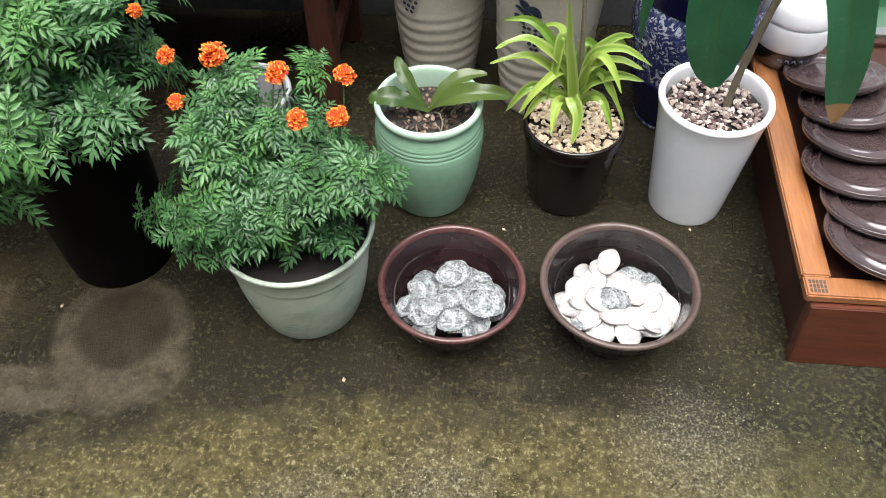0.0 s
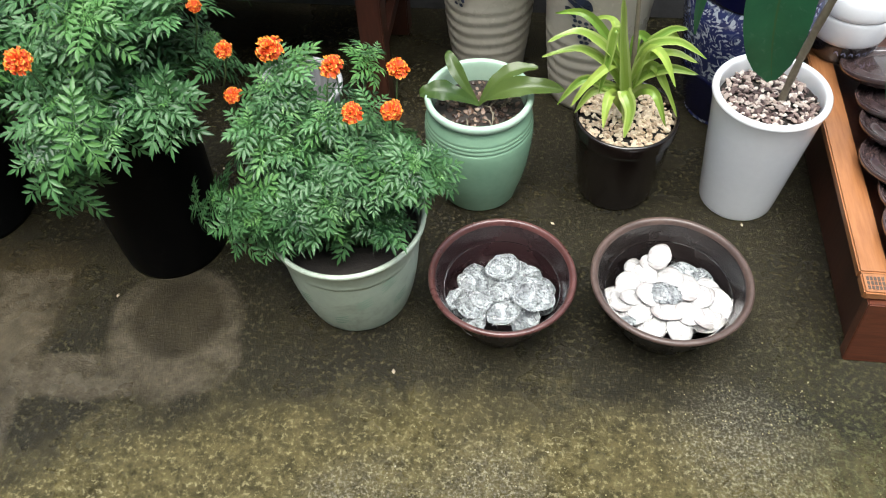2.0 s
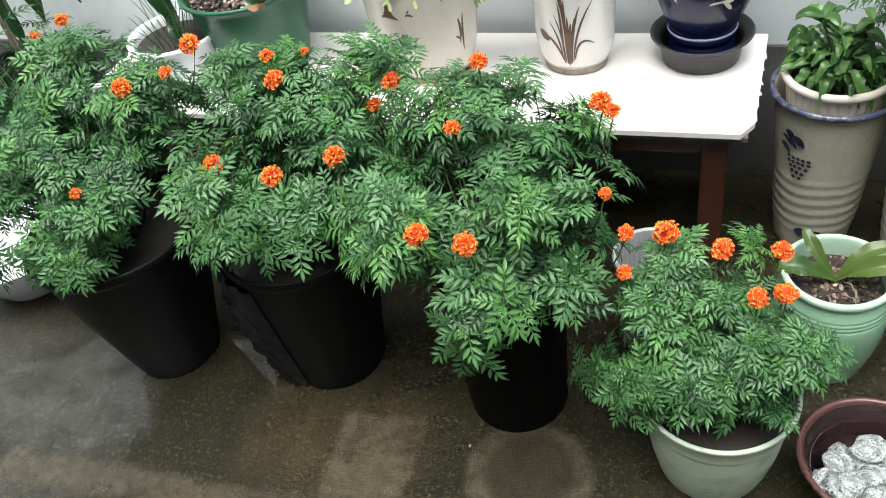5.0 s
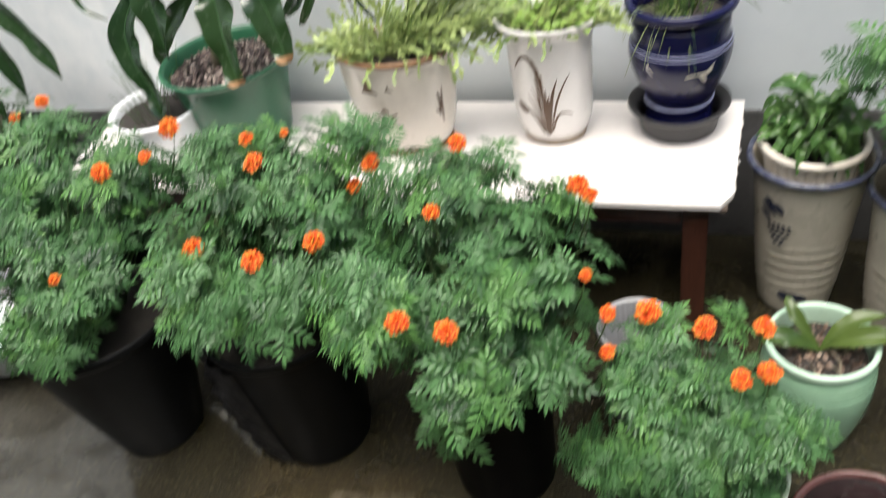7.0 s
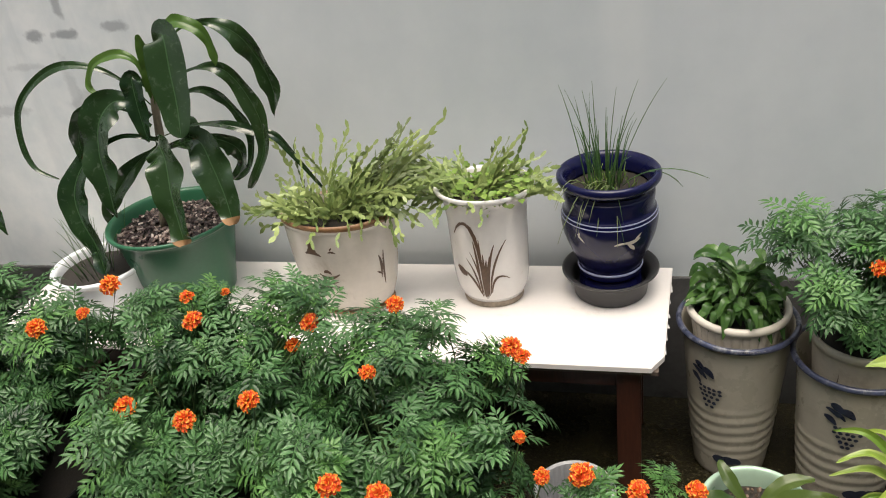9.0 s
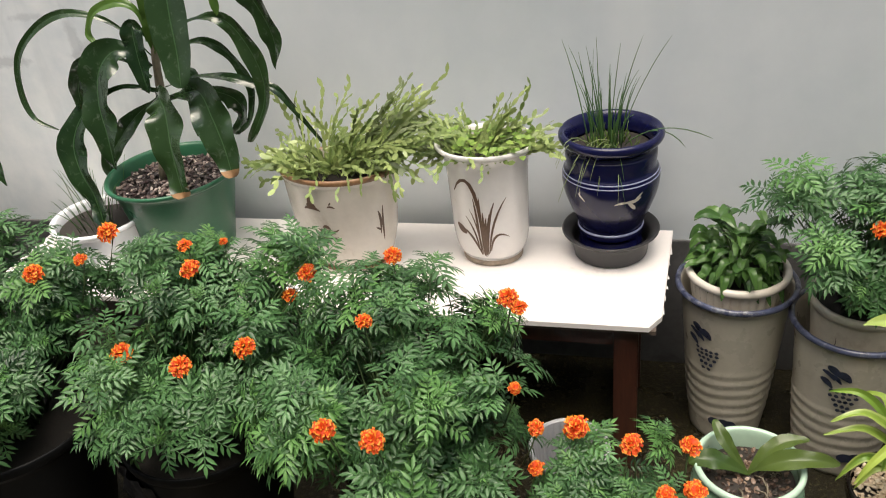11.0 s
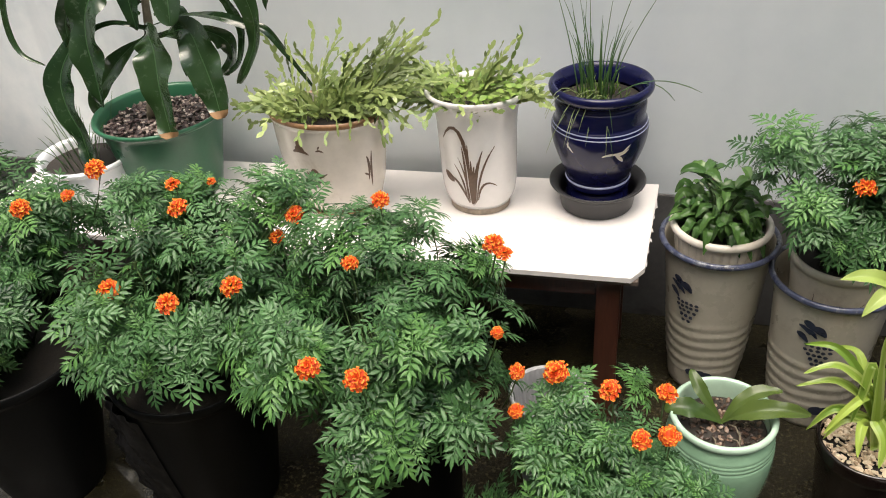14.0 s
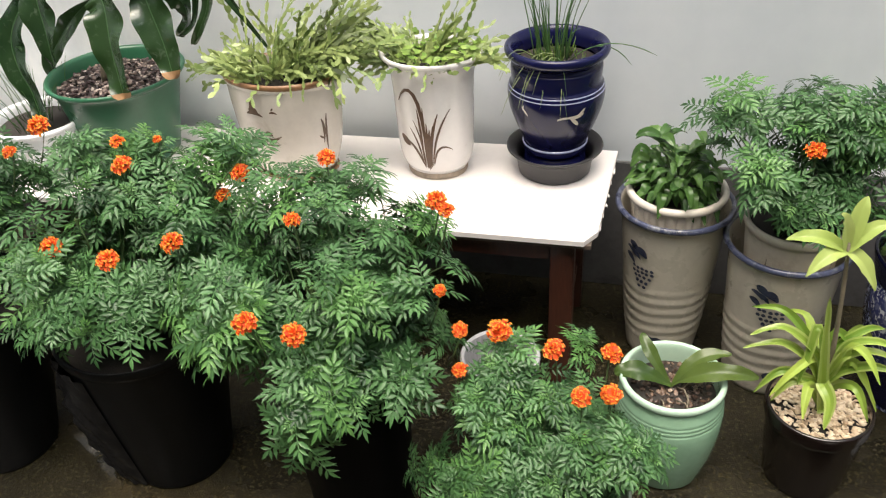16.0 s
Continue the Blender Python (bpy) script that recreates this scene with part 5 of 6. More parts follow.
def blue_white_jar():
    t = thing("porcelain_jar", (0.60, 1.845, 0), "blue and white porcelain jar planted with low clover", "jar")
    prof = [(0.086, 0), (0.092, 0.004), (0.094, 0.02), (0.112, 0.10), (0.132, 0.20), (0.142, 0.27), (0.143, 0.31), (0.138, 0.335), (0.134, 0.345), (0.134, 0.345), (0.138, 0.35), (0.143, 0.375), (0.149, 0.40), (0.150, 0.41), (0.145, 0.414), (0.136, 0.40), (0.130, 0.36)]
    lathe("body", [p for p in prof if p[1] <= 0.345], M_PORCELAIN, t, "white porcelain painted with blue scrolls", 64, 4)
    lathe("neck", [(0.132, 0.343), (0.138, 0.35), (0.143, 0.375), (0.149, 0.40), (0.150, 0.41), (0.145, 0.414), (0.136, 0.40), (0.130, 0.36)], M_COBALT, t, "dark cobalt glazed neck", 64, 4)
    lathe("foot_band", [(0.087, 0.002), (0.0955, 0.022), (0.1135, 0.10), (0.123, 0.145), (0.120, 0.147)], M_COBALT, t, "dark cobalt lower band", 64, 4)
    disc("soil", t, M_SOIL, 0.131, 0.372)
    h = Heap()
    lv, lf = leaf_blade(0.36)
    for k in range(420):
        a, rr = rng.uniform(0, 6.28), 0.135 * math.sqrt(rng.random())
        p = np.array((rr * math.cos(a), rr * math.sin(a), 0.378 + 0.045 * rng.random()))
        d = np.array((rng.uniform(-1, 1), rng.uniform(-1, 1), rng.uniform(-0.1, 0.7)))
        h.add((lv * rng.uniform(0.012, 0.024)) @ basis(d, np.array((0, 0, 1.0)) + nrg.normal(0, 0.3, 3)).T + p, lf)
    h.link("clover", M_MOSS, t, "low green clover", True, "stuff")


def ribbed_pot():
    t = thing("empty_pot", (-0.335, 1.525, 0), "empty grey fluted plastic pot among the marigolds", "pot")
    fl = lambda a, r, z: r + 0.0022 * math.sin(a * 36) * (1 if z < 0.262 else 0)
    lathe("pot", [(0.055, 0), (0.060, 0.004), (0.066, 0.1), (0.080, 0.26), (0.080, 0.264), (0.087, 0.266), (0.088, 0.276), (0.084, 0.280), (0.079, 0.276), (0.077, 0.26), (0.064, 0.1), (0.056, 0.012), (0.0001, 0.012)], M_RIBBED, t, "", 144, 3, fl)


# ---- bowls of shells ----
def shell_mesh(seed, ridged):
    """A shallow cupped oval shell with growth rings and a thick edge."""
    r = random.Random(seed)
    seg, rings = 28, 14
    verts, faces = [], []
    ph = r.uniform(0, 6)
    for side in (0, 1):
        for i in range(rings + 1):
            t = i / rings
            for k in range(seg):
                a = 2 * math.pi * k / seg
                rad = t * (1 + 0.05 * math.sin(2 * a + ph) + 0.03 * math.sin(5 * a))
                x, y = rad * math.cos(a) + 0.12 * (1 - t), rad * 0.78 * math.sin(a)
                z = (0.34 if ridged else 0.19) * (1 - t * t)
                if ridged:
                    z += 0.022 * math.sin(t * 17 + 0.6 * math.sin(a * 2)) * t + 0.02 * math.sin(a * 13 + t * 9)
                else:
                    z += 0.012 * math.sin(t * 18)
                verts.append((x, y, z - (0.05 if side else 0)))
    n = (rings + 1) * seg
    for side in (0, 1):
        for i in range(rings):
            for k in range(seg):
                k2 = (k + 1) % seg
                q = (side * n + i * seg + k, side * n + i * seg + k2, side * n + (i + 1) * seg + k2, side * n + (i + 1) * seg + k)
                faces.append(q if side else q[::-1])
    for k in range(seg):
        k2 = (k + 1) % seg
        faces.append((rings * seg + k, n + rings * seg + k, n + rings * seg + k2, rings * seg + k2))
    ob = link_mesh("shell", verts, faces, M_ABALONE if ridged else M_SHELL)
    me = ob.data
    bpy.data.objects.remove(ob)
    return me


def bowl(o, R, h, mat, rim_mat, label, ridged, spots, seed):
    k = R / 0.14
    t = thing("bowl", o, label, "bowl", "bowls of shells")
    lathe("body", [(0.080 * k, 0), (0.086 * k, 0.003), (0.090 * k, 0.012), (0.108 * k, h * 0.42), (0.124 * k, h * 0.78), (0.131 * k, h * 0.90), (0.131 * k, h * 0.94), (0.127 * k, h * 0.94), (0.121 * k, h * 0.80), (0.102 * k, h * 0.40), (0.084 * k, 0.014), (0.0001, 0.012)], mat, t, "", 72, 10, lambda a, r, z: r + (0.0012 * math.sin(z * 620 + math.sin(a * 2)) if r < (0.080 * k + z * 0.36) and z > 0.03 else 0), 0.004)
    lathe("rim", [(0.129 * k, h * 0.885), (0.135 * k, h * 0.90), (0.1395 * k, h * 0.94), (0.140 * k, h * 0.975), (0.137 * k, h), (0.132 * k, h * 1.0), (0.128 * k, h * 0.97), (0.126 * k, h * 0.93)], rim_mat, t, "thick worn glazed rim", 72, 4, None, 0.004)
    w = lathe("water", [(0.1105 * k, h * 0.66), (0.1125 * k, h * 0.672), (0.06 * k, h * 0.674), (0.0001, h * 0.674)], M_WATER, t, "clear rainwater", 56, 1)
    w.visible_shadow = False
    meshes = [shell_mesh(seed + i, ridged) for i in range(3)]
    grey = shell_mesh(seed + 5, True)
    spots = spots + [(x * 0.9 + rng.uniform(-0.02, 0.02), y * 0.9 + rng.uniform(-0.02, 0.02), z - rng.uniform(0.006, 0.016), s * rng.uniform(0.8, 1.0), ry + rng.uniform(-20, 20), rx + rng.uniform(-20, 20)) for x, y, z, s, ry, rx in spots[:12]]
    for n, (x, y, z, s, ry, rx) in enumerate(spots):
        # keep each within the bowl's wall
        room = float(np.interp(z, (0.0, 0.014, h * 0.4, h * 0.8, h * 0.94), np.array((0.08, 0.084, 0.102, 0.121, 0.127)) * k)) - s * 0.80
        far = math.hypot(x, y)
        if far > room:
            x, y = x * room / far, y * room / far
        ob = tagged(new("shell", meshes[rng.randrange(3)] if ridged or n % 8 != 6 else grey), "silvery ridged abalone shell lying in a water bowl" if ridged else "smooth bleached white shell heaped in a water bowl", "shell", "shells in the bowl")
        # many abalones lie hollow side up
        if ridged and n % 5 in (1, 2, 4):
            rx, z = rx * 0.7 + 180, z + s * 0.22
        ob.matrix_basis = pose(o[0] + x, o[1] + y, z, rx, ry, rng.uniform(0, 360)) @ Matrix.Scale(s * (0.95 if ridged else 0.98), 4)


def bowls():
    a = [(-0.055, 0.015, 0.066, 0.034, 15, 20), (0.0, 0.048, 0.072, 0.037, -10, 15), (0.045, 0.035, 0.058, 0.036, 10, -10), (0.0, -0.005, 0.075, 0.034, -12, -12), (0.062, -0.02, 0.078, 0.042, 8, 18),
         (-0.05, -0.035, 0.068, 0.037, 18, -14), (-0.088, -0.028, 0.062, 0.026, 0, 35), (0.008, -0.055, 0.066, 0.035, -8, -14), (-0.045, -0.068, 0.060, 0.030, 12, -20), (0.03, 0.0, 0.050, 0.04, 0, 0), (-0.03, 0.0, 0.046, 0.042, 5, 0), (0.065, 0.005, 0.055, 0.038, -10, 6), (0.045, -0.05, 0.05, 0.036, 6, 6), (-0.02, 0.03, 0.045, 0.04, 0, 8)]
    bowl((0.107, 1.188, 0), 0.140, 0.128, M_BOWL, M_BOWLRIM, "red-brown glazed bowl of rainwater and abalone shells", True, a, 40)
    b = [(-0.015, 0.072, 0.098, 0.031, 4, 12), (-0.042, 0.034, 0.082, 0.032, 10, 18), (0.004, 0.026, 0.088, 0.034, -8, 12), (-0.072, 0.012, 0.076, 0.030, 18, 10), (0.032, 0.008, 0.090, 0.038, -10, 4), (-0.088, -0.02, 0.074, 0.033, 14, -4), (-0.008, -0.012, 0.094, 0.038, 6, -8),
         (0.052, -0.012, 0.088, 0.036, -12, -2), (0.088, -0.022, 0.078, 0.038, -18, 4), (0.062, -0.045, 0.082, 0.037, -8, -18), (-0.058, -0.048, 0.078, 0.034, 12, -16), (0.0, -0.048, 0.090, 0.036, 4, -12), (0.018, -0.078, 0.078, 0.032, -4, -22), (-0.03, -0.072, 0.072, 0.032, 4, -18), (0.062, 0.032, 0.070, 0.034, -10, 14),
         (-0.02, 0.0, 0.062, 0.045, 0, 0), (0.035, -0.03, 0.062, 0.045, 5, 0), (-0.05, -0.02, 0.055, 0.042, -5, 5), (0.03, 0.04, 0.055, 0.04, 5, -5), (0.108, -0.035, 0.070, 0.030, -30, 0), (-0.100, -0.045, 0.066, 0.028, 24, 0), (-0.03, 0.055, 0.074, 0.029, 5, 20), (0.03, 0.052, 0.072, 0.030, -8, 18), (0.075, 0.005, 0.082, 0.031, -16, 8), (-0.035, -0.02, 0.097, 0.030, 10, 0), (0.035, -0.055, 0.092, 0.030, -6, -14), (-0.065, -0.02, 0.084, 0.028, 14, -8), (0.085, -0.055, 0.070, 0.028, -22, -12)]
    bowl((0.423, 1.207, 0), 0.150, 0.130, M_BOWLDARK, M_BOWLRIM2, "dark brown glazed bowl heaped with white shells", False, b, 60)


# ---- bench with lids ----
def bench():
    t = thing("bench", (0, 0, 0), "low wooden box bench, orange planked top and dark red front", "bench")
    x0, x1, y0, y1, h = 0.742, 1.45, 1.168, 1.93, 0.182
    bm = box(x0 + 0.012, x1, y0 - 0.014, y0 + 0.014, 0.0, h - 0.022, 0.002)
    for v in bm.verts:
        v.co.y -= (h - v.co.z) * 0.10
        v.co.x -= 0.0 if v.co.x > 1.2 else -(h - v.co.z) * 0.02
    part("front_board", bm, M_WOOD_FRONT, t, "dark red varnished board")
    part("side_board", box(x0 + 0.028, x0 + 0.050, y0 + 0.018, y1, 0.0, h - 0.022, 0.002), M_WOOD_RED, t)
    part("back_board", box(x0 + 0.012, x1, y1 + 0.001, y1 + 0.024, 0.0, h - 0.022, 0.002), M_WOOD_RED, t)
    part("side_rail", box(x0, x0 + 0.052, y0 + 0.040, y1 + 0.02, h - 0.020, h, 0.003), M_WOOD_ORANGE, t, "orange plank with worn edge")
    part("front_rail", box(x0 + 0.0005, x1, y0 - 0.006, y0 + 0.039, h - 0.020, h, 0.003), M_WOOD_ORANGE, t, "orange plank with worn edge")
    part("floor_board", box(x0 + 0.0505, x1, y0 + 0.018, y1, 0.135, 0.150, 0.001), M_WOOD_RED, t)
    # end grain of the joint
    h2 = Heap()
    for k in range(5):
        for j in range(3):
            x, y = x0 + 0.008 + k * 0.0065, y0 + 0.002 + j * 0.010
            h2.add([(x, y, h + 0.0006), (x + 0.0045, y, h + 0.0006), (x + 0.0045, y + 0.008, h + 0.0006), (x, y + 0.008, h + 0.0006), (x, y, h - 0.002), (x + 0.0045, y, h - 0.002), (x + 0.0045, y + 0.008, h - 0.002), (x, y + 0.008, h - 0.002)],
                   [(0, 1, 2, 3), (0, 4, 5, 1), (1, 5, 6, 2), (2, 6, 7, 3), (3, 7, 4, 0)])
    h2.link("joint", M_BOARD, t, "dark end-grain corner joint", False)


def lid(y, z, tilt, x, R, label):
    t = thing("jar_lid", (0, 0, 0), label, "lid", "stacked jar lids")
    lathe("plate", [(R * 0.45, -0.010), (R * 0.80, -0.004), (R * 0.97, 0.010), (R, 0.017), (R * 0.985, 0.022), (R * 0.92, 0.019), (R * 0.86, 0.014), (R * 0.78, 0.017), (R * 0.72, 0.021), (R * 0.66, 0.017), (R * 0.60, 0.016), (R * 0.2, 0.018), (0.0001, 0.018)], M_LID, t, "", 56, 3)
    t.matrix_basis = pose(x, y, z, tilt, rng.uniform(-4, 4), rng.uniform(0, 40))
    return t


def lids():
    text = "dark brown glazed jar lid leaning in a row"
    for k in range(6):
        lid(1.285 + k * 0.088, 0.186 + 0.005 * k, -9 - k * 2.0, 0.905 + 0.012 * math.sin(k * 2.1), 0.116 - 0.002 * k, text)


def white_crock():
    t = thing("crock", (0.812, 1.845, 0.1825), "white lidded crock with a dark patterned foot, on the bench", "pot")
    lathe("foot", [(0.060, 0), (0.064, 0.003), (0.074, 0.03), (0.080, 0.055), (0.078, 0.057)], M_BOWLDARK, t, "dark foot", 48, 3)
    lathe("body", [(0.077, 0.0555), (0.083, 0.060), (0.088, 0.09), (0.088, 0.118), (0.083, 0.122), (0.083, 0.122), (0.089, 0.126), (0.088, 0.15), (0.078, 0.172), (0.045, 0.184), (0.0001, 0.187)], M_WHITEGLAZE, t, "white glazed body and lid", 48, 3)
    flower_motif(t, M_COBALT_LIGHT, radius_of([(0.064, 0.003), (0.074, 0.03), (0.080, 0.055)]), [([(-2.0 + 0.2 * k, 0.035), (-1.95 + 0.2 * k, 0.05), (-1.87 + 0.2 * k, 0.03)], 0.004) for k in range(8)], "brush_stroke", "pale scroll")


# ---- on the table ----
TOP = 0.4655


def cactus(t, z, R, clumps, length, seed):
    """Flat jointed stems in clumps; each clump: foot, heading, pitch, spread of both, joints, how fast it bows, how many stems."""
    r = random.Random(seed)
    for (x0, y0), heading, pitch0, spread, joints, bow, count in clumps:
        for _ in range(count):
            a = heading + r.uniform(-1, 1) * spread
            pitch = pitch0 + r.uniform(-0.5, 0.5) * spread
            q = 0.45 * R
            p = np.array((x0 + r.uniform(-q, q), (y0 + r.uniform(-q, q)) * 0.75, z - 0.01))
            nrm = np.array((r.uniform(-0.6, 0.6), -0.8 + r.uniform(-0.5, 0.5), 0.8))
            verts, faces, last = [], [], 0
            for k in range(r.randint(max(2, joints - 2), joints + 1)):
                ln = length * r.uniform(0.75, 1.3)
                wd = ln * r.uniform(0.15, 0.24)
                d = np.array((math.cos(a) * math.cos(pitch), math.sin(a) * math.cos(pitch), math.sin(pitch)))
                m = basis(d, nrm)
                i0 = len(verts)
                for t0, w0 in ((0.0, 0.20), (0.12, 0.50), (0.30, 0.86), (0.44, 0.76), (0.60, 1.0), (0.74, 0.80), (0.90, 0.60), (1.0, 0.14)):
                    for side, lift in ((-1, 0.05), (0, 0.10), (1, 0.05), (0, -0.08)):
                        verts.append(p + m @ np.array((t0 * ln, side * w0 * wd, lift * wd * (0.4 + 0.6 * w0))))
                for j in range(7):
                    for c in range(4):
                        c2 = (c + 1) % 4
                        faces.append((i0 + j * 4 + c, i0 + j * 4 + c2, i0 + j * 4 + 4 + c2, i0 + j * 4 + 4 + c))
                # a side joint on some nodes
                if r.random() < 0.55:
                    e = basis(d + m[:, 1] * r.choice((-1.0, 1.0)) * r.uniform(0.5, 1.0) + np.array((0, -0.2, 0.1)), nrm)
                    js = len(verts)
                    for t0, w0 in ((0.0, 0.2), (0.3, 0.85), (0.65, 1.0), (1.0, 0.12)):
                        for c in (-1, 1):
                            verts.append(p + d * ln * 0.9 + e @ np.array((t0 * ln * 0.95, c * w0 * wd, 0.0)))
                    faces += [(js + 2 * j, js + 2 * j + 1, js + 2 * j + 3, js + 2 * j + 2) for j in range(3)]
                    faces.append((js, js + 1, js - 3))
                if i0:
                    for c in range(4):
                        c2 = (c + 1) % 4
                        faces.append((last + c, last + c2, i0 + c2, i0 + c))
                last = i0 + 28
                p = p + d * ln
                pitch -= bow * r.uniform(0.4, 1.8)
                a += r.uniform(-0.4, 0.4)
                nrm = nrm + np.array((r.uniform(-0.35, 0.35), r.uniform(-0.35, 0.35), r.uniform(-0.2, 0.2)))
            faces.append(tuple(range(last, last + 4)))
            link_mesh("branch", np.array(verts), faces, M_CACTUS_OLD if joints > 7 and r.random() < 0.3 else M_CACTUS, t, "", False)


def oval(t, depth, tall):
    """Presses a turned pot oval and draws it up a little."""
    for ob in t.children:
        for v in ob.data.vertices:
            v.co.y *= depth
            v.co.z *= tall


def cream_pot():
    t = thing("potted_cactus", (-0.935, 1.944, TOP), "cream pot with brown rim and painted scene, holiday cactus", "potted plant")
    lathe("pot", [(0.086, 0), (0.090, 0.002), (0.091, 0.008), (0.0965, 0.018), (0.111, 0.030), (0.130, 0.09), (0.1405, 0.17), (0.1435, 0.216), (0.145, 0.228), (0.149, 0.234), (0.149, 0.242), (0.144, 0.246), (0.137, 0.242), (0.132, 0.215), (0.128, 0.185)], M_CREAM, t, "", 64, 4, None, 0.005)
    lathe("rim_line", [(0.1475, 0.2335), (0.1502, 0.2385), (0.1505, 0.2445), (0.1445, 0.2485), (0.136, 0.244)], M_CREAM_RIM, t, "brown glazed rim", 64, 3, None, 0.005)
    lathe("foot_ring", [(0.091, 0.004), (0.0965, 0.006), (0.0975, 0.012), (0.0925, 0.016)], M_CREAM_RIM, t, "brown foot ring", 64, 3)
    lathe("saucer", [(0.086, -0.0002), (0.100, 0.0), (0.108, 0.004), (0.110, 0.012), (0.107, 0.013), (0.101, 0.006), (0.092, 0.003)], M_CREAM, t, "shallow cream saucer with brown lip", 64, 3)
    lathe("saucer_lip", [(0.1088, 0.0095), (0.1118, 0.0118), (0.1108, 0.0146), (0.1065, 0.0142)], M_CREAM_RIM, t, "brown glazed saucer lip", 64, 3)
    disc("soil", t, M_SOIL, 0.132, 0.220)
    rr = radius_of([(0.0965, 0.018), (0.111, 0.030), (0.130, 0.09), (0.1405, 0.17), (0.1435, 0.216), (0.145, 0.228)])
    f = -math.pi / 2 + 0.18
    strokes = [([(f - 0.66, 0.178), (f - 0.50, 0.188), (f - 0.34, 0.174)], 0.010), ([(f - 0.55, 0.182), (f - 0.52, 0.203), (f - 0.50, 0.212)], 0.012), ([(f - 0.60, 0.186), (f - 0.50, 0.196), (f - 0.42, 0.184)], 0.011), ([(f - 0.20, 0.184), (f - 0.14, 0.189), (f - 0.06, 0.182)], 0.005), ([(f - 0.16, 0.19), (f - 0.12, 0.197)], 0.004),
               ([(f - 0.46, 0.128), (f - 0.28, 0.108), (f - 0.06, 0.128)], 0.008), ([(f - 0.36, 0.132), (f - 0.29, 0.140), (f - 0.22, 0.128)], 0.009), ([(f - 0.44, 0.108), (f - 0.26, 0.100), (f - 0.10, 0.108)], 0.0035), ([(f - 0.38, 0.094), (f - 0.22, 0.090)], 0.003),
               ([(f + 0.72, 0.16), (f + 0.80, 0.14), (f + 0.76, 0.10)], 0.008), ([(f + 0.84, 0.17), (f + 0.80, 0.12), (f + 0.86, 0.08)], 0.007), ([(f + 0.66, 0.12), (f + 0.78, 0.11)], 0.005)]
    flower_motif(t, M_BRUSH, rr, strokes, "brush_stroke", "brown brush mark")
    oval(t, 0.72, 1.12)
    # low and spreading at one side, tall and arching at the other
    cactus(t, 0.268, 0.125, [((-0.085, 0.0), 3.1, 0.70, 0.7, 5, 0.16, 34), ((-0.03, -0.03), -2.0, 0.95, 0.8, 4, 0.20, 26), ((0.0, 0.03), 1.2, 0.85, 1.0, 5, 0.12, 30), ((0.03, 0.01), 0.1, 1.20, 1.1, 7, 0.15, 50), ((0.06, 0.02), 0.1, 1.20, 0.3, 10, 0.07, 22), ((0.09, 0.0), 0.05, 0.95, 0.50, 8, 0.15, 44), ((0.08, -0.03), -0.5, 0.85, 0.5, 6, 0.26, 12), ((-0.05, 0.0), 2.2, 1.25, 0.3, 9, 0.04, 6), ((-0.115, -0.01), 3.15, 0.20, 0.2, 6, 0.10, 4), ((0.0, -0.08), -1.6, 0.5, 0.5, 3, 0.35, 3)], 0.023, 5)


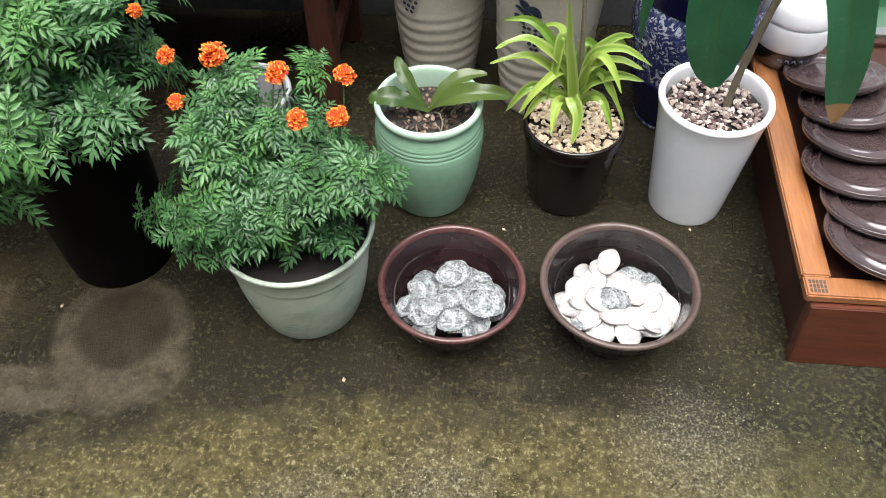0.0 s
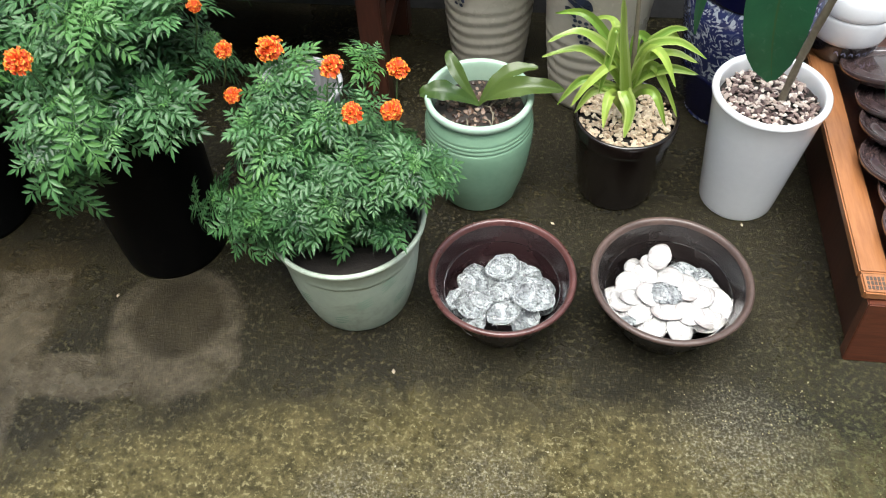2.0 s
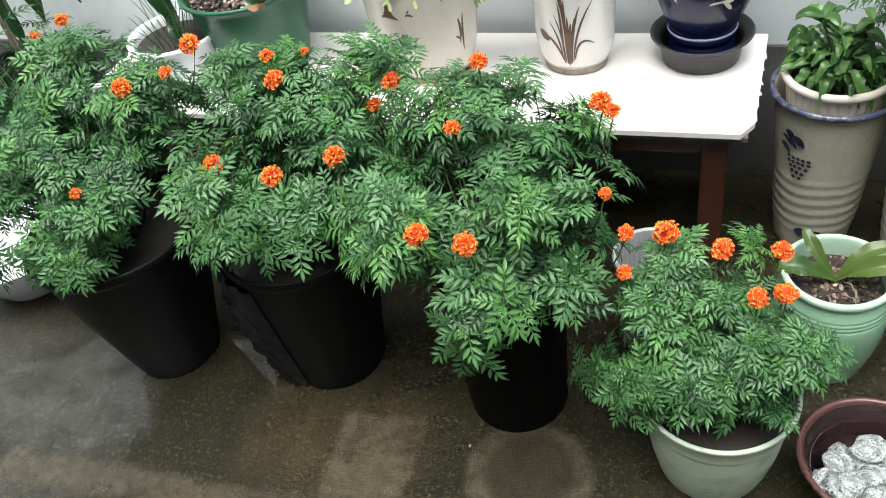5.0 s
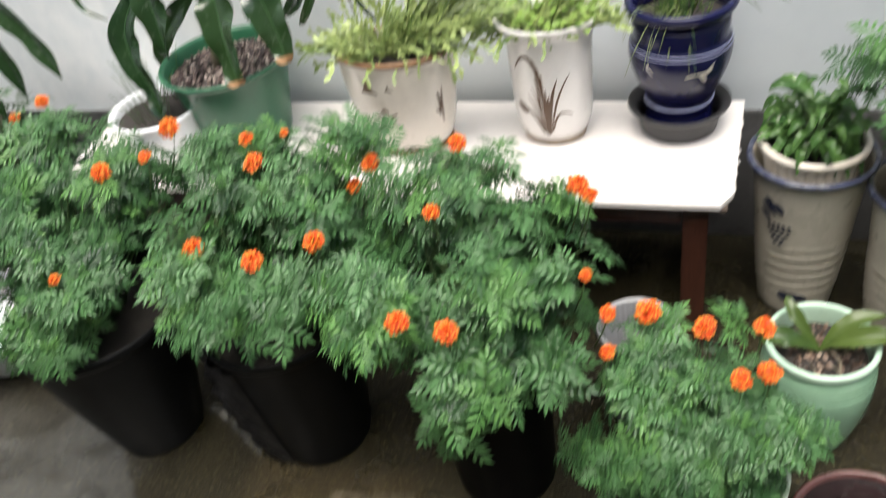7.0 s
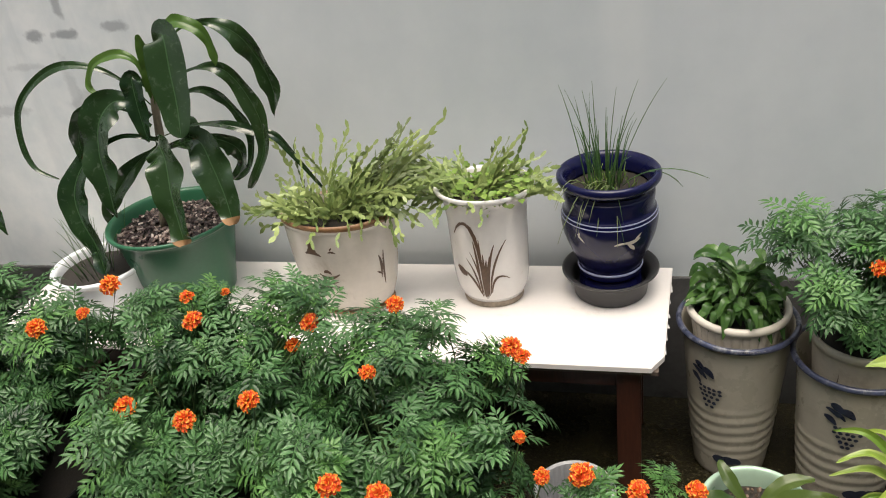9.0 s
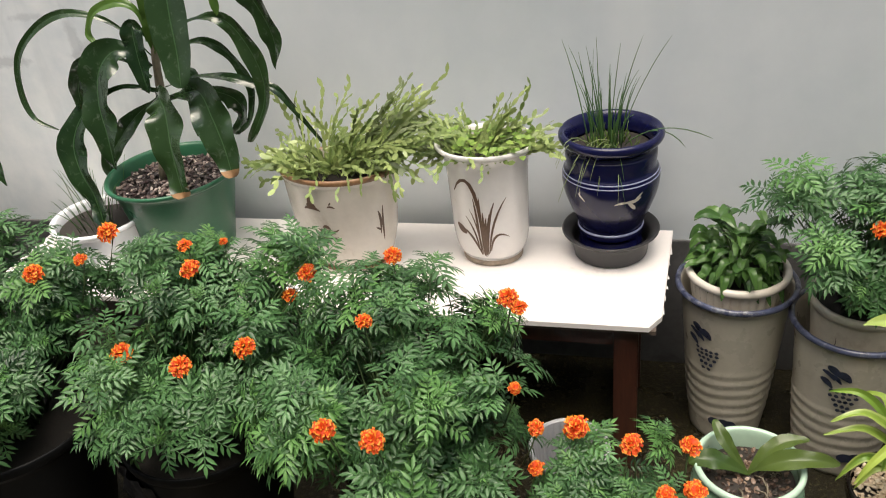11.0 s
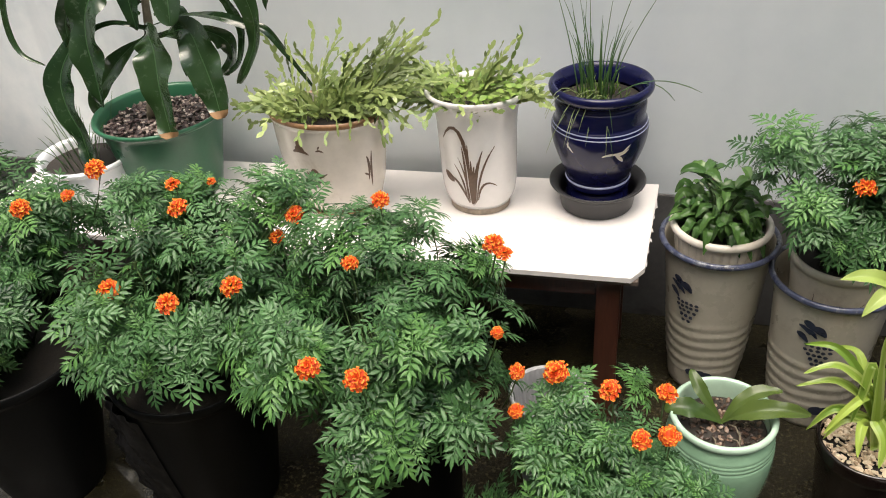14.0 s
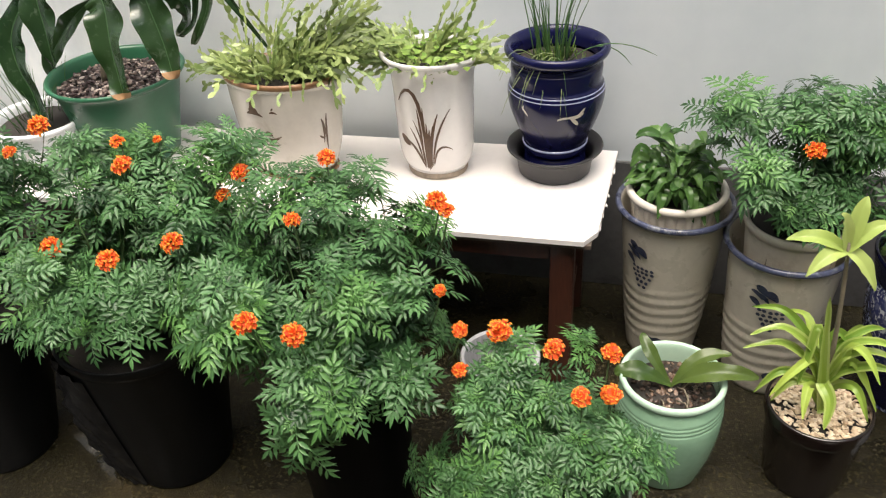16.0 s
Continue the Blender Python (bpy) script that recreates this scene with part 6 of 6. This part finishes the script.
def tall_white_pot():
    t = thing("potted_cactus", (-0.572, 1.995, TOP), "tall white pot painted with brown orchid leaves, holiday cactus", "potted plant")
    prof = [(0.070, 0), (0.074, 0.003), (0.075, 0.016), (0.074, 0.020), (0.082, 0.028), (0.090, 0.05), (0.0945, 0.09), (0.097, 0.16), (0.099, 0.232), (0.1045, 0.272), (0.115, 0.292), (0.1225, 0.299), (0.1235, 0.305), (0.119, 0.309), (0.111, 0.303), (0.101, 0.284), (0.093, 0.258)]
    lathe("pot", prof, M_WHITEPOT, t, "", 64, 4)
    lathe("foot_stain", [(0.0742, 0.001), (0.0762, 0.006), (0.0762, 0.013), (0.0752, 0.0165)], M_STAIN, t, "earthy stain round the foot", 48, 2)
    disc("soil", t, M_SOIL, 0.0985, 0.281)
    f = -math.pi / 2 - 0.02
    rr = radius_of(prof[3:12])
    s = []
    for x0, x1, z1, x2, z2, w in ((-0.06, -0.12, 0.15, -0.22, 0.195, 0.010), (-0.02, -0.06, 0.15, -0.07, 0.20, 0.010), (0.02, 0.02, 0.12, 0.08, 0.145, 0.012), (0.04, 0.06, 0.13, 0.30, 0.185, 0.012), (0.06, 0.16, 0.14, 0.62, 0.195, 0.009), (0.08, 0.20, 0.12, 0.66, 0.088, 0.010), (-0.08, -0.16, 0.11, -0.46, 0.145, 0.008), (-0.04, -0.10, 0.12, -0.34, 0.165, 0.007), (-0.02, 0.0, 0.10, 0.0, 0.16, 0.013), (0.0, 0.0, 0.08, 0.16, 0.155, 0.008)):
        s.append(([(f + x0 * 1.9, 0.032 + abs(x0) * 0.25), (f + x1 * 1.15, z1), (f + x2, z2)], w * 0.60))
    s += [([(f - 0.04, 0.05), (f - 0.02, 0.26), (f - 0.42, 0.27), (f - 0.80, 0.205)], 0.010), ([(f - 0.10, 0.04), (f - 0.36, 0.12), (f - 0.70, 0.105)], 0.007), ([(f - 0.80, 0.118), (f - 0.64, 0.106), (f - 0.50, 0.096)], 0.020)]
    flower_motif(t, M_BRUSH, rr, s, "brush_stroke", "brown brushed orchid leaf")
    oval(t, 0.85, 1.03)
    cactus(t, 0.300, 0.095, [((-0.06, 0.0), 3.0, 0.80, 0.6, 7, 0.12, 32), ((-0.075, -0.02), 3.3, 0.35, 0.5, 5, 0.20, 20), ((0.0, 0.0), 0.2, 1.0, 0.8, 5, 0.12, 34), ((0.02, 0.01), 0.1, 1.2, 0.25, 8, 0.03, 6), ((0.06, 0.0), 0.0, 0.60, 0.6, 5, 0.14, 34), ((0.0, -0.05), -1.6, 0.45, 0.8, 3, 0.25, 12)], 0.021, 8)
    h = Heap()
    lv, lf = leaf_blade(0.42)
    for k in range(170):
        a, q = rng.uniform(0, 6.28), 0.105 * math.sqrt(rng.random())
        p = np.array((q * math.cos(a) + 0.02, q * math.sin(a), 0.302 + 0.04 * rng.random()))
        h.add((lv * rng.uniform(0.012, 0.022)) @ basis(nrg.normal(0, 1, 3) * np.array((1, 1, 0.4)), np.array((0, -0.2, 1.0)) + nrg.normal(0, 0.3, 3)).T + p, lf)
    h.link("clover", M_MOSS, t, "bright low clover", True, "stuff")


def blue_pot():
    t = thing("potted_chives", (-0.280, 2.030, TOP), "cobalt blue glazed urn of chives on a dark grey saucer", "potted plant")
    lathe("saucer", [(0.082, 0), (0.088, 0.002), (0.090, 0.008), (0.094, 0.035), (0.098, 0.052), (0.112, 0.062), (0.1185, 0.068), (0.117, 0.072), (0.108, 0.068), (0.094, 0.056), (0.088, 0.03), (0.084, 0.008), (0.0001, 0.007)], M_SAUCER, t, "dark grey plastic saucer", 64, 3)
    lathe("urn", [(0.070, 0.008), (0.075, 0.012), (0.076, 0.04), (0.072, 0.052), (0.070, 0.060), (0.078, 0.068), (0.079, 0.080), (0.076, 0.088), (0.080, 0.10), (0.095, 0.135), (0.109, 0.175), (0.115, 0.208), (0.1145, 0.226), (0.111, 0.238), (0.107, 0.244), (0.106, 0.252), (0.1075, 0.270), (0.107, 0.284), (0.101, 0.290), (0.102, 0.297), (0.117, 0.309), (0.122, 0.318), (0.121, 0.327), (0.114, 0.332), (0.106, 0.327), (0.098, 0.312), (0.095, 0.29)], M_COBALT, t, "", 72, 4)
    lathe("light_line", [(0.1142, 0.2255), (0.1152, 0.2272), (0.1136, 0.2292)], M_COBALT_LIGHT, t, "", 64, 2)
    lathe("light_line", [(0.1118, 0.2345), (0.1125, 0.2362), (0.1104, 0.2385)], M_COBALT_LIGHT, t, "", 64, 2)
    lathe("light_line", [(0.0778, 0.0800), (0.0800, 0.0835), (0.0775, 0.0868)], M_COBALT_LIGHT, t, "", 64, 2)
    disc("soil", t, M_SOIL, 0.0965, 0.284)
    rr = radius_of([(0.076, 0.088), (0.080, 0.10), (0.095, 0.135), (0.109, 0.175), (0.115, 0.208), (0.1145, 0.226)])
    f = -math.pi / 2 + 0.42
    flower_motif(t, M_CREAM, rr, [([(f - 0.28, 0.188), (f - 0.12, 0.196), (f + 0.02, 0.19)], 0.006), ([(f - 0.05, 0.194), (f + 0.12, 0.188), (f + 0.28, 0.200)], 0.010), ([(f, 0.19), (f + 0.12, 0.178), (f + 0.18, 0.168)], 0.009), ([(f + 0.1, 0.19), (f + 0.2, 0.20), (f + 0.30, 0.212)], 0.006), ([(f - 1.05, 0.21), (f - 0.98, 0.20), (f - 0.9, 0.19)], 0.005), ([(f - 1.0, 0.215), (f - 1.03, 0.20)], 0.004)], "brush_stroke", "cream brush mark")
    for k in range(58):
        a, q = rng.uniform(0, 6.28), 0.042 * math.sqrt(rng.random())
        b = Vector((q * math.cos(a) - 0.012, q * math.sin(a), 0.286))
        if k < 13:
            # limp blades over the front of the rim
            e = Vector((rng.uniform(-0.115, -0.02) if k < 10 else rng.uniform(0.02, 0.10), rng.uniform(-0.15, -0.12), rng.uniform(0.17, 0.30)))
            c = b.lerp(e, 0.6) + Vector((0, 0, rng.uniform(0.07, 0.13)))
        else:
            ht = rng.uniform(0.20, 0.27) if k > 46 else rng.uniform(0.07, 0.19)
            lean = (b.x + 0.012) * 1.4 + rng.gauss(0, 0.018)
            e = b + Vector((lean * ht / 0.2 * (1.6 if k > 46 else 0.7), rng.uniform(-0.03, 0.03), ht))
            c = b.lerp(e, 0.55) + Vector((-lean * 0.25, 0, 0.02))
        v, fc = tube_data(bezier([b, c, e], 6), [0.0013, 0.0014, 0.0013, 0.0012, 0.0010, 0.0007, 0.0003], 4)
        link_mesh("blade", v, fc, M_STRAW if k < 11 else M_CHIVE, t)
    h = Heap()
    for k in range(60):
        a, q = rng.uniform(0, 6.28), 0.058 * math.sqrt(rng.random())
        b = Vector((q * math.cos(a), q * math.sin(a), 0.288))
        e = b + Vector((rng.uniform(-0.02, 0.02), rng.uniform(-0.02, 0.02), rng.uniform(0.012, 0.04)))
        v, fc = tube_data([b, b.lerp(e, 0.5) + Vector((0.003, 0, 0)), e], [0.0015, 0.0013, 0.0003], 3)
        h.add(v, fc)
    h.link("short_growth", M_MOSS, t, "short yellow-green shoots", True, "stuff")
    for e in ((0.225, -0.02, 0.315), (0.17, 0.03, 0.27)):
        v, fc = tube_data(bezier([(0.03, 0, 0.288), (0.11, -0.01, 0.37), e], 8), [0.0012] * 8 + [0.0004], 4)
        link_mesh("blade", v, fc, M_CHIVE, t)


def corn_plant():
    o = Vector((-1.427, 1.985, TOP))
    t = thing("potted_corn_plant", o, "tapered green plastic pot with a tall drooping corn plant", "potted plant")
    lathe("pot", [(0.112, 0), (0.117, 0.003), (0.121, 0.02), (0.142, 0.12), (0.160, 0.205), (0.165, 0.217), (0.176, 0.224), (0.179, 0.231), (0.175, 0.236), (0.166, 0.231), (0.160, 0.215), (0.153, 0.19)], M_GREENTUB, t, "", 64, 3, None, 0.008)
    disc("soil", t, M_SOIL, 0.157, 0.200)
    pebbles("gravel", t, M_MIXED, 0.149, 0.203, 720, 0.0078, 0.010, "dark and pale stone chips")
    W = lambda pts: [Vector(p) - o for p in pts]
    cane = spline(W([(-1.455, 1.975, 0.665), (-1.417, 1.975, 0.81), (-1.393, 1.975, 0.895), (-1.38, 1.975, 0.985), (-1.366, 1.975, 1.07), (-1.354, 1.975, 1.14)]), 14)
    v, f = tube_data(cane, [0.0135 - 0.0005 * k + 0.001 * (k % 2) for k in range(15)], 10)
    link_mesh("cane", v, f, M_CANE, t, "ringed cane")

    def L(pts, w, face=(0, -1, 0.35), mat=M_CORN, wave=0.10, blunt=0.58, foot=0.1, **k):
        strap("leaf", None, w, face, [mat, M_TIP, M_RIB], t, "", n=44, fold=0.30, wave=wave, twist=rng.uniform(-0.25, 0.25), foot=foot, blunt=blunt, line=spline(W(pts), 44), **k)

    L([(-1.35, 1.975, 1.06), (-1.315, 1.96, 1.162), (-1.273, 1.93, 1.193), (-1.264, 1.905, 1.115), (-1.257, 1.885, 1.041), (-1.254, 1.86, 0.970)], 0.100, blunt=0.72, foot=0.2, wave=0.025)
    L([(-1.378, 1.97, 1.01), (-1.354, 1.96, 1.11), (-1.351, 1.95, 1.195)], 0.036, (0.3, -1, 0.2), M_CORN_LIGHT)
    L([(-1.368, 1.965, 1.02), (-1.335, 1.958, 1.10), (-1.338, 1.95, 1.165)], 0.034, (-0.3, -1, 0.2), M_CORN_LIGHT)
    L([(-1.378, 1.96, 1.052), (-1.377, 1.954, 1.126), (-1.42, 1.948, 1.151), (-1.486, 1.942, 1.131), (-1.513, 1.936, 1.079), (-1.479, 1.93, 1.05)], 0.025, (0.2, -0.8, 0.6), M_CORN_LIGHT, blunt=0.3)
    L([(-1.382, 1.97, 1.014), (-1.426, 1.965, 1.07), (-1.492, 1.96, 1.115), (-1.589, 1.955, 1.127), (-1.678, 1.95, 1.09), (-1.75, 1.945, 1.019), (-1.771, 1.94, 0.928), (-1.753, 1.935, 0.863), (-1.689, 1.93, 0.835)], 0.023, (0.3, -0.8, 0.5), blunt=0.3)
    L([(-1.384, 1.96, 0.99), (-1.413, 1.945, 1.031), (-1.458, 1.93, 1.039), (-1.502, 1.915, 0.995), (-1.519, 1.9, 0.921), (-1.513, 1.885, 0.845), (-1.51, 1.87, 0.752)], 0.096, foot=0.16, blunt=0.68)
    L([(-1.42, 2.0, 0.949), (-1.497, 2.007, 0.995), (-1.595, 2.015, 0.986), (-1.661, 2.022, 0.919), (-1.675, 2.03, 0.845)], 0.060, (0.3, -0.9, 0.3), foot=0.3)
    L([(-1.383, 1.95, 0.933), (-1.465, 1.93, 0.95), (-1.559, 1.91, 0.908), (-1.62, 1.89, 0.825), (-1.616, 1.87, 0.747), (-1.579, 1.85, 0.668), (-1.568, 1.83, 0.608)], 0.078, (0.2, -1, 0.25), foot=0.22, wave=0.09)
    L([(-1.419, 2.0, 0.894), (-1.49, 1.995, 0.85), (-1.56, 1.99, 0.784), (-1.616, 1.985, 0.706), (-1.585, 1.98, 0.619)], 0.052, (0.2, -1, 0.2))
    L([(-1.39, 1.97, 0.90), (-1.372, 1.935, 0.925), (-1.345, 1.905, 0.895), (-1.332, 1.868, 0.804), (-1.315, 1.84, 0.691)], 0.098, (0, -1, 0.2), tip=0.05, foot=0.14, blunt=0.76)
    L([(-1.385, 1.96, 0.90), (-1.311, 1.928, 0.927), (-1.240, 1.906, 0.943), (-1.208, 1.884, 0.886), (-1.182, 1.862, 0.815), (-1.166, 1.84, 0.750)], 0.090, (0.1, -1, 0.25), tip=0.07, foot=0.2, blunt=0.74)
    L([(-1.365, 1.97, 1.039), (-1.4, 1.957, 1.093), (-1.402, 1.943, 1.033), (-1.393, 1.93, 0.932)], 0.056, (0.3, -1, 0.2), foot=0.2)
    L([(-1.336, 1.98, 1.12), (-1.296, 1.978, 1.196), (-1.255, 1.976, 1.212), (-1.203, 1.974, 1.191), (-1.182, 1.972, 1.147), (-1.18, 1.97, 1.105)], 0.034, (-0.2, -0.8, 0.6), M_CORN_LIGHT, blunt=0.4)
    L([(-1.337, 1.99, 1.12), (-1.27, 2.0, 1.187), (-1.202, 2.01, 1.199), (-1.137, 2.02, 1.166), (-1.101, 2.03, 1.1), (-1.084, 2.04, 1.02), (-1.1, 2.05, 0.945)], 0.066, (-0.3, -0.9, 0.5), foot=0.3)
    L([(-1.35, 1.98, 1.044), (-1.261, 1.98, 1.095), (-1.18, 1.98, 1.097), (-1.132, 1.98, 1.043), (-1.105, 1.98, 0.956), (-1.118, 1.98, 0.877), (-1.177, 1.98, 0.78)], 0.056, (-0.3, -1, 0.3), foot=0.2, blunt=0.4)
    L([(-1.375, 2.0, 1.002), (-1.287, 2.005, 1.036), (-1.228, 2.01, 1.026), (-1.181, 2.015, 0.972), (-1.162, 2.02, 0.897), (-1.193, 2.025, 0.816), (-1.243, 2.03, 0.781)], 0.030, (-0.3, -1, 0.3), blunt=0.4)
    L([(-1.384, 1.99, 0.925), (-1.291, 1.992, 0.951), (-1.209, 1.993, 0.948), (-1.137, 1.995, 0.929), (-1.083, 1.997, 0.912), (-1.035, 1.998, 0.844), (-0.986, 2.0, 0.768)], 0.026, (-0.3, -0.6, 0.8), blunt=0.4)
    L([(-1.397, 2.01, 0.889), (-1.327, 2.018, 0.907), (-1.258, 2.026, 0.897), (-1.216, 2.034, 0.869), (-1.216, 2.042, 0.823), (-1.254, 2.05, 0.771)], 0.058, (-0.2, -1, 0.3), foot=0.25)
    L([(-1.382, 2.0, 0.948), (-1.307, 2.0, 0.959), (-1.308, 2.0, 0.891), (-1.336, 2.0, 0.787)], 0.045, (0, -1, 0.3), foot=0.2)


def white_basin():
    t = thing("potted_grass", (-1.62, 1.885, TOP), "shallow white ceramic bowl with sparse grass blades", "potted plant")
    lathe("bowl", [(0.070, 0), (0.076, 0.003), (0.085, 0.02), (0.112, 0.09), (0.122, 0.128), (0.129, 0.134), (0.130, 0.141), (0.124, 0.145), (0.114, 0.138), (0.108, 0.11)], M_WHITEGLAZE, t, "", 56, 3)
    disc("soil", t, M_SOIL, 0.1105, 0.118)
    for k in range(30):
        a, q = rng.uniform(0, 6.28), 0.08 * rng.random()
        b = Vector((q * math.cos(a), q * math.sin(a), 0.12))
        e = b + Vector((math.cos(a) * rng.uniform(0.02, 0.10), math.sin(a) * 0.05, rng.uniform(0.06, 0.16)))
        v, f = tube_data(bezier([b, b.lerp(e, 0.5) + Vector((0, 0, 0.03)), e], 5), [0.0012, 0.0012, 0.0011, 0.001, 0.0008, 0.0003], 4)
        link_mesh("blade", v, f, M_CHIVE, t)


def far_corn_plant():
    o = Vector((-2.28, 1.97, 0))
    t = thing("potted_corn_plant", o, "dark pot with a broad-leaved corn plant beside the table", "potted plant")
    lathe("pot", [(0.10, 0), (0.105, 0.003), (0.12, 0.2), (0.14, 0.42), (0.146, 0.43), (0.146, 0.45), (0.136, 0.448), (0.13, 0.42)], M_GREYBLACK, t, "", 48, 3)
    disc("soil", t, M_SOIL, 0.132, 0.425)
    v, f = tube_data(bezier([(0, 0, 0.42), (0.01, 0, 0.7), (0, 0, 0.95)], 6), [0.012] * 7, 8)
    link_mesh("cane", v, f, M_CANE, t, "ringed cane")
    W = lambda pts: [Vector(p) - o for p in pts]
    for pts, w in (([(-2.27, 1.95, 0.93), (-2.15, 1.90, 1.04), (-2.02, 1.88, 0.92), (-2.01, 1.87, 0.64)], 0.085), ([(-2.27, 1.95, 0.86), (-2.18, 1.88, 0.98), (-2.10, 1.85, 0.84), (-2.09, 1.84, 0.60)], 0.08), ([(-2.27, 1.97, 0.90), (-2.12, 1.95, 1.00), (-1.93, 1.91, 0.86), (-1.88, 1.89, 0.69)], 0.075), ([(-2.28, 1.95, 0.92), (-2.40, 1.9, 1.05), (-2.48, 1.88, 0.7)], 0.08)):
        strap("leaf", W(pts), w, (0, -1, 0.3), [M_CORN, M_TIP], t, "", n=28, fold=0.32, wave=0.07, foot=0.15)


def white_tray():
    t = thing("basin", (-2.14, 1.50, 0), "white enamel basin standing behind the black buckets", "basin")
    lathe("basin", [(0.10, 0), (0.106, 0.003), (0.115, 0.015), (0.165, 0.10), (0.19, 0.15), (0.203, 0.155), (0.204, 0.161), (0.19, 0.160), (0.16, 0.10), (0.11, 0.018), (0.0001, 0.016)], M_WHITEGLAZE, t, "", 56, 3)


def litter():
    h = Heap()
    for k in range(16):
        x, y = rng.uniform(-1.0, 0.9), rng.uniform(0.55, 1.55)
        s = rng.uniform(0.003, 0.007)
        a = rng.uniform(0, 6.28)
        c, d = math.cos(a) * s, math.sin(a) * s
        h.add([(x + c, y + d, 0.001), (x - d * 0.6, y + c * 0.6, 0.001), (x - c, y - d, 0.001), (x + d * 0.6, y - c * 0.6, 0.001), (x, y, 0.003 + s * 0.3)], [(0, 1, 4), (1, 2, 4), (2, 3, 4), (3, 0, 4)])
    ob = h.link("litter", M_CHIPS, None, "pale shell chips and petals fallen on the floor", False, "stuff")
    tagged(ob, category="litter")


def grit():
    """Small stones worn out of the concrete, in clusters where the algae is worn."""
    h = Heap()
    for k in range(150):
        cx, cy = rng.choice(((-0.10, 0.74), (0.10, 0.82), (0.56, 0.95), (0.3, 0.72), (0.9, 0.85)))
        cx, cy = rng.gauss(cx, 0.11), rng.gauss(cy, 0.06)
        spread = rng.uniform(0.015, 0.05)
        for _ in range(rng.randint(10, 30)):
            x, y = rng.gauss(cx, spread), rng.gauss(cy, spread * 0.8)
            s = 0.0009 + 0.0024 * rng.random() ** 2
            a = rng.uniform(0, 6.28)
            c, d, q = math.cos(a) * s, math.sin(a) * s, rng.uniform(0.5, 0.9)
            h.add([(x + c, y + d, -0.0005), (x - d * q, y + c * q, -0.0005), (x - c, y - d, -0.0005), (x + d * q, y - c * q, -0.0005), (x + c * 0.3, y + d * 0.3, s * 0.45), (x - c * 0.35, y - d * 0.35, s * 0.4)], [(0, 1, 4), (1, 5, 4), (1, 2, 5), (2, 3, 5), (3, 4, 5), (3, 0, 4)])
    ob = h.link("grit", M_GRIT, None, "pale grit worn out of the mossy concrete floor", False, "stuff")
    tagged(ob, category="grit")


green_pot()
black_pot()
white_pot()
pale_pot()
marigold_row()
stoneware_jar((0.02, 1.96, 0), 0.44, 0.140, 0.088, "tall grey stoneware jar with raked ribs and blue grapes", 0)
stoneware_jar((0.275, 1.885, 0), 0.405, 0.142, 0.098, "wide grey stoneware jar with a blue rim", 2)
ribbed_planter()
crackled_planter()
blue_white_jar()
ribbed_pot()
bowls()
bench()
lids()
white_crock()
cream_pot()
tall_white_pot()
blue_pot()
corn_plant()
white_basin()
far_corn_plant()
white_tray()
litter()
grit()
